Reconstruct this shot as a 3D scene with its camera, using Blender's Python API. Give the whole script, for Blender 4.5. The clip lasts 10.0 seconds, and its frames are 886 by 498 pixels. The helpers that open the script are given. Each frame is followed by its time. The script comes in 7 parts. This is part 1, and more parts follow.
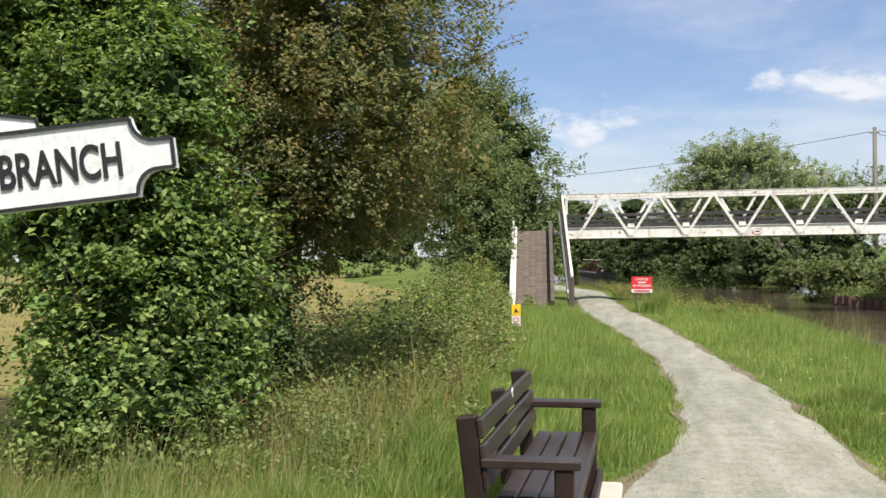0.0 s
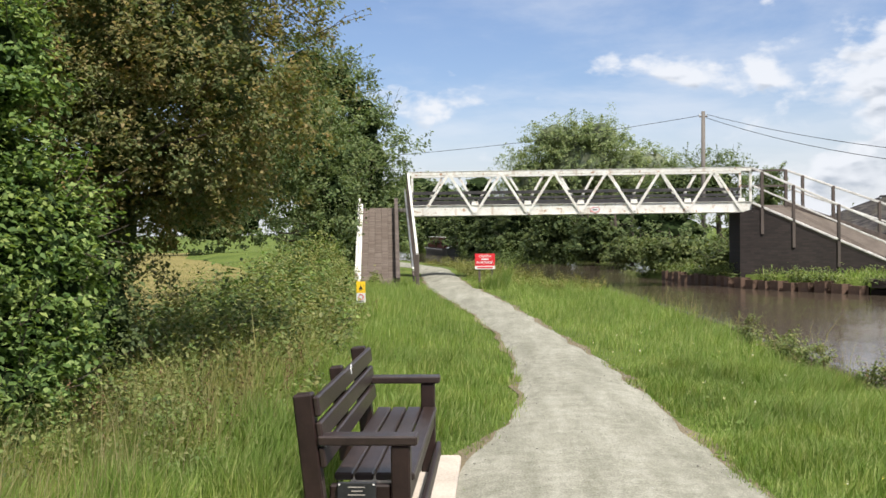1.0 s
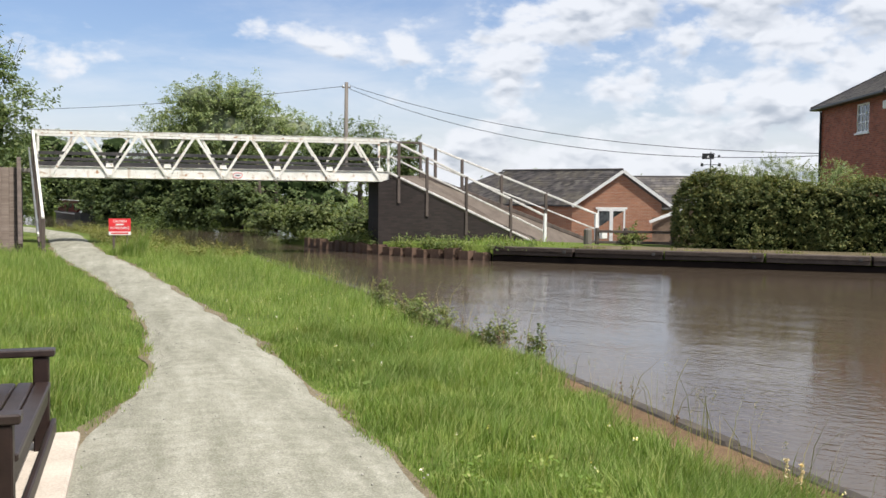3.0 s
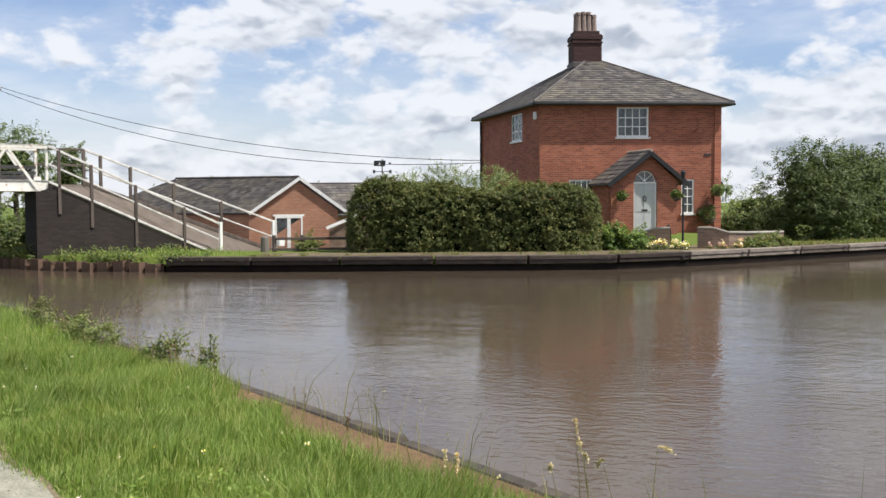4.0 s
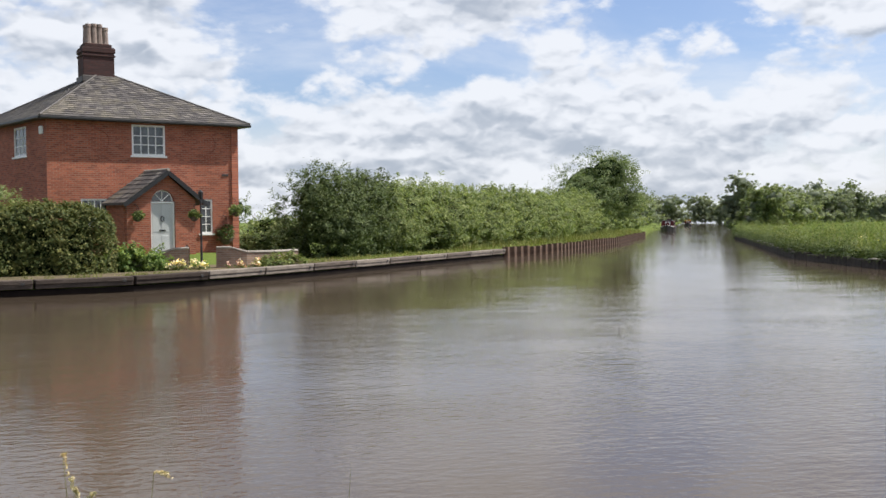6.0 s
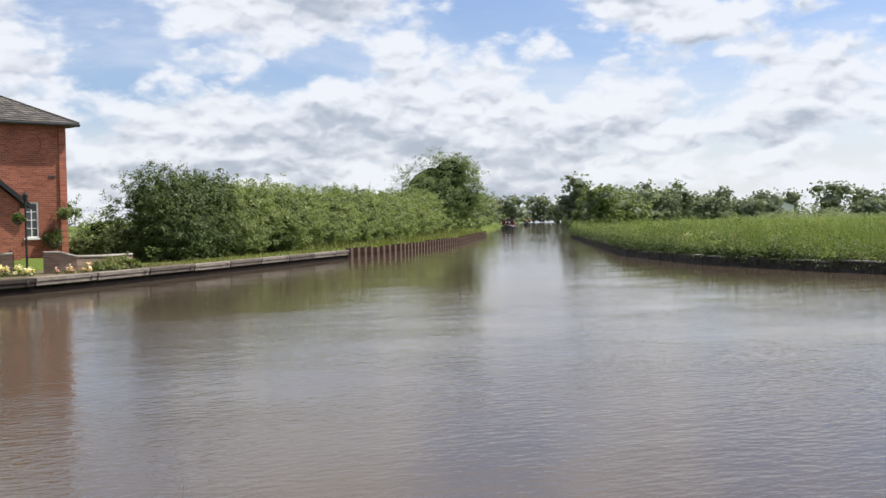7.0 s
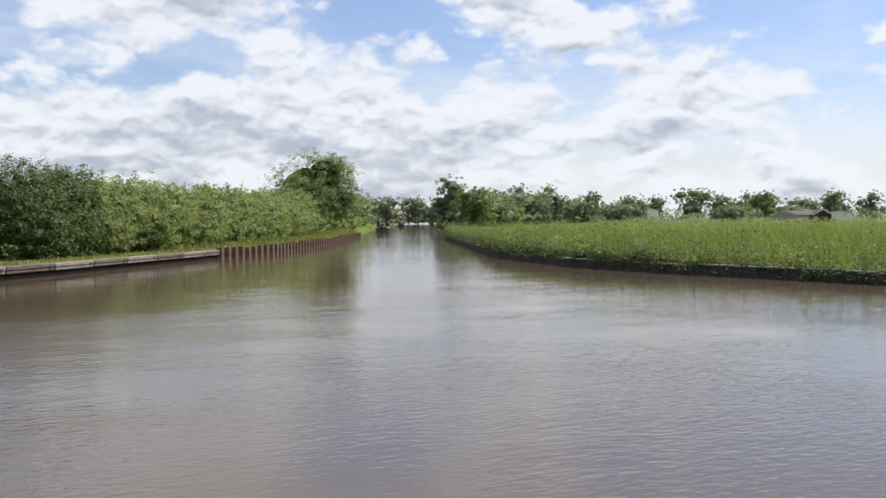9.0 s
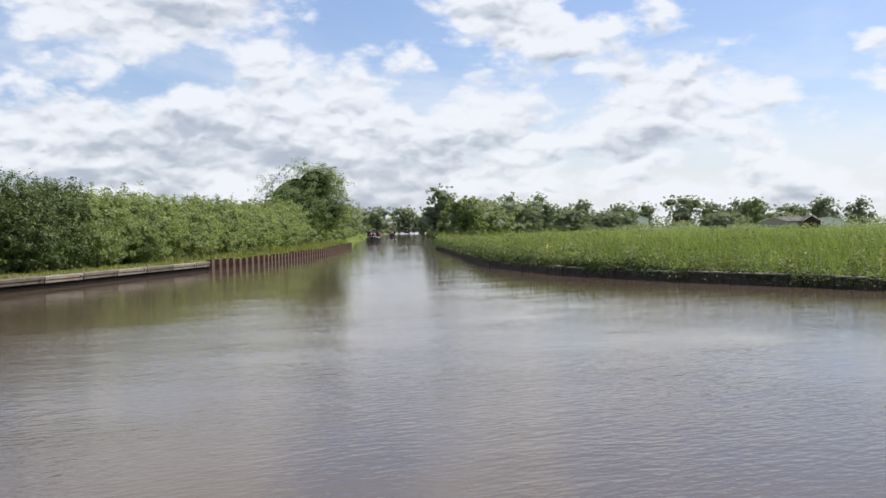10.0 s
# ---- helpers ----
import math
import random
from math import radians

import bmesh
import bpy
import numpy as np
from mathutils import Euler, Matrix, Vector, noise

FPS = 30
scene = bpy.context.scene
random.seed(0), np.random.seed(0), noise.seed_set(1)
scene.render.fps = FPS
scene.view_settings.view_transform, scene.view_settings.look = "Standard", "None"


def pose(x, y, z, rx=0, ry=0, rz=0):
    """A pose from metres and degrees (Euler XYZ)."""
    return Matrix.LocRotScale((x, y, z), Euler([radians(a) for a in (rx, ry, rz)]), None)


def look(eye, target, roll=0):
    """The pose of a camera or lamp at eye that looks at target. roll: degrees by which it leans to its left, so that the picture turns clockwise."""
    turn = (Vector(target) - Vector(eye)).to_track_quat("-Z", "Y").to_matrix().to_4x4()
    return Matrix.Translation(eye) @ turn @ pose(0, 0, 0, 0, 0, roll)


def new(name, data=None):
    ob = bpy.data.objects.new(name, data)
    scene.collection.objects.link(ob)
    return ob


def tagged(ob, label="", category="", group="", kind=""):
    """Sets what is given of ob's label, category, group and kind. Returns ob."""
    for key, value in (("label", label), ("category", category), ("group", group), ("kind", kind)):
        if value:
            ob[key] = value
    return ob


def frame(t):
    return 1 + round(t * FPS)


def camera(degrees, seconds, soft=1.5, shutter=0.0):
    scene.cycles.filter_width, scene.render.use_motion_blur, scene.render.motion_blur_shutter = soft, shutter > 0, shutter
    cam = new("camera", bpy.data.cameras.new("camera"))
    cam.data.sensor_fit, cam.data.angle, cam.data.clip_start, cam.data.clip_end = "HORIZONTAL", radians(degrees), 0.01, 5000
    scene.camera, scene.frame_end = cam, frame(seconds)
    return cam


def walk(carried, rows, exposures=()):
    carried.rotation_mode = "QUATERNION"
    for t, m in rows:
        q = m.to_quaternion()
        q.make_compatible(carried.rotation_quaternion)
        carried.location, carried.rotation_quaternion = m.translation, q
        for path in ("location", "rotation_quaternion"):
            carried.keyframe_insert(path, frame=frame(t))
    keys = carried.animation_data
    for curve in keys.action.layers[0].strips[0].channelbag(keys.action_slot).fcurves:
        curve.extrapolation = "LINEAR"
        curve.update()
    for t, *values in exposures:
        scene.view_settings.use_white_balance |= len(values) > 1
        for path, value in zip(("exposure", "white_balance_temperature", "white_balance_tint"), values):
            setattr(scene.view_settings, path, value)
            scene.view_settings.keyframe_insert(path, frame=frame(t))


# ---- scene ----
# camera: held at eye height, turned on the spot from the bridge to the branch canal
cam = camera(48.78, 10.0, soft=1.55)
PATH = [
    (0, -0.062, 0.293, 1.6, 90.36, 0.81, 11.99),
    (0.5, -0.038, 0.298, 1.6, 89.94, 0.88, 7.3),
    (1, -0.016, 0.3, 1.6, 88.9, 0.68, 3.05),
    (1.5, -0, 0.3, 1.6, 88.14, 1.06, 0),
    (2, 0.014, 0.3, 1.6, 87.88, 1.16, -2.72),
    (2.2, 0.023, 0.299, 1.6, 87.88, 1.08, -4.38),
    (3.3, 0.118, 0.276, 1.6, 86.96, -0.07, -23.16),
    (3.5, 0.135, 0.268, 1.6, 87.54, 0.86, -26.79),
    (4, 0.177, 0.242, 1.6, 87.36, 0.36, -36.1),
    (4.5, 0.209, 0.216, 1.6, 87.93, 0.02, -44.03),
    (5, 0.236, 0.186, 1.6, 88.72, 0.75, -51.79),
    (5.5, 0.253, 0.161, 1.6, 88.24, 0.77, -57.44),
    (6, 0.269, 0.134, 1.6, 88.32, 0.5, -63.55),
    (6.2, 0.273, 0.124, 1.6, 88.5, 0.47, -65.62),
    (7.3, 0.29, 0.078, 1.6, 88.28, 0.84, -74.96),
    (7.5, 0.291, 0.071, 1.6, 88.49, 0.55, -76.32),
    (8, 0.294, 0.06, 1.6, 88.78, 0.65, -78.51),
    (8.5, 0.295, 0.053, 1.6, 88.34, 0.45, -79.87),
    (9, 0.295, 0.052, 1.6, 88.25, 0.25, -80),
    (9.5, 0.296, 0.05, 1.6, 88.61, 0.64, -80.32),
    (10, 0.296, 0.049, 1.6, 88.8, 0.78, -80.55),
]
EXPOSURES = ((0, 0.5), (10, 0.5))
walk(cam, [(row[0], pose(*row[1:])) for row in PATH], EXPOSURES)

# ---- sky and sun ----
SUN_AZ, SUN_EL = 144.0, 57.0       # degrees clockwise from +y, and above the horizon
world = bpy.data.worlds.new("sky")
scene.world = world
world.use_nodes = True
wn, wl = world.node_tree.nodes, world.node_tree.links
wn.clear()


def wnode(kind, **inputs):
    n = wn.new(kind)
    for key, value in inputs.items():
        n.inputs[int(key[1:])].default_value = value
    return n


def wmath(op, a, b=None, clamp=False):
    n = wn.new("ShaderNodeMath")
    n.operation, n.use_clamp = op, clamp
    for i, v in enumerate((a, b)):
        if v is None:
            continue
        if isinstance(v, (int, float)):
            n.inputs[i].default_value = v
        else:
            wl.new(v, n.inputs[i])
    return n.outputs[0]


sky = wn.new("ShaderNodeTexSky")
sky.sky_type, sky.sun_disc = "NISHITA", False
sky.sun_elevation, sky.sun_rotation = radians(SUN_EL), radians(SUN_AZ)
sky.altitude, sky.air_density, sky.dust_density, sky.ozone_density = 50, 1.0, 1.2, 2.0
coord = wn.new("ShaderNodeTexCoord")
sep = wn.new("ShaderNodeSeparateXYZ")
wl.new(coord.outputs["Generated"], sep.inputs[0])
up = wmath("MAXIMUM", sep.outputs[2], 0.0)
# the cloud deck: directions flattened onto a layer overhead
den = wmath("ADD", up, 0.16)
flat = wn.new("ShaderNodeCombineXYZ")
wl.new(wmath("DIVIDE", sep.outputs[0], den), flat.inputs[0])
wl.new(wmath("DIVIDE", sep.outputs[1], den), flat.inputs[1])
wl.new(wmath("MULTIPLY", up, 2.0), flat.inputs[2])


def wnoise(vec, scale, detail, rough, shift=(0, 0, 0), distortion=0.0):
    m = wn.new("ShaderNodeMapping")
    m.inputs[1].default_value = shift
    wl.new(vec, m.inputs[0])
    n = wn.new("ShaderNodeTexNoise")
    n.inputs["Scale"].default_value = scale
    n.inputs["Detail"].default_value = detail
    n.inputs["Roughness"].default_value = rough
    n.inputs["Distortion"].default_value = distortion
    wl.new(m.outputs[0], n.inputs["Vector"])
    return n.outputs["Fac"]


def wramp(v, lo, hi):
    n = wn.new("ShaderNodeMapRange")
    n.interpolation_type = "SMOOTHSTEP"
    n.inputs[1].default_value, n.inputs[2].default_value = lo, hi
    wl.new(v, n.inputs[0])
    return n.outputs[0]


def wmap(v, lo, hi, a, b):
    n = wn.new("ShaderNodeMapRange")
    for k, x in enumerate((lo, hi, a, b)):
        n.inputs[k + 1].default_value = x
    wl.new(v, n.inputs[0])
    return n.outputs[0]


# heaped clouds: noise on the sphere of directions, squashed so that their bases lie flat
ball = wn.new("ShaderNodeCombineXYZ")
wl.new(sep.outputs[0], ball.inputs[0])
wl.new(sep.outputs[1], ball.inputs[1])
wl.new(wmath("MULTIPLY", up, 1.9), ball.inputs[2])


def wheads(vec, scale, lift, detail=2.0):
    """Rounded heads: distance from scattered centres, their places stirred a little."""
    stir = wn.new("ShaderNodeTexNoise")
    stir.inputs["Scale"].default_value, stir.inputs["Detail"].default_value = scale * 1.6, 3
    wl.new(vec, stir.inputs["Vector"])
    m = wn.new("ShaderNodeVectorMath")
    m.operation = "MULTIPLY_ADD"
    wl.new(stir.outputs["Color"], m.inputs[0])
    m.inputs[1].default_value = (0.9 / scale, 0.9 / scale, 0.6 / scale)
    wl.new(vec, m.inputs[2])
    a = wn.new("ShaderNodeVectorMath")
    a.operation = "ADD"
    wl.new(m.outputs[0], a.inputs[0])
    a.inputs[1].default_value = (0, 0, lift)
    v = wn.new("ShaderNodeTexVoronoi")
    v.feature = "SMOOTH_F1"
    v.inputs["Scale"].default_value, v.inputs["Detail"].default_value = scale, detail
    v.inputs["Roughness"].default_value, v.inputs["Smoothness"].default_value = 0.5, 0.55
    wl.new(a.outputs[0], v.inputs["Vector"])
    return v.outputs["Distance"]


SH = (2.30, 0.85, 0.0)
bulk = wnoise(ball.outputs[0], 4.4, 2, 0.5, SH)
puff = wnoise(ball.outputs[0], 9.5, 8, 0.60, SH, 0.15)
puff_s = wnoise(ball.outputs[0], 9.5, 2, 0.5, SH, 0.15)
puff_above = wnoise(ball.outputs[0], 9.5, 2, 0.5, (SH[0], SH[1], SH[2] + 0.040), 0.15)
heads = wheads(ball.outputs[0], 17.0, 0.0)
heads_above = wheads(ball.outputs[0], 17.0, 0.014)
curl = wnoise(ball.outputs[0], 30.0, 5, 0.6, (0.3, 1.1, 0.0), 0.3)
# more cloud toward the branch canal and low down, clearer and wispy over the bridge
lean = wmath("ADD", wmath("ADD", wmath("MULTIPLY", sep.outputs[0], 0.045), wmath("MULTIPLY", sep.outputs[1], -0.010)), wmath("MULTIPLY", wmath("MULTIPLY", sep.outputs[0], sep.outputs[1]), 0.20))
low_ = wmap(up, 0.03, 0.21, 0.075, -0.050)
# extra unseen cloud overhead, added to whiten and brighten the water's reflection
high_ = wmap(up, 0.23, 0.40, 0.0, 0.22)
mound_ = wmath("ADD", wmath("MULTIPLY", bulk, 0.55), wmath("SUBTRACT", wmath("MULTIPLY", puff, 0.50), wmath("MULTIPLY", heads, 0.13)))
body = wmath("ADD", wmath("ADD", mound_, lean), wmath("ADD", low_, high_))
mask1 = wramp(body, 0.452, 0.545)
wisp = wnoise(flat.outputs[0], 0.9, 8, 0.62, (3.1, 1.7, 0.0), 0.3)
mask2 = wmath("MULTIPLY", wramp(wmath("ADD", wisp, wmath("MULTIPLY", lean, 0.6)), 0.40, 0.72), 0.48)
mask3 = wmap(up, 0.0, 0.13, 0.85, 0.0)
mask = wmath("SUBTRACT", 1.0, wmath("MULTIPLY", wmath("MULTIPLY", wmath("SUBTRACT", 1.0, mask1), wmath("SUBTRACT", 1.0, mask2)), wmath("SUBTRACT", 1.0, wmath("MAXIMUM", mask3, 0.0))))
# undersides are grey: there the cloud is thicker just above; the heads catch the light
under = wmath("ADD", wmath("MULTIPLY", wmath("SUBTRACT", puff_above, puff_s), 2.4), wmath("MULTIPLY", wmath("SUBTRACT", body, 0.545), 2.2))
crown_ = wmath("MULTIPLY", wmath("SUBTRACT", heads, heads_above), 1.5)
rim_ = wmap(up, 0.010, 0.055, -0.10, 0.0)
shade = wmath("MULTIPLY", wramp(wmath("ADD", wmath("ADD", wmath("ADD", under, crown_), rim_), wmath("MULTIPLY", wmath("SUBTRACT", curl, 0.5), 0.3)), -0.25, 0.85), mask1)
tone = wn.new("ShaderNodeMixRGB")
tone.inputs[1].default_value = (0.72, 0.742, 0.79, 1)
tone.inputs[2].default_value = (0.37, 0.415, 0.49, 1)
wl.new(shade, tone.inputs[0])
SKY = 0.105
skyc = wn.new("ShaderNodeMixRGB")
skyc.blend_type = "MULTIPLY"
skyc.inputs[0].default_value = 1.0
skyc.inputs[2].default_value = (SKY, SKY, SKY * 1.12, 1)
wl.new(sky.outputs[0], skyc.inputs[1])
both = wn.new("ShaderNodeMixRGB")
wl.new(wmath("MULTIPLY", mask, 0.95), both.inputs[0])
wl.new(skyc.outputs[0], both.inputs[1])
wl.new(tone.outputs[0], both.inputs[2])
back = wn.new("ShaderNodeBackground")
back.inputs[1].default_value = 0.88
wl.new(both.outputs[0], back.inputs[0])
wout = wn.new("ShaderNodeOutputWorld")
wl.new(back.outputs[0], wout.inputs[0])

sun = new("sun", bpy.data.lights.new("sun", "SUN"))
sun.data.energy, sun.data.angle, sun.data.color = 5.0, radians(0.53), (1.0, 0.95, 0.87)
_a, _e = radians(SUN_AZ), radians(SUN_EL)
sun.matrix_world = look((0, 0, 30), (-math.sin(_a) * math.cos(_e), -math.cos(_a) * math.cos(_e), 30 - math.sin(_e)))

# ---- materials ----
def shader(name, rough=0.8, metal=0.0, spec=0.5):
    m = bpy.data.materials.new(name)
    m.use_nodes = True
    b = m.node_tree.nodes["Principled BSDF"]
    b.inputs["Roughness"].default_value = rough
    b.inputs["Metallic"].default_value = metal
    b.inputs["Specular IOR Level"].default_value = spec
    return m, m.node_tree.nodes, m.node_tree.links, b


def tex_noise(n, l, scale, detail=5, rough=0.6, vec=None, stretch=None):
    t = n.new("ShaderNodeTexNoise")
    t.inputs["Scale"].default_value = scale
    t.inputs["Detail"].default_value = detail
    t.inputs["Roughness"].default_value = rough
    if vec is None:
        vec = n.new("ShaderNodeTexCoord").outputs["Object"]
    if stretch:
        m = n.new("ShaderNodeMapping")
        m.inputs[3].default_value = stretch
        l.new(vec, m.inputs[0])
        vec = m.outputs[0]
    l.new(vec, t.inputs["Vector"])
    return t.outputs["Fac"]


def ramp(n, l, fac, stops):
    r = n.new("ShaderNodeValToRGB")
    e = r.color_ramp.elements
    while len(e) < len(stops):
        e.new(0.5)
    for el, (p, c) in zip(e, stops):
        el.position, el.color = p, (*c, 1)
    l.new(fac, r.inputs[0])
    return r.outputs[0]


def mix(n, l, fac, a, b, mode="MIX"):
    r = n.new("ShaderNodeMixRGB")
    r.blend_type = mode
    for i, v in enumerate((fac, a, b)):
        if isinstance(v, (int, float)):
            r.inputs[i].default_value = v
        elif isinstance(v, tuple):
            r.inputs[i].default_value = (*v, 1)
        else:
            l.new(v, r.inputs[i])
    return r.outputs[0]


def bump(n, l, b, height, strength, distance=0.01):
    k = n.new("ShaderNodeBump")
    k.inputs["Strength"].default_value = strength
    k.inputs["Distance"].default_value = distance
    l.new(height, k.inputs["Height"])
    l.new(k.outputs[0], b.inputs["Normal"])


def plain(name, c1, c2, scale=6, rough=0.7, metal=0.0, spec=0.4, bumpy=0.3, grain=60, wear=None, wear_at=0.62, stretch=None):
    """Two-tone surface with fine grain; wear: a third colour in patches."""
    m, n, l, b = shader(name, rough, metal, spec)
    large = tex_noise(n, l, scale, 6, 0.62, stretch=stretch)
    col = ramp(n, l, large, ((0.3, c1), (0.7, c2)))
    small = tex_noise(n, l, grain, 4, 0.6, stretch=stretch)
    col = mix(n, l, 0.35, col, ramp(n, l, small, ((0.3, (0.45, 0.45, 0.45)), (0.7, (1.25, 1.25, 1.25)))), "MULTIPLY")
    if wear:
        w = tex_noise(n, l, scale * 2.3, 8, 0.7)
        wm = ramp(n, l, w, ((wear_at, (0, 0, 0)), (wear_at + 0.06, (1, 1, 1))))
        col = mix(n, l, wm, col, wear)
    l.new(col, b.inputs["Base Color"])
    bump(n, l, b, small, bumpy, 0.004)
    return m


def leafy(name, c1, c2, c3, translucent=0.35, rough=0.6, tint=(1.30, 1.08, 0.85), amount=0.55):
    """Leaves: each one takes its own tint, light passes through."""
    m, n, l, b = shader(name, rough, 0, 0.2)
    g = n.new("ShaderNodeNewGeometry")
    col = ramp(n, l, g.outputs["Random Per Island"], ((0.0, c1), (0.55, c2), (1.0, c3)))
    patch = tex_noise(n, l, 0.7, 3, 0.6)
    col = mix(n, l, 0.6, col, ramp(n, l, patch, ((0.3, (0.65, 0.65, 0.6)), (0.7, (1.3, 1.25, 1.2)))), "MULTIPLY")
    warm = tex_noise(n, l, 2.3, 4, 0.65)
    col = mix(n, l, ramp(n, l, warm, ((0.42, (0, 0, 0)), (0.62 if amount > 0.6 else 0.68, (amount, amount, amount)))), col, mix(n, l, 1.0, col, tint, "MULTIPLY"))
    l.new(col, b.inputs["Base Color"])
    t = n.new("ShaderNodeBsdfTranslucent")
    l.new(mix(n, l, 1.0, col, (1.25, 1.3, 0.7), "MULTIPLY"), t.inputs[0])
    x = n.new("ShaderNodeMixShader")
    x.inputs[0].default_value = translucent
    l.new(b.outputs[0], x.inputs[1])
    l.new(t.outputs[0], x.inputs[2])
    l.new(x.outputs[0], n["Material Output"].inputs[0])
    return m


def brickwork(name, c1, c2, mortar, width=0.225, height=0.075, axis_u=(1, 0), dirt=0.5):
    """Brick wall: courses along the wall's own length."""
    m, n, l, b = shader(name, 0.85, 0, 0.25)
    co = n.new("ShaderNodeTexCoord").outputs["Object"]
    s = n.new("ShaderNodeSeparateXYZ")
    l.new(co, s.inputs[0])
    def mm(op, a, v):
        k = n.new("ShaderNodeMath")
        k.operation = op
        l.new(a, k.inputs[0])
        if isinstance(v, float):
            k.inputs[1].default_value = v
        else:
            l.new(v, k.inputs[1])
        return k.outputs[0]
    u = mm("ADD", mm("MULTIPLY", s.outputs[0], float(axis_u[0])), mm("MULTIPLY", s.outputs[1], float(axis_u[1])))
    v = n.new("ShaderNodeCombineXYZ")
    l.new(u, v.inputs[0])
    l.new(s.outputs[2], v.inputs[1])
    t = n.new("ShaderNodeTexBrick")
    t.inputs["Scale"].default_value = 1.0
    t.inputs["Brick Width"].default_value, t.inputs["Row Height"].default_value = width, height
    t.inputs["Mortar Size"].default_value = 0.010
    t.inputs["Color1"].default_value, t.inputs["Color2"].default_value, t.inputs["Mortar"].default_value = (*c1, 1), (*c2, 1), (*mortar, 1)
    l.new(v.outputs[0], t.inputs["Vector"])
    stain = tex_noise(n, l, 0.9, 7, 0.65)
    col = mix(n, l, dirt, t.outputs[0], ramp(n, l, stain, ((0.3, (0.55, 0.52, 0.5)), (0.65, (1.15, 1.12, 1.1)))), "MULTIPLY")
    rows = tex_noise(n, l, 3.0, 4, 0.7, v.outputs[0], (0.4, 5.0, 1.0))
    col = mix(n, l, 0.5, col, ramp(n, l, rows, ((0.3, (0.6, 0.58, 0.56)), (0.7, (1.2, 1.2, 1.2)))), "MULTIPLY")
    l.new(col, b.inputs["Base Color"])
    bump(n, l, b, t.outputs["Fac"], -0.4, 0.006)
    return m


M = {}
M["white_paint"] = plain("weathered_white_paint", (0.62, 0.60, 0.54), (0.82, 0.81, 0.77), 3, 0.5, wear=(0.33, 0.17, 0.08), wear_at=0.585)
m = M["white_paint"]
n, l = m.node_tree.nodes, m.node_tree.links
b = n["Principled BSDF"]
old_ = b.inputs["Base Color"].links[0].from_socket
run_ = tex_noise(n, l, 2.2, 6, 0.7, stretch=(2.2, 2.2, 0.35))
l.new(mix(n, l, ramp(n, l, run_, ((0.56, (0, 0, 0)), (0.70, (0.65, 0.65, 0.65)))), old_, (0.36, 0.22, 0.12)), b.inputs["Base Color"])
M["white_clean"] = plain("white_paint", (0.74, 0.74, 0.72), (0.85, 0.85, 0.83), 4, 0.4)
M["dark_steel"] = plain("dark_steel", (0.035, 0.035, 0.04), (0.08, 0.075, 0.07), 4, 0.55, 0.3)
M["grey_rail"] = plain("weathered_pale_rail", (0.42, 0.40, 0.38), (0.70, 0.68, 0.65), 5, 0.6, stretch=(1, 1, 1))
M["dark_timber"] = plain("dark_timber", (0.05, 0.04, 0.035), (0.13, 0.10, 0.085), 5, 0.75, stretch=(1, 1, 0.2))
M["bench"] = plain("dark_brown_stained_timber", (0.012, 0.006, 0.005), (0.030, 0.016, 0.013), 7, 0.45, spec=0.35, bumpy=0.25)
M["bench_top"] = plain("worn_brown_stained_timber", (0.016, 0.009, 0.008), (0.040, 0.025, 0.021), 9, 0.38, spec=0.45, wear=(0.10, 0.075, 0.065), wear_at=0.70)
M["slab"] = plain("pale_concrete", (0.40, 0.345, 0.29), (0.55, 0.48, 0.41), 3, 0.9, bumpy=0.5)
M["stone"] = plain("weathered_grey_stone", (0.20, 0.18, 0.16), (0.40, 0.36, 0.32), 3, 0.9, bumpy=0.6, grain=25)
M["edge_stone"] = plain("dark_worn_edging_stone", (0.030, 0.025, 0.021), (0.085, 0.070, 0.057), 4, 0.9, bumpy=0.6, grain=25)
for key_, name_, lo_, mid_, hi_ in (("coping", "weathered_timber_coping", (0.032, 0.024, 0.021), (0.075, 0.060, 0.052), (0.125, 0.104, 0.090)), ("coping_pale", "bleached_timber_coping", (0.095, 0.078, 0.068), (0.150, 0.128, 0.112), (0.215, 0.188, 0.165))):
    m, n, l, b = shader(name_, 0.88, 0, 0.2)
    c = ramp(n, l, n.new("ShaderNodeObjectInfo").outputs["Random"], ((0.0, lo_), (0.5, mid_), (1.0, hi_)))
    s_ = tex_noise(n, l, 2.6, 7, 0.7, stretch=(0.7, 0.7, 3.0))
    c = mix(n, l, 0.8, c, ramp(n, l, s_, ((0.3, (0.5, 0.48, 0.46)), (0.68, (1.5, 1.48, 1.45)))), "MULTIPLY")
    s_ = tex_noise(n, l, 22, 5, 0.7)
    l.new(mix(n, l, 0.5, c, ramp(n, l, s_, ((0.3, (0.5, 0.5, 0.5)), (0.7, (1.3, 1.3, 1.3)))), "MULTIPLY"), b.inputs["Base Color"])
    bump(n, l, b, s_, 0.8, 0.006)
    M[key_] = m
# near-black green: the shade inside crowns and hedge is put into this colour
M["core_shade"] = plain("painted_inner_shade", (0.010, 0.017, 0.007), (0.030, 0.046, 0.018), 4, 1.0, spec=0.0, grain=12)
# wet face, blackened further to paint the shadow under the coping overhang
M["wet_shade_wall"] = plain("wet_canal_wall_with_shade", (0.007, 0.005, 0.005), (0.018, 0.013, 0.011), 2, 0.85, spec=0.1, bumpy=0.6, grain=20)
M["rust"] = plain("rusted_steel_piling", (0.075, 0.048, 0.036), (0.185, 0.115, 0.080), 3, 0.85, 0.2, bumpy=0.6, grain=30)
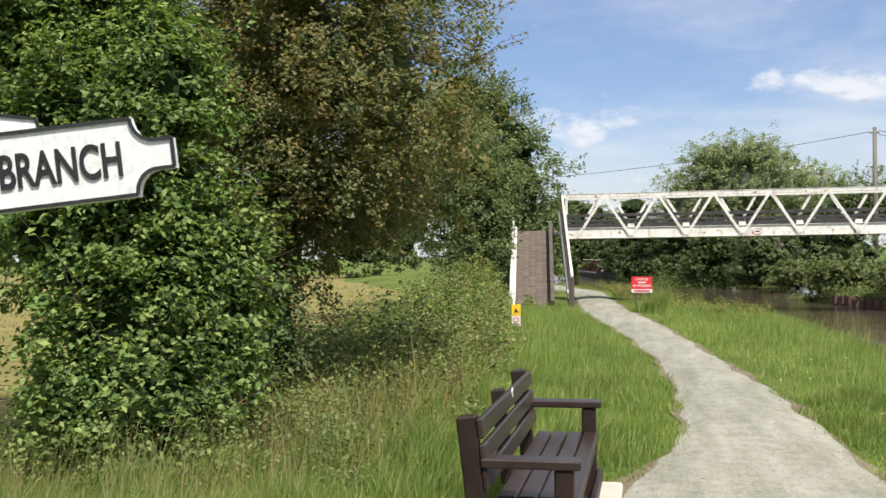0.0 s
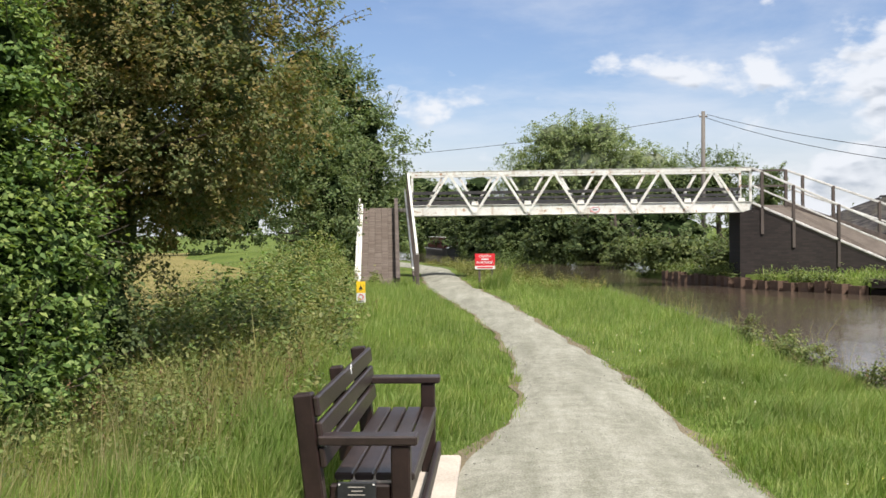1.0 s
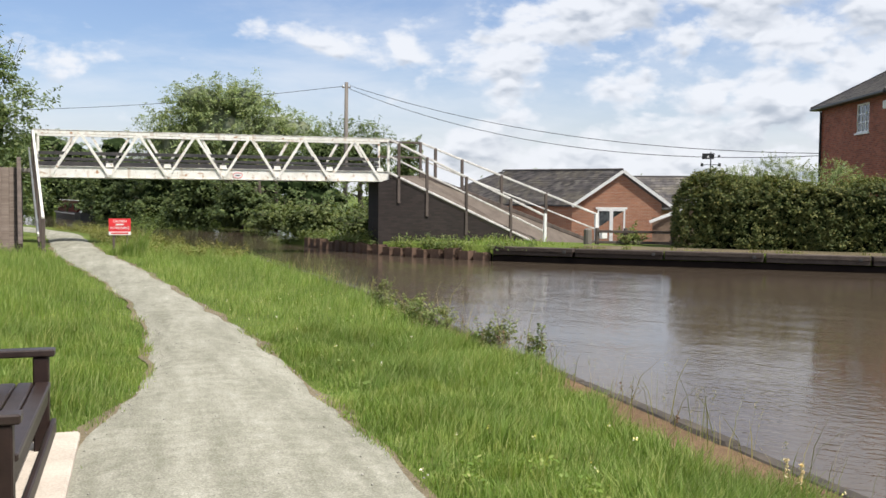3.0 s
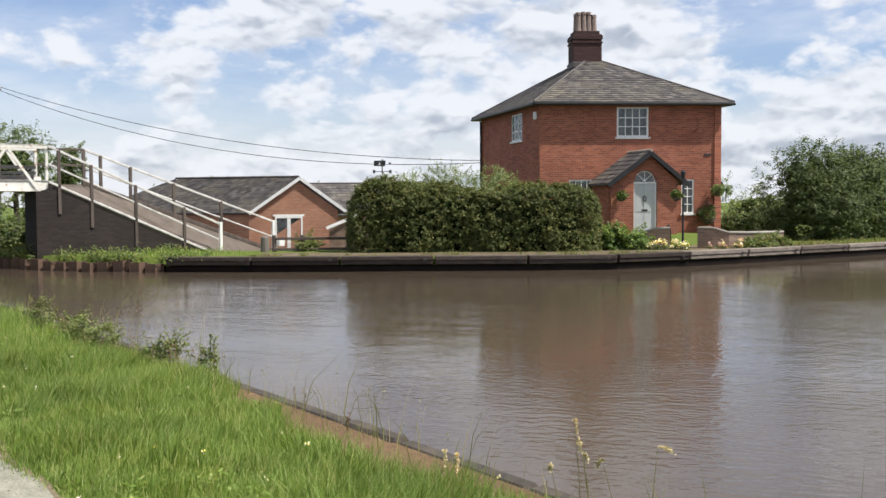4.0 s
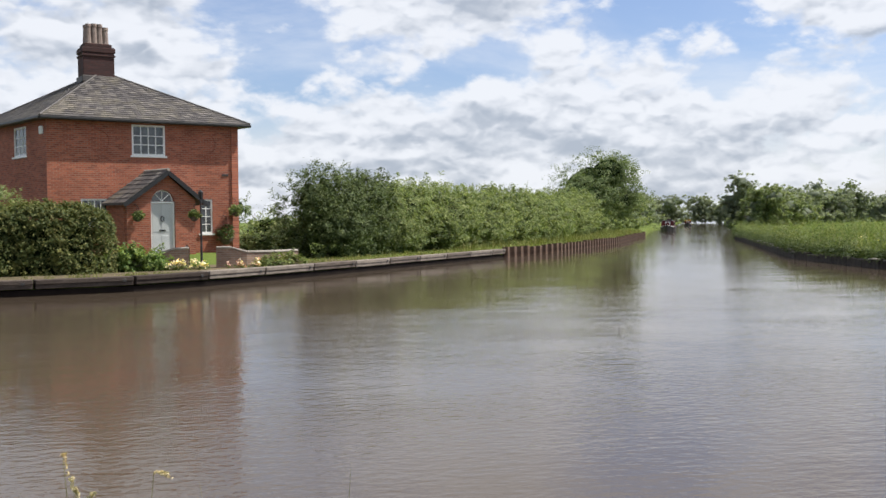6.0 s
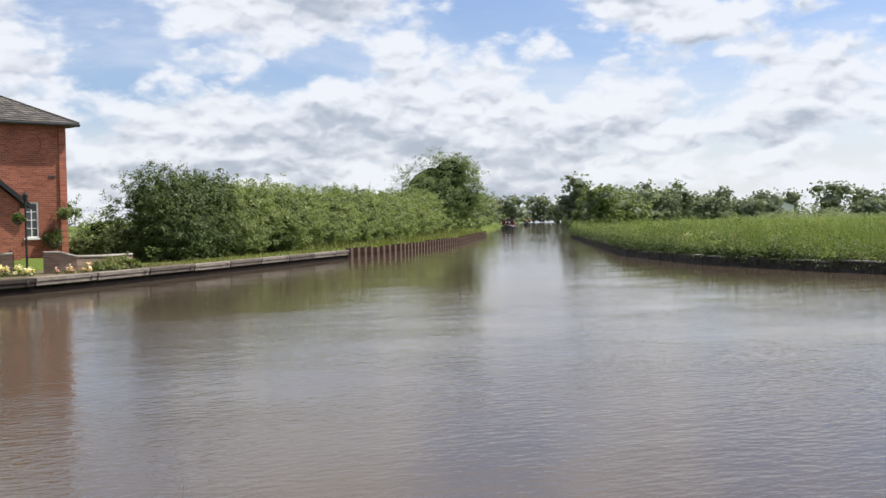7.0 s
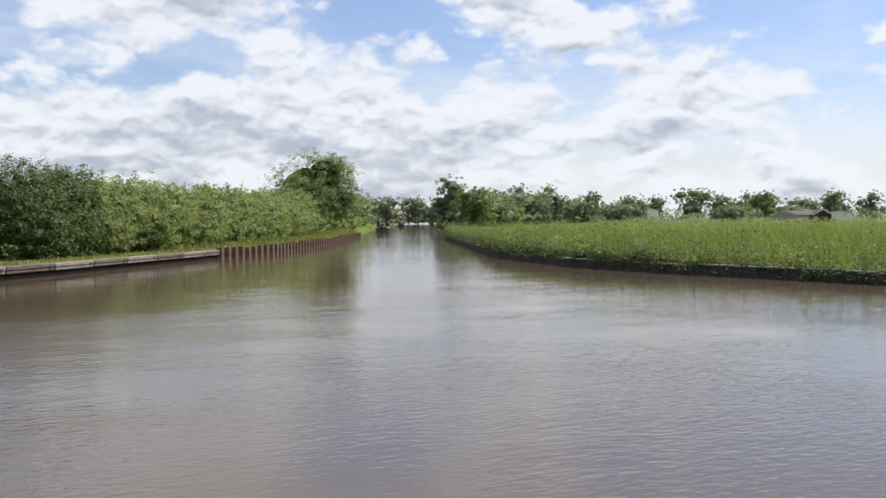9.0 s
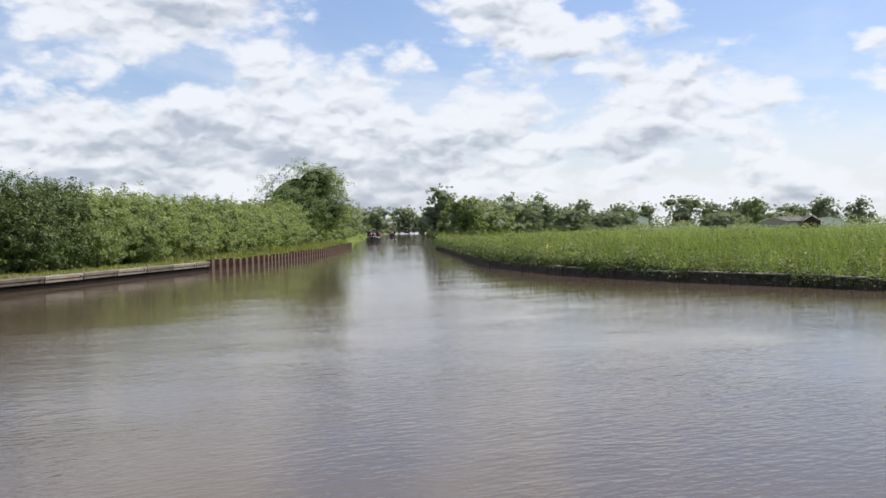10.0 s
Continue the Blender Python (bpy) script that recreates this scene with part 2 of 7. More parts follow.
M["ramp"] = plain("worn_brown_ramp_surface", (0.085, 0.068, 0.056), (0.135, 0.110, 0.092), 2.5, 0.9, bumpy=0.6, grain=25)
M["slate_bed"] = plain("grey_slate", (0.06, 0.054, 0.053), (0.115, 0.104, 0.10), 2.5, 0.65, bumpy=0.4, grain=30, wear=(0.20, 0.17, 0.11), wear_at=0.66)
M["brick_front"] = brickwork("warm_red_brick", (0.40, 0.126, 0.072), (0.235, 0.070, 0.047), (0.31, 0.185, 0.135), axis_u=(0.857, -0.515))
M["brick_side"] = brickwork("warm_red_brick_side", (0.40, 0.126, 0.072), (0.235, 0.070, 0.047), (0.31, 0.185, 0.135), axis_u=(0.342, 0.94))
M["brick_annex"] = brickwork("orange_brick", (0.42, 0.18, 0.10), (0.33, 0.13, 0.075), (0.40, 0.32, 0.25), axis_u=(0.9, -0.44))
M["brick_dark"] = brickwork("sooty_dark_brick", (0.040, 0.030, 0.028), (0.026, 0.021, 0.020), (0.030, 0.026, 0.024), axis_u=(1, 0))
M["brick_chimney"] = brickwork("sooty_purple_brick", (0.075, 0.034, 0.032), (0.05, 0.026, 0.026), (0.055, 0.04, 0.04), axis_u=(0.857, -0.515))
M["clay"] = plain("pale_clay_pot", (0.17, 0.125, 0.11), (0.32, 0.255, 0.225), 5, 0.85)
M["grey_door"] = plain("pale_grey_painted_door", (0.42, 0.44, 0.44), (0.50, 0.52, 0.52), 3, 0.45)
M["sign_red"] = plain("red_sign", (0.60, 0.02, 0.03), (0.68, 0.035, 0.045), 3, 0.45, bumpy=0.05)
M["sign_yellow"] = plain("yellow_sign", (0.80, 0.50, 0.02), (0.86, 0.56, 0.03), 3, 0.45, bumpy=0.05)
M["sign_white"] = plain("white_sign", (0.66, 0.65, 0.64), (0.76, 0.75, 0.74), 2, 0.4, bumpy=0.08, wear=(0.55, 0.50, 0.44), wear_at=0.66)
M["black"] = plain("black_paint", (0.012, 0.012, 0.013), (0.03, 0.03, 0.032), 5, 0.4)
M["bark"] = plain("bark", (0.045, 0.034, 0.026), (0.12, 0.095, 0.075), 6, 0.9, bumpy=0.9, grain=25, stretch=(1, 1, 0.25))
M["pole_wood"] = plain("grey_pole_timber", (0.10, 0.085, 0.075), (0.20, 0.18, 0.16), 4, 0.85, stretch=(1, 1, 0.1))
M["clapboard"] = plain("brown_weatherboard", (0.12, 0.08, 0.055), (0.24, 0.17, 0.12), 3, 0.8)

M["brick_garden"] = brickwork("weathered_garden_brick", (0.30, 0.20, 0.15), (0.22, 0.14, 0.11), (0.28, 0.24, 0.20), axis_u=(0.7, -0.7))
M["boat_maroon"] = plain("maroon_boat_paint", (0.10, 0.012, 0.015), (0.14, 0.02, 0.022), 3, 0.35)
m, n, l, b = shader("worn_ramp_setts", 0.85, 0, 0.25)
oi = n.new("ShaderNodeObjectInfo")
c = ramp(n, l, oi.outputs["Random"], ((0.0, (0.098, 0.076, 0.062)), (0.5, (0.118, 0.093, 0.077)), (1.0, (0.142, 0.114, 0.096))))
s_ = tex_noise(n, l, 25, 5, 0.7)
l.new(mix(n, l, 0.5, c, ramp(n, l, s_, ((0.3, (0.6, 0.6, 0.6)), (0.7, (1.2, 1.2, 1.2)))), "MULTIPLY"), b.inputs["Base Color"])
bump(n, l, b, s_, 0.5, 0.006)
M["sett"] = m

m, n, l, b = shader("grey_slates", 0.7, 0, 0.3)
g = n.new("ShaderNodeNewGeometry")
oi = n.new("ShaderNodeObjectInfo")
both_ = n.new("ShaderNodeMath")
both_.operation = "ADD"
l.new(g.outputs["Random Per Island"], both_.inputs[0])
l.new(oi.outputs["Random"], both_.inputs[1])
fr_ = n.new("ShaderNodeMath")
fr_.operation = "FRACT"
l.new(both_.outputs[0], fr_.inputs[0])
c = ramp(n, l, fr_.outputs[0], ((0.0, (0.045, 0.041, 0.043)), (0.45, (0.078, 0.071, 0.071)), (0.8, (0.108, 0.098, 0.095)), (1.0, (0.155, 0.140, 0.128))))
moss = tex_noise(n, l, 1.1, 7, 0.7)
c = mix(n, l, ramp(n, l, moss, ((0.48, (0, 0, 0)), (0.68, (0.7, 0.7, 0.7)))), c, (0.165, 0.145, 0.105))
s_ = tex_noise(n, l, 30, 5, 0.7)
l.new(mix(n, l, 0.5, c, ramp(n, l, s_, ((0.3, (0.6, 0.6, 0.6)), (0.7, (1.25, 1.25, 1.25)))), "MULTIPLY"), b.inputs["Base Color"])
bump(n, l, b, s_, 0.5, 0.006)
M["slate"] = m

m, n, l, b = shader("window_glass", 0.05, 0.0, 0.8)
l.new(ramp(n, l, tex_noise(n, l, 2.5, 3), ((0.4, (0.02, 0.024, 0.028)), (0.7, (0.10, 0.11, 0.12)))), b.inputs["Base Color"])
M["glass"] = m

# leaves
M["leaf_ivy"] = leafy("fresh_green_leaves", (0.040, 0.082, 0.026), (0.128, 0.208, 0.060), (0.280, 0.365, 0.132), 0.38)
M["leaf_haw"] = leafy("brown_tinged_hawthorn_leaves", (0.080, 0.122, 0.048), (0.150, 0.180, 0.072), (0.245, 0.225, 0.112), 0.40, tint=(1.45, 1.0, 0.82), amount=0.9)
M["leaf_tree"] = leafy("green_tree_leaves", (0.070, 0.110, 0.048), (0.122, 0.176, 0.074), (0.192, 0.236, 0.116), 0.34)
# greyed and lightened: distance haze is put into these leaf colours
M["leaf_haze"] = leafy("haze_paled_leaves", (0.165, 0.205, 0.160), (0.215, 0.258, 0.202), (0.270, 0.312, 0.248), 0.5)
M["dock"] = leafy("rusty_dock_seeds", (0.085, 0.045, 0.026), (0.135, 0.078, 0.045), (0.20, 0.13, 0.075), 0.15)
M["leaf_pale"] = leafy("pale_green_willow_leaves", (0.12, 0.175, 0.08), (0.20, 0.26, 0.125), (0.30, 0.35, 0.19), 0.35)
M["leaf_hedge"] = leafy("clipped_dark_hedge_leaves", (0.043, 0.067, 0.022), (0.085, 0.107, 0.033), (0.179, 0.183, 0.065), 0.22)
M["leaf_dark"] = leafy("dark_green_leaves", (0.040, 0.064, 0.026), (0.074, 0.108, 0.040), (0.130, 0.170, 0.066), 0.25)
M["leaf_bush"] = leafy("bushy_green_leaves", (0.062, 0.094, 0.034), (0.110, 0.146, 0.055), (0.176, 0.208, 0.090), 0.34)
M["leaf_weed"] = leafy("bramble_and_weed_leaves", (0.101, 0.160, 0.051), (0.160, 0.213, 0.075), (0.237, 0.237, 0.112), 0.3)
M["leaf_thicket"] = leafy("mixed_thicket_leaves", (0.098, 0.146, 0.062), (0.178, 0.230, 0.096), (0.295, 0.330, 0.162), 0.40, tint=(1.18, 1.06, 0.92), amount=0.6)
M["leaf_scrub"] = leafy("yellowing_scrub_leaves", (0.115, 0.145, 0.042), (0.175, 0.190, 0.064), (0.25, 0.235, 0.105), 0.35)
M["grass"] = leafy("lush_grass_blades", (0.115, 0.190, 0.040), (0.185, 0.280, 0.066), (0.345, 0.385, 0.165), 0.40)
M["grass_dry"] = leafy("tall_seeding_grass", (0.115, 0.149, 0.040), (0.199, 0.203, 0.080), (0.345, 0.305, 0.179), 0.3)
M["grass_rank"] = leafy("rank_yellow_green_grass", (0.110, 0.150, 0.038), (0.180, 0.205, 0.066), (0.300, 0.280, 0.132), 0.32)
M["reed"] = leafy("tall_green_crop", (0.088, 0.140, 0.040), (0.150, 0.212, 0.066), (0.275, 0.310, 0.135), 0.40)
M["straw"] = leafy("straw_seed_heads", (0.50, 0.42, 0.27), (0.62, 0.54, 0.37), (0.72, 0.64, 0.48), 0.3)
M["petal"] = leafy("pale_flower_petals", (0.80, 0.70, 0.15), (0.82, 0.77, 0.62), (0.82, 0.80, 0.78), 0.2)
M["petal_pink"] = leafy("pink_flower_petals", (0.70, 0.35, 0.30), (0.78, 0.50, 0.42), (0.80, 0.65, 0.58), 0.2)


def turf(name, c1, c2, c3):
    m, n, l, b = shader(name, 0.95, 0, 0.1)
    a = tex_noise(n, l, 0.35, 6, 0.6)
    c = ramp(n, l, a, ((0.30, c1), (0.55, c2), (0.75, c3)))
    s = tex_noise(n, l, 14, 5, 0.7)
    c = mix(n, l, 0.6, c, ramp(n, l, s, ((0.3, (0.45, 0.45, 0.4)), (0.7, (1.4, 1.35, 1.2)))), "MULTIPLY")
    l.new(c, b.inputs["Base Color"])
    bump(n, l, b, s, 0.8, 0.05)
    return m


M["turf"] = turf("grassy_soil", (0.060, 0.090, 0.022), (0.110, 0.150, 0.034), (0.16, 0.18, 0.055))
M["earth"] = turf("trodden_earth", (0.14, 0.115, 0.08), (0.20, 0.168, 0.12), (0.27, 0.235, 0.18))
M["field"] = turf("hay_field", (0.165, 0.150, 0.056), (0.215, 0.185, 0.074), (0.26, 0.22, 0.096))
M["earth_dark"] = turf("dark_trodden_earth", (0.085, 0.075, 0.045), (0.14, 0.115, 0.08), (0.19, 0.16, 0.115))
M["soil"] = turf("bare_reddish_soil", (0.095, 0.064, 0.04), (0.155, 0.103, 0.066), (0.21, 0.148, 0.096))

# fine pale gravel
m, n, l, b = shader("pale_compacted_gravel", 0.95, 0, 0.15)
a = tex_noise(n, l, 0.9, 6, 0.65)
c = ramp(n, l, a, ((0.3, (0.228, 0.224, 0.190)), (0.7, (0.312, 0.305, 0.267))))
s = tex_noise(n, l, 90, 3, 0.75)
c = mix(n, l, 0.7, c, ramp(n, l, s, ((0.32, (0.5, 0.5, 0.5)), (0.68, (1.35, 1.35, 1.35)))), "MULTIPLY")
v = n.new("ShaderNodeTexVoronoi")
v.inputs["Scale"].default_value = 55
l.new(n.new("ShaderNodeTexCoord").outputs["Object"], v.inputs["Vector"])
grey_ = n.new("ShaderNodeRGBToBW")
l.new(v.outputs["Color"], grey_.inputs[0])
st_ = tex_noise(n, l, 2.6, 6, 0.7, stretch=(1.6, 0.22, 1.0))
c = mix(n, l, 0.8, c, ramp(n, l, st_, ((0.3, (0.66, 0.66, 0.60)), (0.7, (1.26, 1.25, 1.24)))), "MULTIPLY")
ms_ = tex_noise(n, l, 7.0, 6, 0.7)
c = mix(n, l, 0.7, c, ramp(n, l, ms_, ((0.33, (0.74, 0.75, 0.68)), (0.62, (1.16, 1.15, 1.13)))), "MULTIPLY")
c = mix(n, l, 0.14, c, ramp(n, l, grey_.outputs[0], ((0.2, (0.5, 0.5, 0.5)), (0.8, (1.4, 1.4, 1.4)))), "MULTIPLY")
l.new(c, b.inputs["Base Color"])
bump(n, l, b, v.outputs["Distance"], 0.5, 0.01)
M["gravel"] = m

# brown canal water with wind ripples
m, n, l, b = shader("brown_canal_water", 0.04, 0, 0.5)
b.inputs["IOR"].default_value = 1.333
a = tex_noise(n, l, 0.06, 3, 0.5)
l.new(ramp(n, l, a, ((0.3, (0.067, 0.050, 0.036)), (0.7, (0.087, 0.068, 0.050)))), b.inputs["Base Color"])
co = n.new("ShaderNodeTexCoord").outputs["Object"]
rotm = n.new("ShaderNodeMapping")
rotm.inputs[2].default_value = (0, 0, radians(52))
l.new(co, rotm.inputs[0])
swell_ = tex_noise(n, l, 0.24, 3, 0.5, rotm.outputs[0], (0.5, 1.5, 1.0))
wave_ = tex_noise(n, l, 0.80, 3, 0.5, rotm.outputs[0], (0.6, 1.7, 1.0))
chop_ = tex_noise(n, l, 2.3, 2, 0.5, rotm.outputs[0], (0.7, 1.5, 1.0))
fine_ = tex_noise(n, l, 7.5, 3, 0.55, rotm.outputs[0], (0.75, 1.35, 1.0))
gust = ramp(n, l, tex_noise(n, l, 0.13, 4, 0.6, co), ((0.36, (0.45, 0.45, 0.45)), (0.62, (1.5, 1.5, 1.5))))


def weigh(v, k):
    r = n.new("ShaderNodeMath")
    r.operation = "MULTIPLY"
    l.new(v, r.inputs[0])
    r.inputs[1].default_value = k
    return r.outputs[0]


def total(a, b_):
    r = n.new("ShaderNodeMath")
    r.operation = "ADD"
    l.new(a, r.inputs[0])
    l.new(b_, r.inputs[1])
    return r.outputs[0]


ruffle = n.new("ShaderNodeMath")
ruffle.operation = "MULTIPLY"
# the open water is ruffled, the far side lies sheltered
sx_ = n.new("ShaderNodeSeparateXYZ")
l.new(co, sx_.inputs[0])
open_ = n.new("ShaderNodeMapRange")
open_.interpolation_type = "SMOOTHSTEP"
for k_, v_ in enumerate((15.0, 38.0, 1.0, 0.2)):
    open_.inputs[k_ + 1].default_value = v_
l.new(total(sx_.outputs[0], weigh(sx_.outputs[1], 0.6)), open_.inputs[0])
fw_ = n.new("ShaderNodeMath")
fw_.operation = "MULTIPLY"
l.new(total(weigh(fine_, 0.080), weigh(chop_, 0.034)), fw_.inputs[0])
l.new(open_.outputs[0], fw_.inputs[1])
l.new(total(weigh(wave_, 0.10), fw_.outputs[0]), ruffle.inputs[0])
l.new(gust, ruffle.inputs[1])
bump(n, l, b, total(weigh(swell_, 0.17), ruffle.outputs[0]), 1.0, 0.10)
M["water"] = m

m, n, l, b = shader("pale_pebbles", 0.9, 0, 0.2)
g = n.new("ShaderNodeNewGeometry")
l.new(ramp(n, l, g.outputs["Random Per Island"], ((0.0, (0.20, 0.19, 0.165)), (0.6, (0.32, 0.305, 0.27)), (1.0, (0.44, 0.42, 0.38)))), b.inputs["Base Color"])
M["pebble"] = m

# ---- building tools ----
class Shape:
    """Collects faces of one mesh."""

    def __init__(self):
        self.v, self.f, self.weld = [], [], False

    def add(self, verts, faces):
        k = len(self.v)
        self.v += [tuple(p) for p in verts]
        self.f += [tuple(i + k for i in q) for q in faces]
        return self

    def box(self, x0, x1, y0, y1, z0, z1, bev=0.0, m=None):
        """Axis box, with worn (chamfered) edges where bev is given, moved by m."""
        lo, hi = (x0, y0, z0), (x1, y1, z1)
        b = min(bev, 0.3 * min(h - l for l, h in zip(lo, hi)))
        if b <= 0:
            v = [Vector((hi[0] if i & 1 else lo[0], hi[1] if i & 2 else lo[1], hi[2] if i & 4 else lo[2])) for i in range(8)]
            f = [(0, 2, 3, 1), (4, 5, 7, 6), (0, 1, 5, 4), (2, 6, 7, 3), (0, 4, 6, 2), (1, 3, 7, 5)]
        else:
            v, f = [], []
            for i in range(8):
                for ax in range(3):
                    p = []
                    for k in range(3):
                        up_ = i >> k & 1
                        e = hi[k] if up_ else lo[k]
                        p.append(e if k == ax else e + (-b if up_ else b))
                    v.append(Vector(p))
            for ax in range(3):
                o1, o2 = (ax + 1) % 3, (ax + 2) % 3
                for up_ in (0, 1):
                    q = [(up_ << ax | a << o1 | c << o2) * 3 + ax for a, c in ((0, 0), (1, 0), (1, 1), (0, 1))]
                    f.append(tuple(q if up_ else q[::-1]))
                for a in (0, 1):
                    for c in (0, 1):
                        i0 = a << o1 | c << o2
                        i1 = i0 | 1 << ax
                        q = [i0 * 3 + o1, i1 * 3 + o1, i1 * 3 + o2, i0 * 3 + o2]
                        f.append(tuple(q if a == c else q[::-1]))
            for i in range(8):
                q = [i * 3, i * 3 + 1, i * 3 + 2]
                f.append(tuple(q if bin(i).count("1") % 2 else q[::-1]))
        if m is not None:
            v = [m @ p for p in v]
        return self.add(v, f)

    def beam(self, p, q, w, h, bev=0.004, roll=None):
        """A bar from p to q; w across, h in its upright direction."""
        p, q = Vector(p), Vector(q)
        d = (q - p)
        n = d.length
        d.normalize()
        upv = Vector((0, 0, 1)) if abs(d.z) < 0.98 else Vector((0, 1, 0))
        if roll is not None:
            upv = Vector(roll)
        s = d.cross(upv).normalized()
        u = s.cross(d).normalized()
        m = Matrix((( d.x, s.x, u.x, p.x), (d.y, s.y, u.y, p.y), (d.z, s.z, u.z, p.z), (0, 0, 0, 1)))
        return self.box(0, n, -w / 2, w / 2, -h / 2, h / 2, bev, m)

    def tube(self, pts, radii, n=8, cap=True):
        """A round bar along pts with a radius at each."""
        pts = [Vector(p) for p in pts]
        k = len(self.v)
        for i, p in enumerate(pts):
            d = (pts[min(i + 1, len(pts) - 1)] - pts[max(i - 1, 0)]).normalized()
            a = d.orthogonal().normalized() if abs(d.z) < 0.9 else Vector((1, 0, 0)) - d * d.x
            a.normalize()
            c = d.cross(a)
            r = radii[i] if isinstance(radii, (list, tuple)) else radii
            for j in range(n):
                t = 2 * math.pi * j / n
                self.v.append(tuple(p + r * (math.cos(t) * a + math.sin(t) * c)))
        for i in range(len(pts) - 1):
            for j in range(n):
                j2 = (j + 1) % n
                self.f.append((k + i * n + j, k + i * n + j2, k + (i + 1) * n + j2, k + (i + 1) * n + j))
        if cap:
            self.f.append(tuple(k + j for j in range(n))[::-1])
            self.f.append(tuple(k + (len(pts) - 1) * n + j for j in range(n)))
        return self

    def prism(self, poly, d):
        """A flat polygon (3D points) pushed out by the vector d."""
        n = len(poly)
        d = Vector(d)
        v = [Vector(p) for p in poly] + [Vector(p) + d for p in poly]
        f = [tuple(range(n))[::-1], tuple(range(n, 2 * n))] + [(i, (i + 1) % n, n + (i + 1) % n, n + i) for i in range(n)]
        return self.add(v, f)


def np_mesh(name, v, f, smooth=False):
    """A mesh from arrays: v (n,3), f (m,k)."""
    me = bpy.data.meshes.new(name)
    v, f = np.asarray(v, np.float32), np.asarray(f, np.int32)
    m, k = f.shape
    me.vertices.add(len(v))
    me.vertices.foreach_set("co", v.ravel())
    me.loops.add(m * k)
    me.loops.foreach_set("vertex_index", f.ravel())
    me.polygons.add(m)
    me.polygons.foreach_set("loop_start", np.arange(0, m * k, k, dtype=np.int32))
    if smooth:
        me.polygons.foreach_set("use_smooth", np.ones(m, bool))
    me.update(calc_edges=True)
    return me


def mesh_of(name, shape, material, fix=True, smooth=False):
    me = bpy.data.meshes.new(name)
    me.from_pydata(shape.v, [], shape.f)
    if fix:
        bm = bmesh.new()
        bm.from_mesh(me)
        if shape.weld:
            bmesh.ops.remove_doubles(bm, verts=bm.verts, dist=0.0005)
        bmesh.ops.recalc_face_normals(bm, faces=bm.faces)
        bm.to_mesh(me)
        bm.free()
    if smooth:
        for p in me.polygons:
            p.use_smooth = True
    me.materials.append(M[material] if isinstance(material, str) else material)
    return me


def part(name, shape, material, parent=None, label="", smooth=False):
    """One mesh object under a thing or a part; parents stand unturned at the origin or carry their own pose."""
    me = shape if isinstance(shape, bpy.types.Mesh) else mesh_of(name, shape, material, smooth=smooth)
    ob = new(name, me)
    if parent is not None:
        ob.parent = parent
    if label:
        ob["label"] = label
    return ob


def thing(name, label, category, group="", kind="", m=None):
    ob = new(name)
    ob.empty_display_size = 0.2
    if m is not None:
        ob.matrix_world = m
    return tagged(ob, label, category, group, kind)


RNG = np.random.default_rng(7)


def unit(n, rng):
    d = rng.normal(size=(n, 3))
    return d / np.linalg.norm(d, axis=1, keepdims=True)


def leaf_mesh(name, centres, size, material, rng, up_bias=0.5, long=1.7, out=None, tri=False):
    """Pointed leaves, one bent quad each, at the given places."""
    n = len(centres)
    nrm = unit(n, rng)
    nrm[:, 2] = np.abs(nrm[:, 2]) + up_bias
    if out is not None:
        nrm += out
    nrm /= np.linalg.norm(nrm, axis=1, keepdims=True)
    a = np.cross(nrm, unit(n, rng))
    a /= np.linalg.norm(a, axis=1, keepdims=True) + 1e-9
    c = np.cross(nrm, a)
    s = (size * rng.uniform(0.6, 1.35, n))[:, None]
    p0 = centres - a * s * long * 0.5
    p2 = centres + a * s * long * 0.5 - nrm * s * 0.25
    p1 = centres + c * s * 0.5 + nrm * s * 0.1
    p3 = centres - c * s * 0.5 + nrm * s * 0.1
    if tri:
        me = np_mesh(name, np.stack([p0, p1 + (p2 - p0) * 0.3, p3 + (p2 - p0) * 0.3], 1).reshape(-1, 3), np.arange(3 * n).reshape(n, 3))
        me.materials.append(M[material])
        return me
    v = np.stack([p0, p1, p2, p3], 1).reshape(-1, 3)
    f = np.arange(4 * n).reshape(n, 4)
    me = np_mesh(name, v, f)
    me.materials.append(M[material])
    return me


def clump_points(blobs, n, rng, clump=0.35, per=60, hollow=0.55):
    """Leaf places: clumps on and in ellipsoid blobs (x, y, z, rx, ry, rz), with an uneven outline."""
    w = np.array([max(b[3], 0.1) * max(b[5], 0.1) + max(b[4], 0.1) * max(b[3], 0.1) for b in blobs])
    k = max(1, n // per)
    which = rng.choice(len(blobs), k, p=w / w.sum())
    bl = np.array(blobs, float)[which]
    d = unit(k, rng)
    r = hollow + (1 - hollow) * rng.random(k) ** 0.6
    r *= 1 + 0.14 * rng.normal(size=k)
    c = bl[:, :3] + d * r[:, None] * bl[:, 3:6]
    rad = clump * rng.uniform(0.5, 1.5, k)
    pts = np.repeat(c, per, 0) + unit(k * per, rng) * (rng.random(k * per) ** 0.5 * np.repeat(rad, per))[:, None] * np.array([1, 1, 0.75])
    out = np.repeat(d, per, 0)
    return pts, out


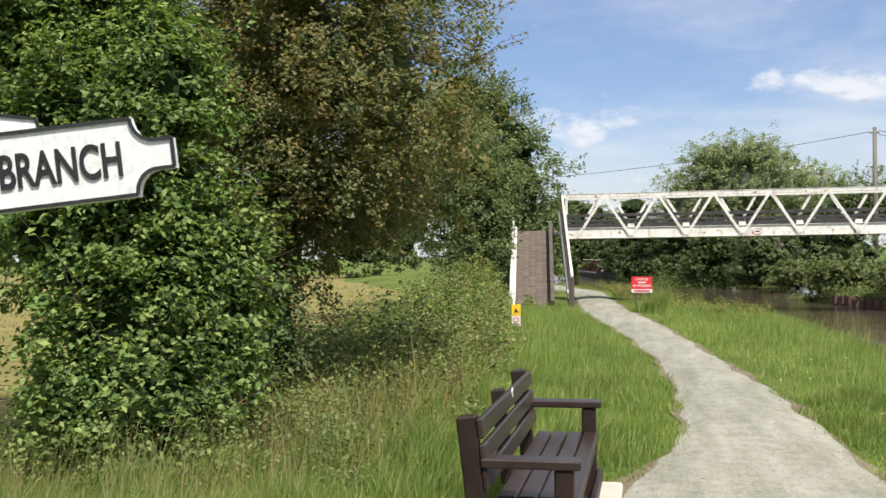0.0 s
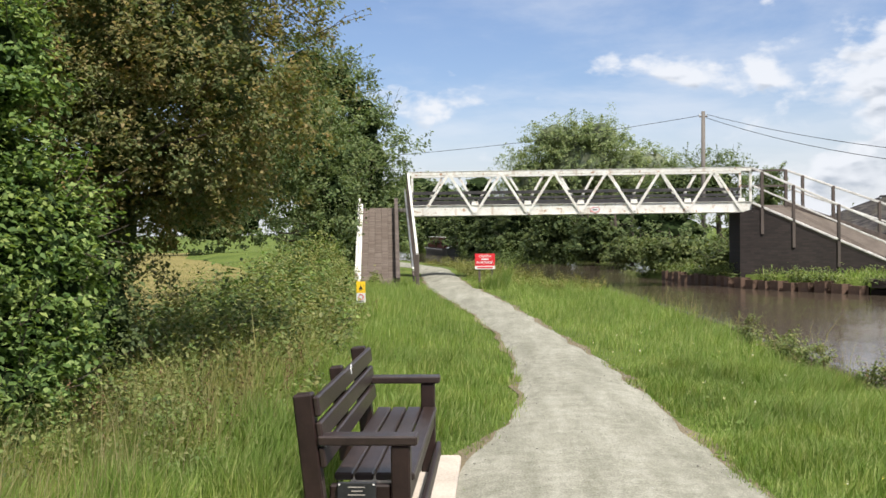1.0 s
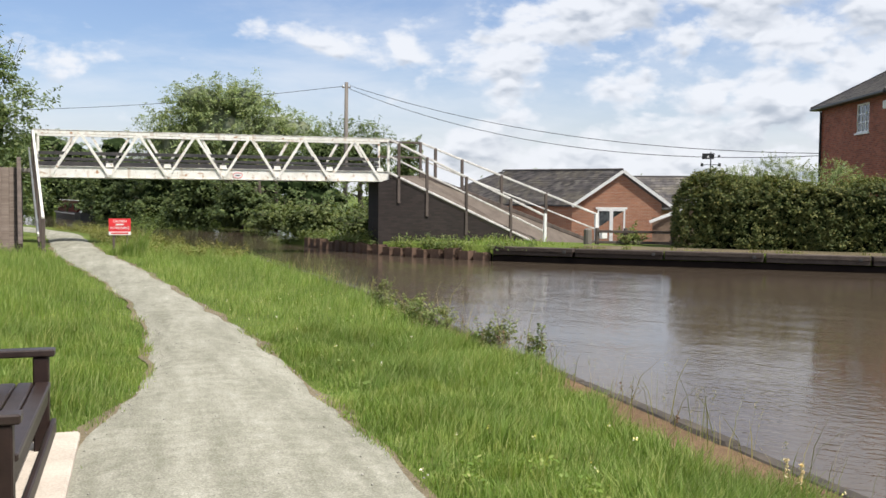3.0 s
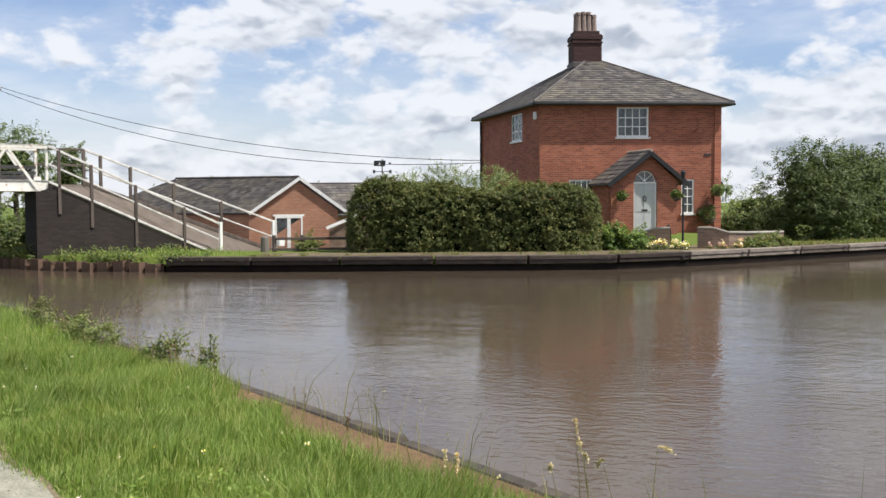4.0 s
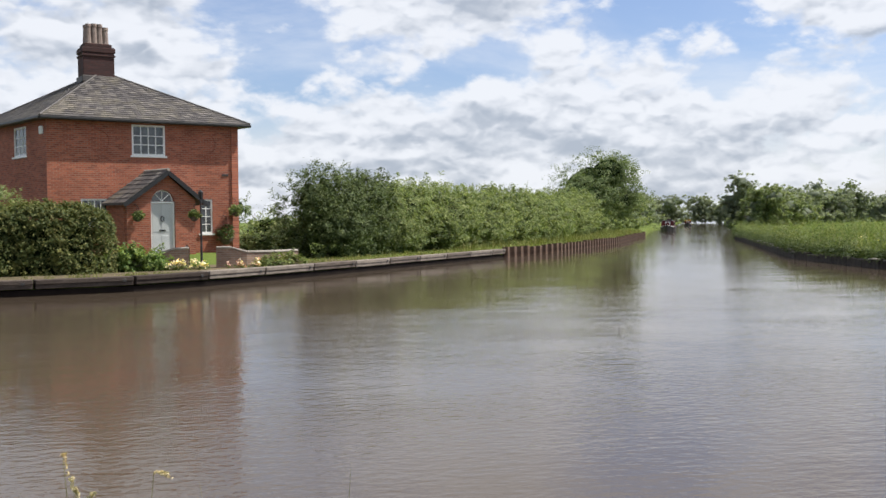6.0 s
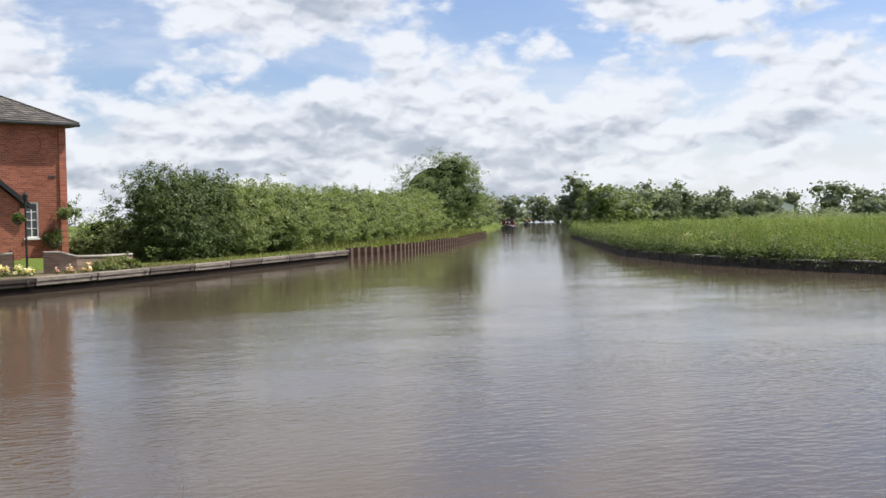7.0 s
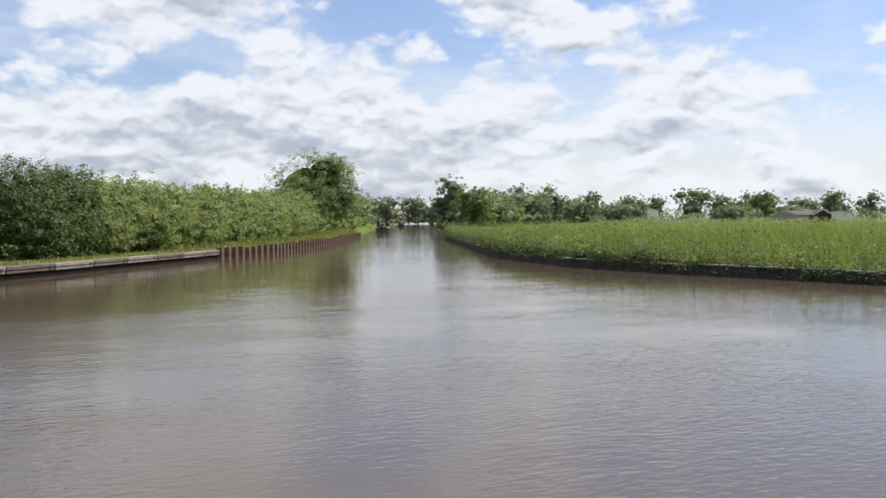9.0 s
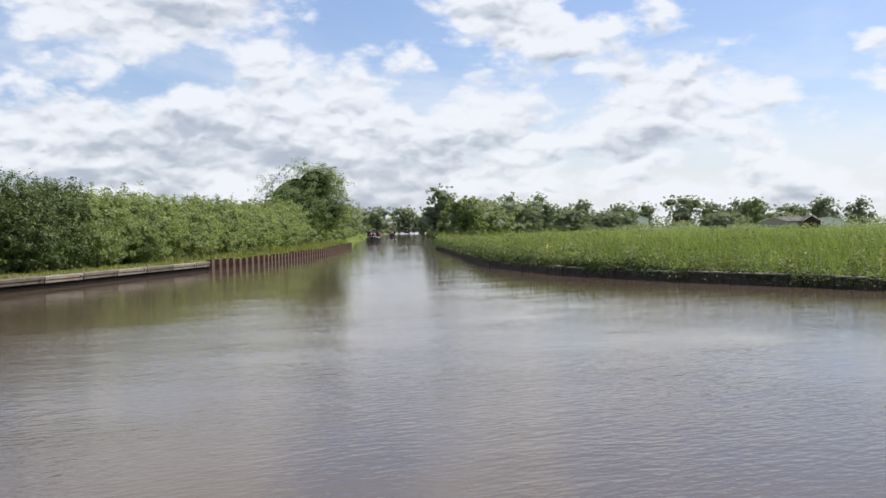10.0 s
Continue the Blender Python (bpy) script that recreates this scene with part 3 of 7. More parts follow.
def limbs(base, top, r0, forks, rng, spread, reach):
    """A tapered trunk with limbs."""
    s = Shape()
    base, top = Vector(base), Vector(top)
    mid = base.lerp(top, 0.5) + Vector((rng.normal() * 0.1, rng.normal() * 0.1, 0))
    s.tube([base, base.lerp(mid, 0.12), mid, top], [r0 * 1.5, r0, r0 * 0.75, r0 * 0.3], 10)
    for i in range(forks):
        t = rng.uniform(0.3, 0.95)
        p = base.lerp(top, t)
        a = rng.uniform(0, 2 * math.pi)
        q = p + Vector((math.cos(a) * spread, math.sin(a) * spread, reach * rng.uniform(0.2, 0.9)))
        h = p.lerp(q, 0.5) + Vector((0, 0, 0.15 * reach))
        s.tube([p, h, q], [r0 * 0.45, r0 * 0.28, r0 * 0.08], 6)
        for _ in range(3):
            q2 = q + Vector((rng.normal() * spread * 0.4, rng.normal() * spread * 0.4, rng.uniform(0.1, 0.6) * reach))
            s.tube([h.lerp(q, rng.uniform(0.2, 0.9)), q2], [r0 * 0.16, r0 * 0.03], 5)
    return s


def inner(blobs, f, rng):
    """Lumpy dense heart of a crown."""
    s = Shape()
    for x, y, z, rx, ry, rz in blobs:
        v = [(x, y, z + rz * f)]
        for i in range(1, 7):
            a = math.pi * i / 7
            for j in range(12):
                c = 2 * math.pi * (j + 0.5 * (i % 2)) / 12
                k = f * rng.uniform(0.80, 1.12)
                v.append((x + rx * k * math.sin(a) * math.cos(c), y + ry * k * math.sin(a) * math.sin(c), max(z + rz * k * math.cos(a), -0.05)))
        v.append((x, y, max(z - rz * f, -0.05)))
        fc = [(0, 1 + j, 1 + (j + 1) % 12) for j in range(12)]
        for i in range(5):
            fc += [(1 + i * 12 + j, 1 + (i + 1) * 12 + j, 1 + (i + 1) * 12 + (j + 1) % 12, 1 + i * 12 + (j + 1) % 12) for j in range(12)]
        fc += [(73, 61 + (j + 1) % 12, 61 + j) for j in range(12)]
        s.add(v, fc)
    return s


def tree(name, label, category, base, top, r0, blobs, leaf, n, size, seed, clump=0.4, per=60, group="", forks=7, hollow=0.55, up_bias=0.5, sprigs=0, reach=0.7, hanging=0, core=0.0, heart="core_shade", face=None, rear=0.12, tri=False):
    rng = np.random.default_rng(seed)
    t = thing(name, label, category, group)
    spread = 0.7 * max(b[3] for b in blobs)
    wood = limbs(base, top, r0, forks, rng, spread * 0.8, 0.5 * min(b[5] for b in blobs))
    pts, out = clump_points(blobs, n, rng, clump, per, hollow)
    twigs = Shape()
    # loose shoots that break the outline
    for _ in range(sprigs):
        b = blobs[rng.integers(len(blobs))]
        d = unit(1, rng)[0]
        d[2] = abs(d[2]) * 0.9 + 0.05
        p = np.array(b[:3]) + d * np.array(b[3:6]) * 0.9
        q = p + (d + rng.normal(size=3) * 0.35 + np.array([0, 0, 0.25])) * reach * rng.uniform(0.5, 1.3)
        twigs.tube([tuple(p), tuple((p + q) / 2 + rng.normal(size=3) * 0.04 * reach), tuple(q)], [size * 0.16, size * 0.10, size * 0.05], 4)
        k = int(26 * max(1.0, reach))
        f = rng.random(k)[:, None]
        sp = p + (q - p) * f + rng.normal(size=(k, 3)) * size * 1.3 * (1.25 - f)
        pts, out = np.concatenate([pts, sp]), np.concatenate([out, np.repeat(d[None], k, 0)])
    for _ in range(hanging):
        b = blobs[rng.integers(len(blobs))]
        d = unit(1, rng)[0] * np.array([1, 1, 0.8])
        p = np.array(b[:3]) + d * np.array(b[3:6]) * 1.0
        q = p + np.array([d[0] * 0.3, d[1] * 0.3, -0.7]) * reach * rng.uniform(0.5, 1.5)
        k = 46
        f = rng.random(k)[:, None]
        sp = p + (q - p) * f + rng.normal(size=(k, 3)) * size * 1.9 * (1.2 - 0.8 * f)
        pts, out = np.concatenate([pts, sp]), np.concatenate([out, np.repeat(d[None], k, 0)])
    if face is not None:
        # grown thick toward the open side, thin at the back
        away = out[:, 0] * face[0] + out[:, 1] * face[1] < -0.12
        keep = ~away | (rng.random(len(pts)) < rear)
        pts, out = pts[keep], out[keep]
    part("trunk", wood, "bark", t, smooth=True)
    if sprigs:
        part("twigs", twigs, "bark", t)["kind"] = "stuff"
    # solid heart blocks see-through; its default near black paints inner shade
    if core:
        part("inner_foliage", inner(blobs, core, rng), heart, t, smooth=heart == "leaf_haze")
    pts[:, 2] = np.maximum(pts[:, 2], base[2] + 0.03)
    part("crown", leaf_mesh("crown", pts, size, leaf, rng, up_bias, out=out * 0.6, tri=tri), leaf, t)
    return t


def blades(name, roots, height, width, material, rng, lean=0.35, wind=(0.15, 0.05)):
    """Grass: each blade a bent, pointed strip."""
    n = len(roots)
    a = rng.uniform(0, 2 * np.pi, n)
    h = height * rng.uniform(0.45, 1.25, n)
    side = np.stack([np.cos(a), np.sin(a), np.zeros(n)], 1) * (width * rng.uniform(0.6, 1.3, n))[:, None] * 0.5
    x, y = roots[:, 0], roots[:, 1]
    patch = 1.7 * np.sin(x * 1.9 + 1.2 * np.sin(y * 1.3)) + 1.9 * np.sin(y * 2.3 + 1.5 * np.sin(x * 1.1 + 1)) + np.sin(x * 5.1 - y * 4.3)
    b = np.where(rng.random(n) < 0.30, patch + rng.normal(size=n) * 0.7, rng.uniform(0, 2 * np.pi, n))
    le = lean * h * rng.uniform(0.2, 1.4, n)
    off = np.stack([np.cos(b) * le + wind[0] * h, np.sin(b) * le + wind[1] * h, np.zeros(n)], 1)
    z = np.array([0, 0, 1.0])
    m1 = roots + off * 0.3 + z * (h * 0.55)[:, None]
    tip = roots + off + z * (h * 0.97)[:, None]
    v = np.stack([roots - side, roots + side, m1 + side * 0.75, m1 - side * 0.75, tip], 1).reshape(-1, 3)
    k = np.arange(n)[:, None] * 5
    f4 = np.concatenate([k + np.array([[0, 1, 2]]), k + np.array([[0, 2, 3]]), k + np.array([[3, 2, 4]])], 0)
    me = np_mesh(name, v, f4)
    me.materials.append(M[material])
    return me


def text_mesh(txt, size, depth, material):
    cu = bpy.data.curves.new("lettering", "FONT")
    cu.body, cu.size, cu.extrude, cu.offset = txt, size, depth, size * 0.016
    ob = new("lettering", cu)
    me = bpy.data.meshes.new_from_object(ob.evaluated_get(bpy.context.evaluated_depsgraph_get()))
    bpy.data.objects.remove(ob)
    me.materials.clear()
    me.materials.append(M[material])
    return me

# ---- land and water ----
WATER = -0.42


def smooth01(x):
    x = np.clip(x, 0, 1)
    return x * x * (3 - 2 * x)


NEAR_EDGE = np.array([(4.42, -400), (4.42, 0), (4.45, 13.5), (4.40, 19.3), (3.55, 29.6), (1.5, 40), (-3, 54), (-10.5, 74), (-18, 100), (-62, 330), (-140, 700)], float)
FAR_EDGE = np.array([(-128, 730), (-50, 345), (-11.5, 110), (-5, 86), (1.43, 55.7), (5.3, 43.3), (7.9, 33.4), (9.2, 31.0), (10.8, 29.1), (13, 27.2), (15.6, 25.3), (18.3, 23.4), (20.9, 21.3), (23.3, 20.6), (27.3, 20.4), (33, 20.3), (48.3, 20.5), (57, 20.6), (79, 23.2), (112, 29.5), (160, 41.5), (330, 77), (1500, 320)], float)
SOUTH_EDGE = np.array([(1500, 270), (330, 61), (160, 28), (98, 17), (50.3, 5.9), (41.5, 1.8), (36.1, -2.5), (33.2, -5.8), (30.9, -8.1), (26, -14), (21, -24), (18, -45), (16, -120), (16, -400)], float)
PATH_L = np.array([(-0.5, -60), (-0.45, 0), (-0.36, 4), (-0.30, 7.1), (-0.03, 7.8), (0.11, 8.6), (0.20, 9.6), (0.23, 10.8), (0.19, 12.4), (0.08, 14.7), (-0.5, 19.4), (-1.85, 27.2), (-3.25, 41), (-7.5, 54), (-17, 74)], float)
PATH_R = np.array([(1.7, -60), (1.7, 0), (1.6, 5.7), (1.45, 8.9), (1.36, 11.4), (0.96, 15), (0.17, 22.3), (-0.97, 30.3), (-2.0, 41), (-6.0, 54), (-15, 74)], float)


def along(line, ys):
    return np.interp(ys, line[:, 1], line[:, 0])


def near_z(x, y):
    """Height of the towpath bank: flat path, verge falling to the canal, rough ground and field behind."""
    xr, xl = along(PATH_R, y), along(PATH_L, y)
    edge = along(NEAR_EDGE, y)
    s = np.clip((x - xr) / np.maximum(edge - xr, 0.1), 0, 1)
    z = -0.03 - 0.24 * smooth01(s)
    d = np.clip(xl - x, 0, None)
    zl = -0.03 + 0.12 * smooth01(d / 2.0) - 0.50 * smooth01((d - 2.6) / 4.2)
    z = np.where(x < xl, zl, z)
    return z


def far_z(x, y):
    house = smooth01(1 - (np.hypot(x - 29.3, y - 29.0) - 4.4) / 2.2)
    low = smooth01((y + 0.75 * x - 42.5) / 8.0) * smooth01((30 - x) / 6.0) * smooth01((70 - y) / 20)
    return 0.02 + 0.36 * house - 0.95 * low * (1 - house)


def south_z(x, y):
    d = np.clip(np.hypot(x - 30, y + 8), 0, 60)
    return -0.05 + 0.3 * smooth01(d / 20)


def resample(line, step, near=160):
    out = []
    for a, b in zip(line[:-1], line[1:]):
        n = max(1, int(np.linalg.norm(b - a) / (step if min(np.linalg.norm(a), np.linalg.norm(b)) < near else step * 25)))
        for i in range(n):
            out.append(a + (b - a) * i / n)
    out.append(line[-1])
    return np.array(out)


def strip(line, way, offsets, height, low=-1.2):
    """Land behind a bank: rows further and further from the water's edge."""
    way = np.array(way, float)
    rows = [np.column_stack([line + way * (offsets[0] - 0.05), np.full(len(line), low)])]
    for o in offsets:
        p = line + way * o
        rows.append(np.column_stack([p, height(p[:, 0], p[:, 1])]))
    v = np.concatenate(rows)
    n = len(line)
    i = np.arange(n - 1)[None] + n * np.arange(len(rows) - 1)[:, None]
    i = i.ravel()
    return v, np.stack([i, i + 1, i + n + 1, i + n], 1)


OFF = np.concatenate([np.arange(0, 8, 0.4), np.arange(8, 40, 2.0), [45, 60, 90, 150, 300, 700, 1500]])
vs, fs, k = [], [], 0
for line, way, hz in ((NEAR_EDGE, (-1, 0), near_z), (FAR_EDGE, (0.45, 0.89), far_z), (SOUTH_EDGE, (0.75, -0.66), south_z)):
    v_, f_ = strip(resample(line, 1.0, 70), way, OFF + (0.12 if hz is near_z else 0.28), hz)
    vs.append(v_), fs.append(f_ + k)
    k += len(v_)
me = np_mesh("ground", np.concatenate(vs), np.concatenate(fs), True)
me.materials.append(M["turf"])
tagged(part("ground", me, "turf"), "grassy canal banks and open land", "ground", kind="structure")

s = Shape()
s.add([(-1500, -1500, WATER), (1500, -1500, WATER), (1500, 1500, WATER), (-1500, 1500, WATER)], [(0, 1, 2, 3)])
tagged(part("water", s, "water"), "brown rippled canal water at a junction", "water", kind="structure")

# towpath
ys = np.concatenate([np.arange(-60, 0, 2), np.arange(0, 45, 0.3), np.arange(45, 50, 2)])
rng = np.random.default_rng(3)
wob = 0.03 * np.sin(ys * 2.1) + 0.02 * np.sin(ys * 5.3 + 1) + rng.normal(size=len(ys)) * 0.012
xl, xr = along(PATH_L, ys) + wob, along(PATH_R, ys) + np.roll(wob, 9)
cols = np.linspace(0, 1, 7)
v = np.stack([np.stack([xl + (xr - xl) * c, ys, 0.012 + 0.03 * np.sin(math.pi * c) - 0.03 * (c in (0, 1)) + 0 * ys], 1) for c in cols], 1).reshape(-1, 3)
i = (np.arange(len(ys) - 1)[:, None] * 7 + np.arange(6)[None]).ravel()
me = np_mesh("towpath", v, np.stack([i, i + 1, i + 8, i + 7], 1), True)
me.materials.append(M["gravel"])
tagged(part("towpath", me, "gravel"), "pale compacted gravel towpath", "path", kind="structure")

# bare soil along the near water's edge, trodden earth at the path's borders
def ragged(name, label, ys, x0, x1, mat_, lift):
    v = np.stack([np.column_stack([x0 + (x1 - x0) * c, ys, near_z(x0 + (x1 - x0) * c, ys) + lift]) for c in np.linspace(0, 1, 5)], 1).reshape(-1, 3)
    i = (np.arange(len(ys) - 1)[:, None] * 5 + np.arange(4)[None]).ravel()
    me = np_mesh(name, v, np.stack([i, i + 1, i + 6, i + 5], 1), True)
    me.materials.append(M[mat_])
    return tagged(part(name, me, mat_), label, "soil", kind="structure")


ys = np.arange(-4, 16, 0.12)
w_ = 0.26 + 0.30 * np.exp(-((ys - 6.2) / 2.4) ** 2) + 0.18 * np.sin(ys * 1.1 + 0.6) + 0.12 * np.sin(ys * 3.7) + 0.05 * np.sin(ys * 9.1)
e_ = along(NEAR_EDGE, ys) - 0.13
ragged("bare_bank", "bare reddish soil along the water's edge", ys, e_ - np.clip(w_, 0.15, 0.9), e_, "soil", 0.012)
ys = np.arange(-8, 34, 0.12)
w_ = 0.06 + 0.05 * np.sin(ys * 1.9) + 0.04 * np.sin(ys * 4.3)
ragged("path_border", "trodden earth at the path's border", ys, along(PATH_R, ys) - 0.06, along(PATH_R, ys) + np.clip(w_, 0.02, 0.3), "earth", 0.014)
ragged("path_border", "trodden earth at the path's border", ys, along(PATH_L, ys) - np.clip(w_, 0.01, 0.12), along(PATH_L, ys) + 0.06, "earth", 0.014)
v, f = [(-200, 6, 0), (-7.6, 6, 0), (-7.6, 18, 0), (-8.6, 30, 0), (-10.0, 42, 0), (-15, 90, 0), (-200, 160, 0)], [(0, 1, 2, 3, 4, 5, 6)]
s = Shape().add([(x, y, -0.37) for x, y, _ in v], f)
tagged(part("hay_field", s, "field"), "pale mown hay field behind the hedgerow", "field", kind="structure")
# trodden strip behind the canal wall
run = np.array([p for p in resample(FAR_EDGE, 0.6) if 12.5 <= p[0] <= 34])
n_ = len(run)
rows_ = []
for o in (0.30, 0.9, 1.7, 2.6):
    q = run + np.array([0.45, 0.89]) * (o + (0.25 * np.sin(np.arange(n_) * 0.9)[:, None] if o > 2 else 0))
    rows_.append(np.column_stack([q, far_z(q[:, 0], q[:, 1]) + 0.012]))
i = (np.arange(n_ - 1)[None] + n_ * np.arange(3)[:, None]).ravel()
me = np_mesh("canal_side_path", np.concatenate(rows_), np.stack([i, i + 1, i + n_ + 1, i + n_], 1), True)
me.materials.append(M["earth_dark"])
tagged(part("canal_side_path", me, "earth_dark"), "trodden earth strip behind the canal wall", "path", kind="structure")

# ---- canal edges ----
def edge_run(line, a, b):
    """The part of a bank line between two x positions (or y, for the near bank)."""
    return [Vector((p[0], p[1], 0)) for p in resample(line, 0.25) if a <= p[0] <= b]


def coping_stone(name, run, top, depth, drop, mat_, group, parent, jit):
    s = Shape()
    for p, q in zip(run[:-1], run[1:]):
        d = (q - p)
        s_ = Vector((-d.y, d.x, 0)).normalized()
        m = Matrix((( d.normalized().x, s_.x, 0, p.x), (d.normalized().y, s_.y, 0, p.y), (0, 0, 1, 0), (0, 0, 0, 1)))
        s.box(0.0, d.length, -0.09, depth, top - 0.13 + jit, top + jit, 0.016, m)
        s.box(0.01, d.length - 0.01, -0.06, depth - 0.02, top - drop + jit, top - 0.13 + jit, 0.010, m)
    return part(name, s, mat_, parent)


rng = random.Random(4)
far_wall = thing("canal_wall", "dark timber-capped canal wall with weathered coping", "canal wall", kind="structure")
pts = edge_run(FAR_EDGE, 10.75, 48.75)
acc, run = 0.0, [pts[0]]
for p in pts[1:]:
    acc += (p - run[-1]).length
    run.append(p)
    if acc > 2.6 or p is pts[-1]:
        a, b = run[0], run[-1]
        g = (b - a).normalized() * 0.030
        coping_stone("coping_stone", [a + g, b - g], 0.05, 0.34, 0.25, "coping_pale" if a.x > 24.5 else "coping", "", far_wall, rng.uniform(-0.012, 0.012))
        # face below the coping: its near black includes the overhang's shadow
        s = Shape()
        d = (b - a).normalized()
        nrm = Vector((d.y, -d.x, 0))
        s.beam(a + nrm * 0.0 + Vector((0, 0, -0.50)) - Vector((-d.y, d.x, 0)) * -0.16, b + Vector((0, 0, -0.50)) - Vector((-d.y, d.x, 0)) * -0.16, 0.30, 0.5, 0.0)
        part("wall_face", s, "wet_shade_wall", far_wall)
        s = Shape()
        s.box(-0.34, -0.24, -0.115, -0.088, -0.11, -0.02, 0.006, Matrix.Translation(b) @ Matrix.Rotation(math.atan2(d.y, d.x), 4, "Z"))
        part("iron_cramp", s, "dark_steel", far_wall)
        acc, run = 0.0, [p]

# sheet piling: along the branch canal and below the bridge ramp
for x0, x1, top, label in ((48.6, 110.0, 0.10, "rusted steel sheet piling along the branch canal"), (6.6, 10.9, -0.10, "rusted steel sheet piling below the bridge ramp")):
    wall = thing("sheet_piling", label, "piling", kind="structure")
    pts = edge_run(FAR_EDGE, x0, x1)
    # walk along at one pile spacing
    dist, nxt, prev = 0.0, 0.0, pts[0]
    shared = {}
    for p in pts[1:]:
        d = p - prev
        while dist + d.length >= nxt:
            q = prev + d * ((nxt - dist) / max(d.length, 1e-6))
            if "pile" not in shared:
                s = Shape()
                s.add([(x, y, z) for z in (-1.4, 0) for x, y in ((-0.24, 0.10), (-0.17, -0.16), (0.17, -0.16), (0.24, 0.10), (0.30, 0.10), (0.30, 0.14), (0.21, 0.14), (0.14, -0.12), (-0.14, -0.12), (-0.21, 0.14))],
                      [tuple(range(10))[::-1], tuple(range(10, 20))] + [(i, (i + 1) % 10, 10 + (i + 1) % 10, 10 + i) for i in range(10)])
                shared["pile"] = mesh_of("pile", s, "rust")
            ob = new("pile", shared["pile"])
            ob.parent = wall
            ob.matrix_world = Matrix.Translation((q.x, q.y, top + rng.uniform(-0.06, 0.05))) @ Matrix.Rotation(math.atan2(d.y, d.x), 4, "Z")
            nxt += 1.0 if x0 > 40 else 0.55
        dist += d.length
        prev = p
    # backing takes the same near black, darkening the gaps between piles
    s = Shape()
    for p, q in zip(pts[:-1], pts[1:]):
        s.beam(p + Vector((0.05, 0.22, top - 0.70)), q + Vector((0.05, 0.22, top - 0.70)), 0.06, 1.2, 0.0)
    part("backing", s, "wet_shade_wall", wall)

# near bank: low stone edge showing under the grass
wall = thing("bank_edging", "worn stone edging of the towpath bank", "edging", kind="structure")
y = -6.0
while y < 30:
    n_ = rng.uniform(0.7, 1.2)
    s = Shape()
    x0 = float(along(NEAR_EDGE, np.array([y]))[0])
    x1 = float(along(NEAR_EDGE, np.array([y + n_]))[0])
    s.beam((x0 - 0.07, y, -0.41), (x1 - 0.07, y + n_ - 0.02, -0.41), 0.17, 0.34 + rng.uniform(-0.04, 0.04), 0.03)
    part("edging_stone", s, "edge_stone", wall)
    y += n_
# right bank: dark wall under the crop
wall = thing("branch_bank_wall", "dark low stone wall along the branch canal bank", "canal wall", kind="structure")
pts = [Vector((p[0], p[1], 0)) for p in resample(SOUTH_EDGE, 1.6) if 15 < p[0] < 112 and p[1] > -60]
for a, b in zip(pts[:-1], pts[1:]):
    s = Shape()
    j = rng.uniform(-0.07, 0.05)
    s.beam(a + Vector((0.1, -0.08, -0.32 + j)), a.lerp(b, 0.985) + Vector((0.1, -0.08, -0.32 + j)), 0.34, 0.5, 0.03)
    part("edging_stone", s, "edge_stone", wall)
    if rng.random() < 0.62:
        f0, f1 = sorted((rng.uniform(0.0, 0.5), rng.uniform(0.45, 0.97)))
        cap_ = Vector((0.06, -0.04, -0.045 + j))
        part("cap_stone", Shape().beam(a.lerp(b, f0) + cap_, a.lerp(b, f1) + cap_, 0.34, 0.05, 0.012), "stone", wall)

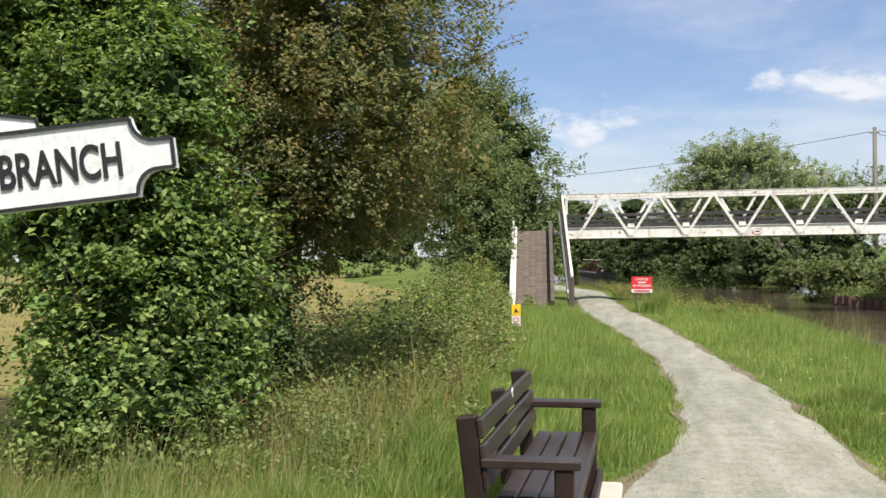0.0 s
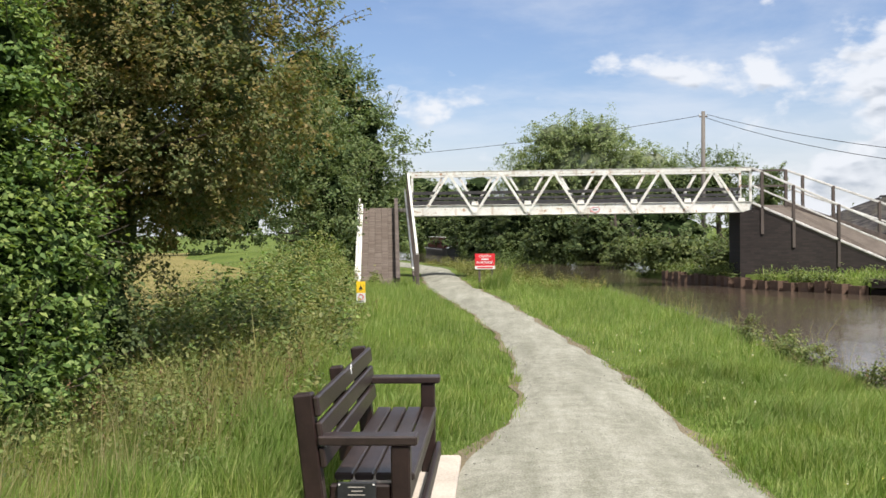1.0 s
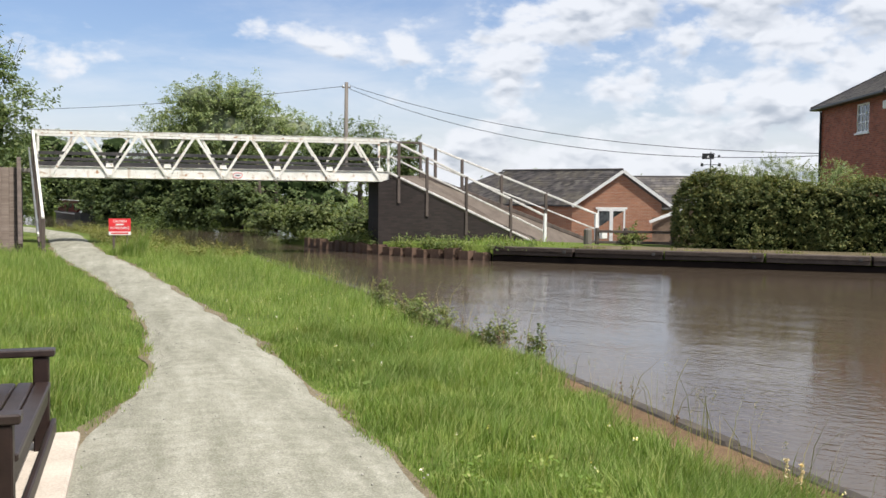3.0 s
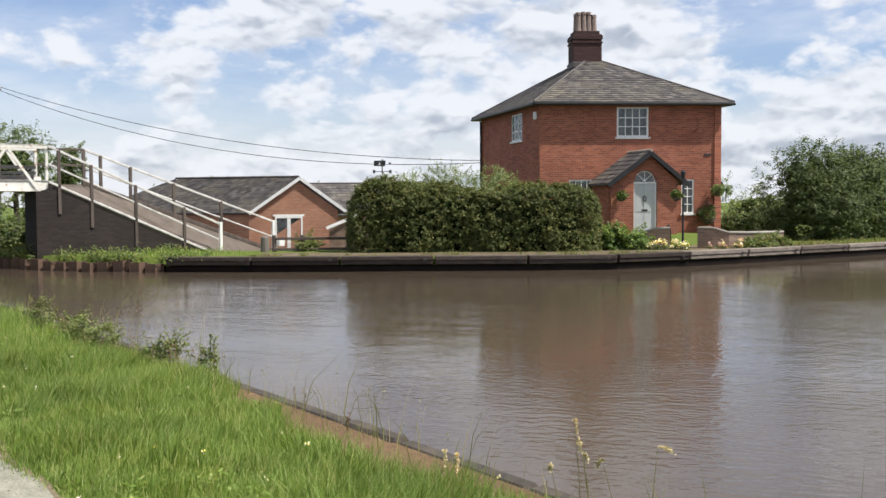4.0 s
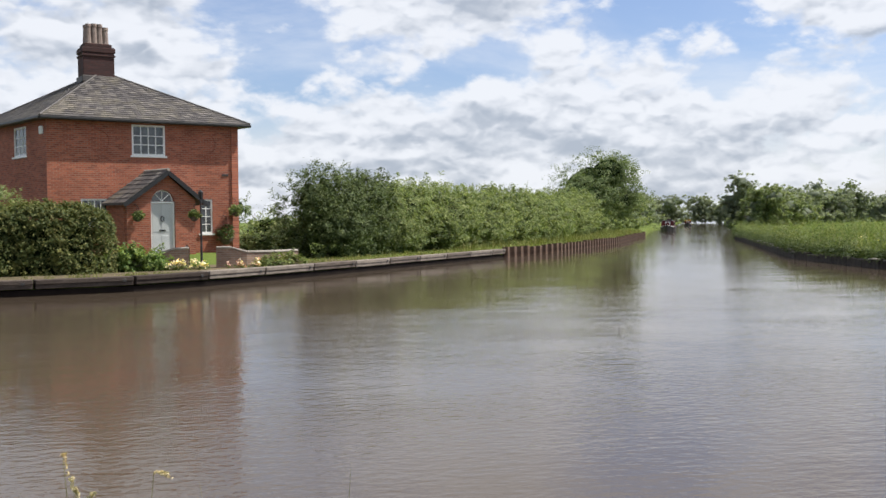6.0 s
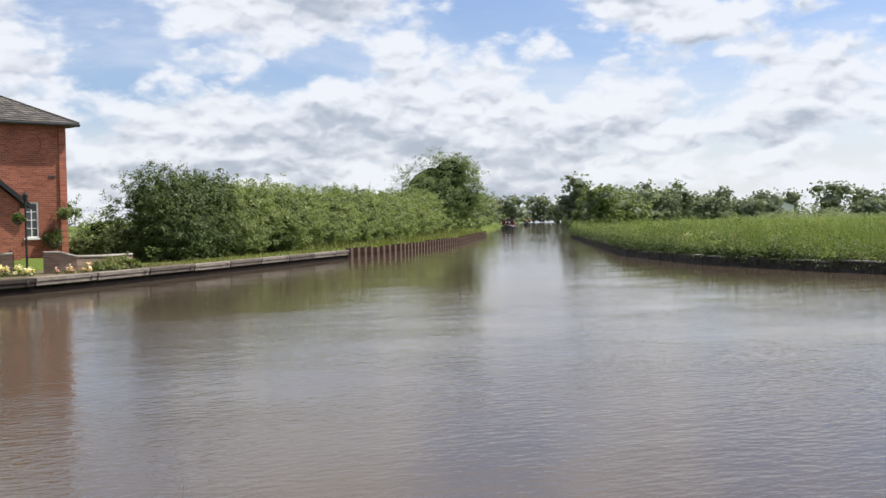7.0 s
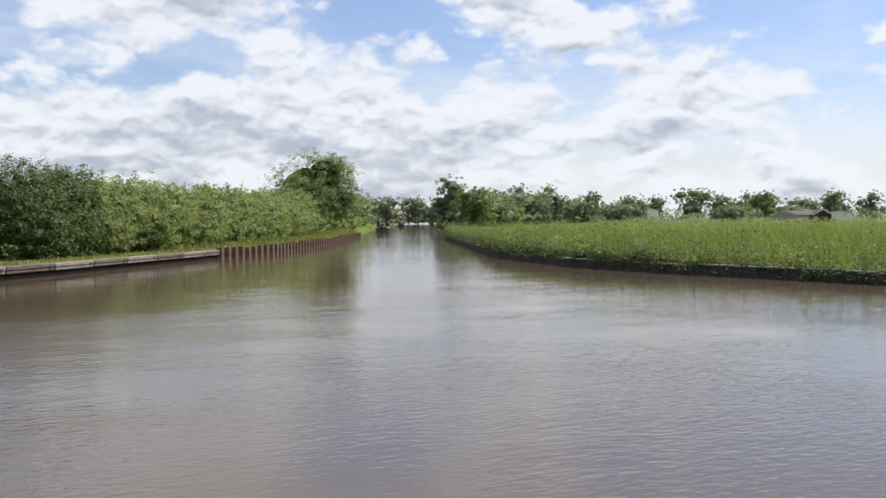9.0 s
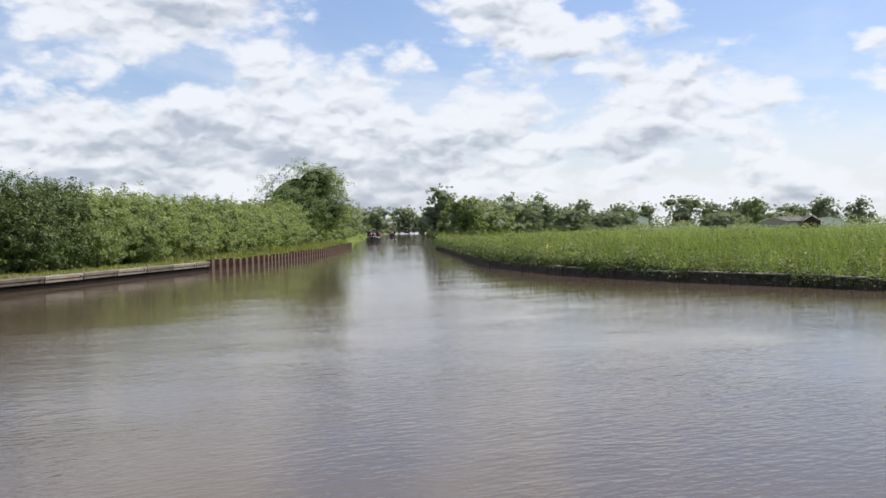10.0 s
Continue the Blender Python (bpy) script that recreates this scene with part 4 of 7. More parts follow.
# ---- footbridge ----
def build_bridge():
    t = thing("footbridge", "white-painted steel lattice girder footbridge over the canal", "bridge")
    Y0, Y1 = 33.3, 34.7
    for y in (Y0, Y1):
        near = y == Y0
        g = part("girder", Shape().box(-2.95, 8.5, y - 0.05, y + 0.05, 2.10, 2.43, 0.008), "white_paint", t, "white girder with rust stains")
        part("flange", Shape().box(-2.95, 8.5, y - 0.10, y + 0.10, 2.085, 2.098, 0.003).box(-2.95, 8.5, y - 0.09, y + 0.09, 2.432, 2.444, 0.003), "white_paint", g)
        part("top_chord", Shape().box(-2.95, 8.5, y - 0.055, y + 0.055, 3.45, 3.57, 0.006).box(-2.95, 8.5, y - 0.07, y + 0.07, 3.571, 3.583, 0.003), "white_paint", t)
        xb = [-2.45 + 1.77 * k for k in range(7)]
        xt = [-1.56 + 1.765 * k for k in range(6)]
        for k in range(6):
            # the near lattice bars lap over the girder; the far ones spread at the top
            lap, gap = (2.12, 0.03) if near else (2.445, 0.30)
            for a, b, up_ in ((xb[k], xt[k] - gap, True), (xt[k] + gap, xb[k + 1], False)):
                za, zb = (lap, 3.45) if up_ else (3.45, lap)
                off = y - 0.075 if near else y
                part("brace", Shape().beam((a, off, za), (b, off, zb), 0.045, 0.085, 0.004), "white_paint", t)
            if not near:
                continue
            s = Shape().prism([(xb[k + 1] - 0.17, y - 0.058, 2.14), (xb[k + 1] + 0.17, y - 0.058, 2.14), (xb[k + 1] + 0.10, y - 0.058, 2.56), (xb[k + 1] - 0.10, y - 0.058, 2.56)], (0, 0.006, 0))
            part("gusset", s, "white_paint", t)
        for x in (-2.92, 8.47):
            part("end_post", Shape().box(x - 0.04, x + 0.04, y - 0.045, y + 0.045, 2.445, 3.45, 0.005), "white_paint", t)
        if near:
            continue
        inner_ = y - 0.12
        for z, h in ((2.52, 0.11), (2.71, 0.045), (2.90, 0.055)):
            part("guard_rail", Shape().box(-2.9, 8.45, inner_ - 0.02, inner_ + 0.02, z - h, z + h, 0.004), "dark_steel", t, "dark guard rail")
    part("deck", Shape().box(-2.95, 8.5, Y0 + 0.11, Y1 - 0.11, 2.28, 2.36, 0.004), "dark_timber", t)
    for k in range(9):
        x = -2.4 + 1.3 * k
        part("cross_member", Shape().box(x - 0.04, x + 0.04, Y0 + 0.05, Y1 - 0.05, 2.12, 2.275, 0.004), "dark_steel", t)
    s = Shape().tube([(3.33, Y0 - 0.062, 2.23), (3.33, Y0 - 0.07, 2.23)], 0.10, 20)
    for i, p in enumerate(s.v):
        s.v[i] = (3.33 + (p[0] - 3.33) * 1.7, p[1], p[2])
    plate = part("number_plate", s, "sign_white", t, "oval white plate with red rim")
    r = [(3.33 + 0.15 * math.cos(a), Y0 - 0.072, 2.23 + 0.085 * math.sin(a)) for a in [2 * math.pi * i / 24 for i in range(25)]]
    part("rim", Shape().tube(r, 0.008, 5, False), "sign_red", plate)
    part("number_bars", Shape().box(3.26, 3.40, Y0 - 0.078, Y0 - 0.071, 2.215, 2.245), "black", plate)
    return t


def ramp_rail(parent, a, b, posts, h, top_mat, post_mat, mids=(0.5,), foot=0.85):
    """Handrail with mid rails and posts (at the given shares of its length) along the ramp edge from a to b."""
    a, b = Vector(a), Vector(b)
    upv = Vector((0, 0, 1))
    part("handrail", Shape().beam(a + upv * h, b + upv * h, 0.06, 0.075, 0.01), top_mat, parent)
    for f in mids:
        part("mid_rail", Shape().beam(a + upv * h * f, b + upv * h * f, 0.05, 0.055, 0.008), top_mat, parent)
    for f in posts:
        p = a.lerp(b, f)
        part("post", Shape().box(p.x - 0.05, p.x + 0.05, p.y - 0.05, p.y + 0.05, max(p.z - foot, -0.6), p.z + h + 0.02, 0.008), post_mat, parent)


def build_right_ramp():
    t = thing("bridge_ramp", "brick-sided approach ramp with pale timber handrails", "ramp")
    A0, A1 = Vector((8.50, 33.2, 2.34)), Vector((14.35, 33.2, -0.28))
    B0, B1 = Vector((10.05, 34.75, 2.34)), Vector((17.25, 34.9, -0.24))
    T = Vector((8.50, 34.75, 2.34))
    g = Vector((0, 0, -0.4))
    # abutment and ramp body
    s = Shape()
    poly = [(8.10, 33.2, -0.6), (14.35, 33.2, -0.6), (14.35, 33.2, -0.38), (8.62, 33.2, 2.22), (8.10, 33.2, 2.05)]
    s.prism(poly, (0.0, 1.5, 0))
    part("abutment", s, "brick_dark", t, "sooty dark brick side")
    s = Shape()
    lo = Vector((0, 0, -0.10))
    s.add([A0, A1, B1, B0, T, A0 + lo, A1 + lo, B1 + lo, B0 + lo, T + lo], [(0, 1, 2, 3, 4), (9, 8, 7, 6, 5), (0, 5, 6, 1), (1, 6, 7, 2), (2, 7, 8, 3), (3, 8, 9, 4), (4, 9, 5, 0)])
    part("ramp_surface", s, "ramp", t, "grey-brown trodden ramp surface")
    part("kerb", Shape().beam(A0 + Vector((0, 0, 0.05)), A1 + Vector((0, 0, 0.05)), 0.10, 0.075, 0.01), "grey_rail", t)
    part("kerb", Shape().beam(B0 + Vector((0, 0, 0.06)), B1 + Vector((0, 0, 0.06)), 0.10, 0.14, 0.01), "dark_timber", t)
    ramp_rail(t, A0, A1, (0.055, 0.23, 0.48, 0.77), 1.2, "grey_rail", "dark_timber", (0.52,))
    p = A1
    part("end_post", Shape().box(p.x - 0.05, p.x + 0.05, p.y - 0.06, p.y + 0.06, -0.5, 1.0, 0.01), "white_clean", t, "white end post")
    ramp_rail(t, B0, B1, (0.08, 0.225, 0.444, 0.70), 1.2, "grey_rail", "dark_timber", (0.5,), 0.1)
    part("end_post", Shape().box(B1.x - 0.05, B1.x + 0.05, B1.y - 0.06, B1.y + 0.06, -0.5, 1.0, 0.01), "white_clean", t)
    for f in (0.55, 1.0):
        part("landing_rail", Shape().beam(T + Vector((0, 0, 1.2 * f)), B0 + Vector((0, 0, 1.2 * f)), 0.05, 0.07, 0.006), "dark_timber", t)
    part("landing_post", Shape().box(B0.x - 0.05, B0.x + 0.05, B0.y - 0.05, B0.y + 0.05, 2.0, 3.56, 0.008), "dark_timber", t)
    return t


def build_left_ramp():
    t = thing("bridge_ramp", "steep brick-paved ramp between white rails on the towpath side", "ramp")
    L0, L1 = Vector((-3.80, 27.5, -0.05)), Vector((-4.48, 33.3, 2.36))
    R0, R1 = Vector((-2.80, 27.5, -0.05)), Vector((-3.42, 33.3, 2.36))
    lo = Vector((0, 0, -0.12))
    s = Shape()
    s.add([L0, R0, R1, L1] + [p + lo for p in (L0, R0, R1, L1)], [(0, 1, 2, 3), (7, 6, 5, 4), (0, 4, 5, 1), (1, 5, 6, 2), (2, 6, 7, 3), (3, 7, 4, 0)])
    part("ramp_bed", s, "ramp", t)
    s = Shape()
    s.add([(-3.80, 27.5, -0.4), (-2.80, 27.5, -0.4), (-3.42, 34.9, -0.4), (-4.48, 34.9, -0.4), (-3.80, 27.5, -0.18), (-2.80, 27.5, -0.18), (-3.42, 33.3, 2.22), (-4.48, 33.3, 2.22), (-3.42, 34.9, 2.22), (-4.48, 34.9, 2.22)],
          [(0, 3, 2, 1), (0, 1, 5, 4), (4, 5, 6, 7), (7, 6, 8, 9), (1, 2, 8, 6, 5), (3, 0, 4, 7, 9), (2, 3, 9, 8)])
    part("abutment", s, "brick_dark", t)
    part("landing", Shape().box(-4.48, -2.94, 33.32, 34.9, 2.24, 2.36, 0.01), "stone", t)
    part("kerb", Shape().beam(R0 + Vector((0.06, 0, 0.16)), R1 + Vector((0.06, 0, 0.16)), 0.12, 0.40, 0.01), "dark_timber", t)
    part("kerb", Shape().beam(L0 + Vector((-0.05, 0, 0.08)), L1 + Vector((-0.05, 0, 0.08)), 0.10, 0.2, 0.01), "white_paint", t)
    # outer rail: leaning out, white on top with dark boards below
    o = Vector((0.60, 0.1, 0))
    a, b = R0 + o, R1 + Vector((0.48, 0, 0))
    part("handrail", Shape().beam(a + Vector((0, 0, 0.98)), b + Vector((0, 0, 1.15)), 0.07, 0.10, 0.01), "white_paint", t)
    part("mid_rail", Shape().beam(a + Vector((-0.12, 0, 0.55)), b + Vector((-0.12, 0, 0.62)), 0.05, 0.08, 0.01), "white_paint", t)
    part("mid_rail", Shape().beam(a + Vector((-0.1, 0, 0.2)), b + Vector((-0.1, 0, 0.25)), 0.05, 0.09, 0.01), "dark_timber", t)
    for k in range(5):
        p = a.lerp(b, k / 4.0)
        part("post", Shape().box(p.x - 0.05, p.x + 0.05, p.y - 0.05, p.y + 0.05, max(p.z - 0.3, -0.2), p.z + 0.98 + 0.04 * k, 0.01), "dark_timber", t)
    a, b = L0 + Vector((-0.12, 0, 0)), L1 + Vector((-0.12, 0, 0))
    part("handrail", Shape().beam(a + Vector((0, 0, 0.55)), b + Vector((0, 0, 0.42)), 0.06, 0.09, 0.01), "white_paint", t)
    part("mid_rail", Shape().beam(a + Vector((0, 0, 0.28)), b + Vector((0, 0, 0.22)), 0.05, 0.08, 0.01), "white_paint", t)
    for k in range(4):
        p = a.lerp(b, k / 3.0)
        part("post", Shape().box(p.x - 0.05, p.x + 0.05, p.y - 0.05, p.y + 0.05, max(p.z - 0.3, -0.2), p.z + 0.58 - 0.04 * k, 0.01), "white_paint" if k < 2 else "dark_timber", t)
    return t, (L0, R0, L1, R1)


build_bridge()
build_right_ramp()
left_ramp, LEFT_RAMP = build_left_ramp()

# ---- the toll house ----
def wall_holes(C, u, length, z0, z1, thick, holes):
    """A wall from C along u with its thickness behind (to the left of u), open where the holes are: (s0, s1, z0, z1)."""
    u = Vector((u[0], u[1], 0)).normalized()
    n = Vector((-u.y, u.x, 0))
    m = Matrix(((u.x, n.x, 0, C[0]), (u.y, n.y, 0, C[1]), (0, 0, 1, 0), (0, 0, 0, 1)))
    xs = sorted({0, length, *[h[0] for h in holes], *[h[1] for h in holes]})
    s = Shape()
    for a, b in zip(xs[:-1], xs[1:]):
        cut = sorted((h[2], h[3]) for h in holes if h[0] <= a + 1e-6 and h[1] >= b - 1e-6)
        z = z0
        for c, d in cut:
            if c > z:
                s.box(a, b, 0, thick, z, c, 0, m)
            z = d
        if z < z1:
            s.box(a, b, 0, thick, z, z1, 0, m)
    s.weld = True
    return s, m


def window(parent, m, s0, s1, z0, z1, cols, rows, casing=0.07, sill=True):
    w = part("window", Shape().box(s0, s0 + casing, 0.02, 0.12, z0, z1, 0.004, m).box(s1 - casing, s1, 0.02, 0.12, z0, z1, 0.004, m)
             .box(s0 + casing, s1 - casing, 0.02, 0.12, z1 - casing, z1, 0.004, m).box(s0 + casing, s1 - casing, 0.02, 0.12, z0, z0 + casing, 0.004, m), "white_clean", parent, "white-painted small-paned window")
    W, H = (s1 - s0 - 2 * casing), (z1 - z0 - 2 * casing)
    for i in range(1, cols):
        x = s0 + casing + W * i / cols
        part("glazing_bar", Shape().box(x - 0.017, x + 0.017, 0.045, 0.085, z0 + casing, z1 - casing, 0.0, m), "white_clean", w)
    for j in range(1, rows):
        z = z0 + casing + H * j / rows
        part("glazing_bar", Shape().box(s0 + casing, s1 - casing, 0.047, 0.083, z - 0.015, z + 0.015, 0.0, m), "white_clean", w)
    for i in range(cols):
        for j in range(rows):
            part("pane", Shape().box(s0 + casing + W * i / cols, s0 + casing + W * (i + 1) / cols, 0.060, 0.068, z0 + casing + H * j / rows, z0 + casing + H * (j + 1) / rows, 0, m), "glass", w)
    if sill:
        part("sill", Shape().box(s0 - 0.06, s1 + 0.06, -0.06, 0.12, z0 - 0.07, z0, 0.006, m), "white_clean", w)
    return w


def slates(poly_fn, rows, width, thick=0.012, single=None):
    """Courses of single slates on a roof slope. poly_fn(t) gives the two ends of the slope at height t (0 eaves, 1 ridge)."""
    s = Shape()
    rg = random.Random(11)
    for r in range(rows):
        a0, b0 = poly_fn(r / rows)
        a1, b1 = poly_fn(min((r + 1.12) / rows, 1.0))
        L = (b0 - a0).length
        n = max(1, int(L / width))
        nr = (b0 - a0).cross(a1 - a0).normalized()
        if nr.z < 0:
            nr = -nr
        off = 0.5 * (r % 2)
        ks = [0.0] + [(k + off) / n for k in range(0 if off else 1, n)] + [1.0]
        for f0, f1 in zip(ks[:-1], ks[1:]):
            if f1 - f0 < 1e-4:
                continue
            e = 0.10 * (f1 - f0) * 0.3
            h0 = nr * (0.024 + rg.uniform(0, 0.01))
            h1 = nr * 0.006
            lo0, lo1 = a0.lerp(b0, f0 + e), a0.lerp(b0, f1 - e)
            u0, u1 = a1.lerp(b1, f0 + e), a1.lerp(b1, f1 - e)
            d = nr * thick
            one = Shape().add([lo0 + h0, lo1 + h0, u1 + h1, u0 + h1, lo0 + h0 - d, lo1 + h0 - d], [(0, 1, 2, 3), (0, 4, 5, 1)])
            if single is not None:
                part("slate", one, "slate", single)
            else:
                s.add(one.v, one.f)
    return s


HC = Vector((26.2, 29.4, 0))
HU, HS = Vector((0.857, -0.515, 0)), Vector((0.342, 0.940, 0))
HW, HD, HZ0, HZ1 = 7.42, 7.3, 0.30, 5.52


def build_house():
    t = thing("toll_house", "two-storey red brick canal house with a hipped slate roof", "house")
    # front wall
    fw = [(3.12, 4.42, 4.22, 5.42), (5.78, 6.30, 1.15, 2.53), (1.18, 2.20, 1.5, 2.53)]
    s, m = wall_holes(HC, HU, HW, HZ0, HZ1, 0.3, fw)
    wall = part("wall", s, "brick_front", t, "sunlit red brick front wall")
    window(t, m, *fw[0][:2], *fw[0][2:], 4, 3, 0.075)
    window(t, m, *fw[1][:2], *fw[1][2:], 2, 4, 0.06)
    window(t, m, *fw[2][:2], *fw[2][2:], 4, 2, 0.06)
    # blind arches either side of the upper window, and an iron tie plate
    for c in (1.85, 6.05):
        arc = [m @ Vector((c + 0.42 * math.cos(a), -0.012, 4.75 + 0.42 * math.sin(a))) for a in [math.pi * (-0.35 + 1.1 * i / 16) for i in range(17)]]
        part("brick_ring", Shape().tube(arc, 0.022, 5), "brick_side", wall)
    part("tie_plate", Shape().box(6.72, 6.98, -0.03, 0.0, 3.48, 3.56, 0.006, m), "dark_steel", wall)
    # side wall (its thickness lies inside)
    back = HC + HS * HD
    sw = [(HD - 3.25, HD - 1.95, 4.22, 5.36)]
    s, m2 = wall_holes(back, -HS, HD, HZ0, HZ1, 0.3, sw)
    part("wall", s, "brick_side", t, "shaded red brick side wall")
    window(t, m2, *sw[0][:2], *sw[0][2:], 3, 3, 0.07)
    part("alarm_box", Shape().box(HD - 0.5, HD - 0.24, -0.09, -0.002, 4.95, 5.25, 0.02, m2), "white_clean", t, "pale alarm box on the wall")
    part("downpipe", Shape().tube([m2 @ Vector((0.15, -0.08, 0.3)), m2 @ Vector((0.15, -0.08, 5.4)), m2 @ Vector((0.1, -0.35, 5.55))], 0.05, 8), "black", t)
    far = HC + HU * HW
    s, _ = wall_holes(far, HS, HD, HZ0, HZ1, 0.3, [])
    part("wall", s, "brick_side", t)
    s, _ = wall_holes(far + HS * HD, -HU, HW, HZ0, HZ1, 0.3, [])
    part("wall", s, "brick_front", t)
    # roof
    o = 0.35
    cor = [HC - HU * o - HS * o, HC + HU * (HW + o) - HS * o, HC + HU * (HW + o) + HS * (HD + o), HC - HU * o + HS * (HD + o)]
    cor = [Vector((c.x, c.y, 5.58)) for c in cor]
    ap = sum(cor, Vector()) / 4
    ap.z = 7.88
    ap -= HU * 0.12
    lo = Vector((0, 0, -0.10))
    s = Shape().add([*cor, ap], [(0, 1, 4), (1, 2, 4), (2, 3, 4), (3, 0, 4), (3, 2, 1, 0)])
    roof = part("roof", s, "slate_bed", t, "grey hipped slate roof with mossy patches")
    for i in range(4):
        a, b = cor[i], cor[(i + 1) % 4]
        if i == 0:
            slates(lambda k, a=a, b=b: (a.lerp(ap, k), b.lerp(ap, k)), 24, 0.27, single=roof)
        else:
            part("roof_slating", slates(lambda k, a=a, b=b: (a.lerp(ap, k), b.lerp(ap, k)), 22, 0.30), "slate", roof)["kind"] = "stuff"
        part("gutter", Shape().beam(a + lo * 0.6, b + lo * 0.6, 0.12, 0.10, 0.02), "black", t)
        part("hip_tiles", Shape().tube([a + Vector((0, 0, 0.03)), ap + Vector((0, 0, 0.03))], 0.035, 6), "slate_bed", roof)
    part("soffit", Shape().add([c + lo for c in cor], [(3, 2, 1, 0)]), "dark_timber", t)
    # chimney with pots
    cz = Matrix.Translation((ap.x - 0.12, ap.y + 0.18, 0)) @ Matrix.Rotation(math.atan2(HU.y, HU.x), 4, "Z")
    ch = part("chimney", Shape().box(-0.62, 0.62, -0.5, 0.5, 7.0, 8.85, 0.01, cz).box(-0.66, 0.66, -0.54, 0.54, 8.62, 8.80, 0.01, cz).box(-0.55, 0.55, -0.43, 0.43, 8.85, 9.0, 0.02, cz), "brick_chimney", t, "sooty brick chimney stack")
    part("flashing", Shape().box(-0.68, 0.68, -0.56, 0.56, 7.40, 7.66, 0.02, cz), "slate_bed", ch)
    for z in (8.46,):
        part("corbel", Shape().box(-0.66, 0.66, -0.54, 0.54, z, z + 0.075, 0.008, cz), "brick_chimney", ch)
    rp = random.Random(5)
    for x in (-0.34, -0.11, 0.11, 0.34):
        for y in (-0.2, 0.2):
            p = cz @ Vector((x, y, 0))
            h = rp.uniform(-0.10, 0.06)
            part("chimney_pot", Shape().tube([(p.x, p.y, 8.98), (p.x, p.y, 9.1), (p.x, p.y, 9.66 + h), (p.x, p.y, 9.68 + h), (p.x, p.y, 9.80 + h)], [0.15, 0.13, 0.105, 0.125, 0.12], 10), "clay", ch)
    # porch
    P = 1.7
    n = -HS
    pz = HC + HU * 2.12 - HS * P
    pe = 2.60
    door = (0.89, 1.81, 0.40, 2.38)
    s, pm = wall_holes(pz, HU, pe, HZ0, 2.45, 0.22, [(door[0], door[1], door[2], 2.45)])
    # gable over the door with an arched head
    cx, gx, half = 1.35, 1.47, (door[1] - door[0]) / 2 - 0.04
    pm = Matrix(((HU.x, HS.x, 0, pz.x), (HU.y, HS.y, 0, pz.y), (0, 0, 1, 0), (0, 0, 0, 1)))
    arch = [(cx - half, 2.45)] + [(cx + half * math.cos(a), 2.42 + half * math.sin(a)) for a in [math.pi * (1 - i / 14) for i in range(15)]] + [(cx + half, 2.45)]
    top = [(pe, 2.45), (gx, 3.46), (0.0, 2.45)]
    outline = arch + top
    f3 = [pm @ Vector((x, 0, z)) for x, z in outline]
    s.prism(f3, -n * 0.22)
    porch = part("porch", s, "brick_front", t, "gabled red brick porch")
    for x in (0.0, pe - 0.22):
        s = Shape().box(x, x + 0.22, 0.22, P + 0.0, HZ0, 2.45, 0, pm)
        part("porch_wall", s, "brick_side", porch)
    for sx in (-1, 1):
        e = Vector((-0.2 if sx < 0 else pe + 0.38, 0, 2.34))
        r = Vector((gx, 0, 3.58))
        a, b = pm @ Vector((e.x, -0.22, e.z)), pm @ Vector((e.x, P, e.z))
        c, d = pm @ Vector((r.x, -0.22, r.z)), pm @ Vector((r.x, P, r.z))
        sl = Shape().prism([a, b, d, c], (0, 0, -0.07))
        pr = part("porch_roof", sl, "slate_bed", porch)
        part("roof_slating", slates(lambda k, a=a, b=b, c=c, d=d: (a.lerp(c, k), b.lerp(d, k)), 7, 0.26), "slate", pr)["kind"] = "stuff"
        part("barge_board", Shape().beam(a + Vector((0, 0, -0.09)) + n * 0.01, c + Vector((0, 0, -0.09)) + n * 0.01, 0.04, 0.16, 0.004), "black", porch)
    part("ridge", Shape().tube([pm @ Vector((gx, -0.24, 3.60)), pm @ Vector((gx, P, 3.60))], 0.06, 6), "stone", porch)
    d = part("door", Shape().box(door[0] + 0.04, door[1] - 0.04, 0.09, 0.14, door[2], 2.32, 0.006, pm), "grey_door", t, "pale grey panelled front door")
    for x0, x1 in ((0.08, 0.36), (0.44, 0.72)):
        for z0, z1 in ((0.14, 0.72), (0.86, 1.86)):
            part("door_panel", Shape().box(door[0] + x0, door[0] + x1, 0.078, 0.089, door[2] + z0, door[2] + z1, 0.008, pm), "grey_door", d)
    part("knocker", Shape().tube([pm @ Vector((cx + 0.06 * math.cos(a), 0.06, 1.75 + 0.10 * math.sin(a))) for a in [2 * math.pi * i / 10 for i in range(11)]], 0.016, 5, False), "black", d)
    part("letter_plate", Shape().box(cx - 0.12, cx + 0.12, 0.066, 0.078, 1.28, 1.34, 0.004, pm), "black", d)
    part("door_frame", Shape().box(door[0], door[0] + 0.05, 0.06, 0.16, door[2], 2.40, 0.004, pm).box(door[1] - 0.05, door[1], 0.06, 0.16, door[2], 2.40, 0.004, pm).box(door[0], door[1], 0.06, 0.16, 2.33, 2.40, 0.004, pm), "white_clean", t)
    fan = [pm @ Vector((cx + (half - 0.02) * math.cos(a), 0.10, 2.41 + (half - 0.02) * math.sin(a))) for a in [math.pi * i / 14 for i in range(15)]]
    fl = part("fanlight", Shape().prism(fan, n * -0.01), "glass", t)
    for a in (0.25, 0.5, 0.75):
        q = pm @ Vector((cx, 0.085, 2.42))
        r = pm @ Vector((cx + half * math.cos(math.pi * a), 0.085, 2.42 + half * math.sin(math.pi * a)))
        part("glazing_bar", Shape().beam(q, r, 0.02, 0.025, 0.0), "white_clean", fl)
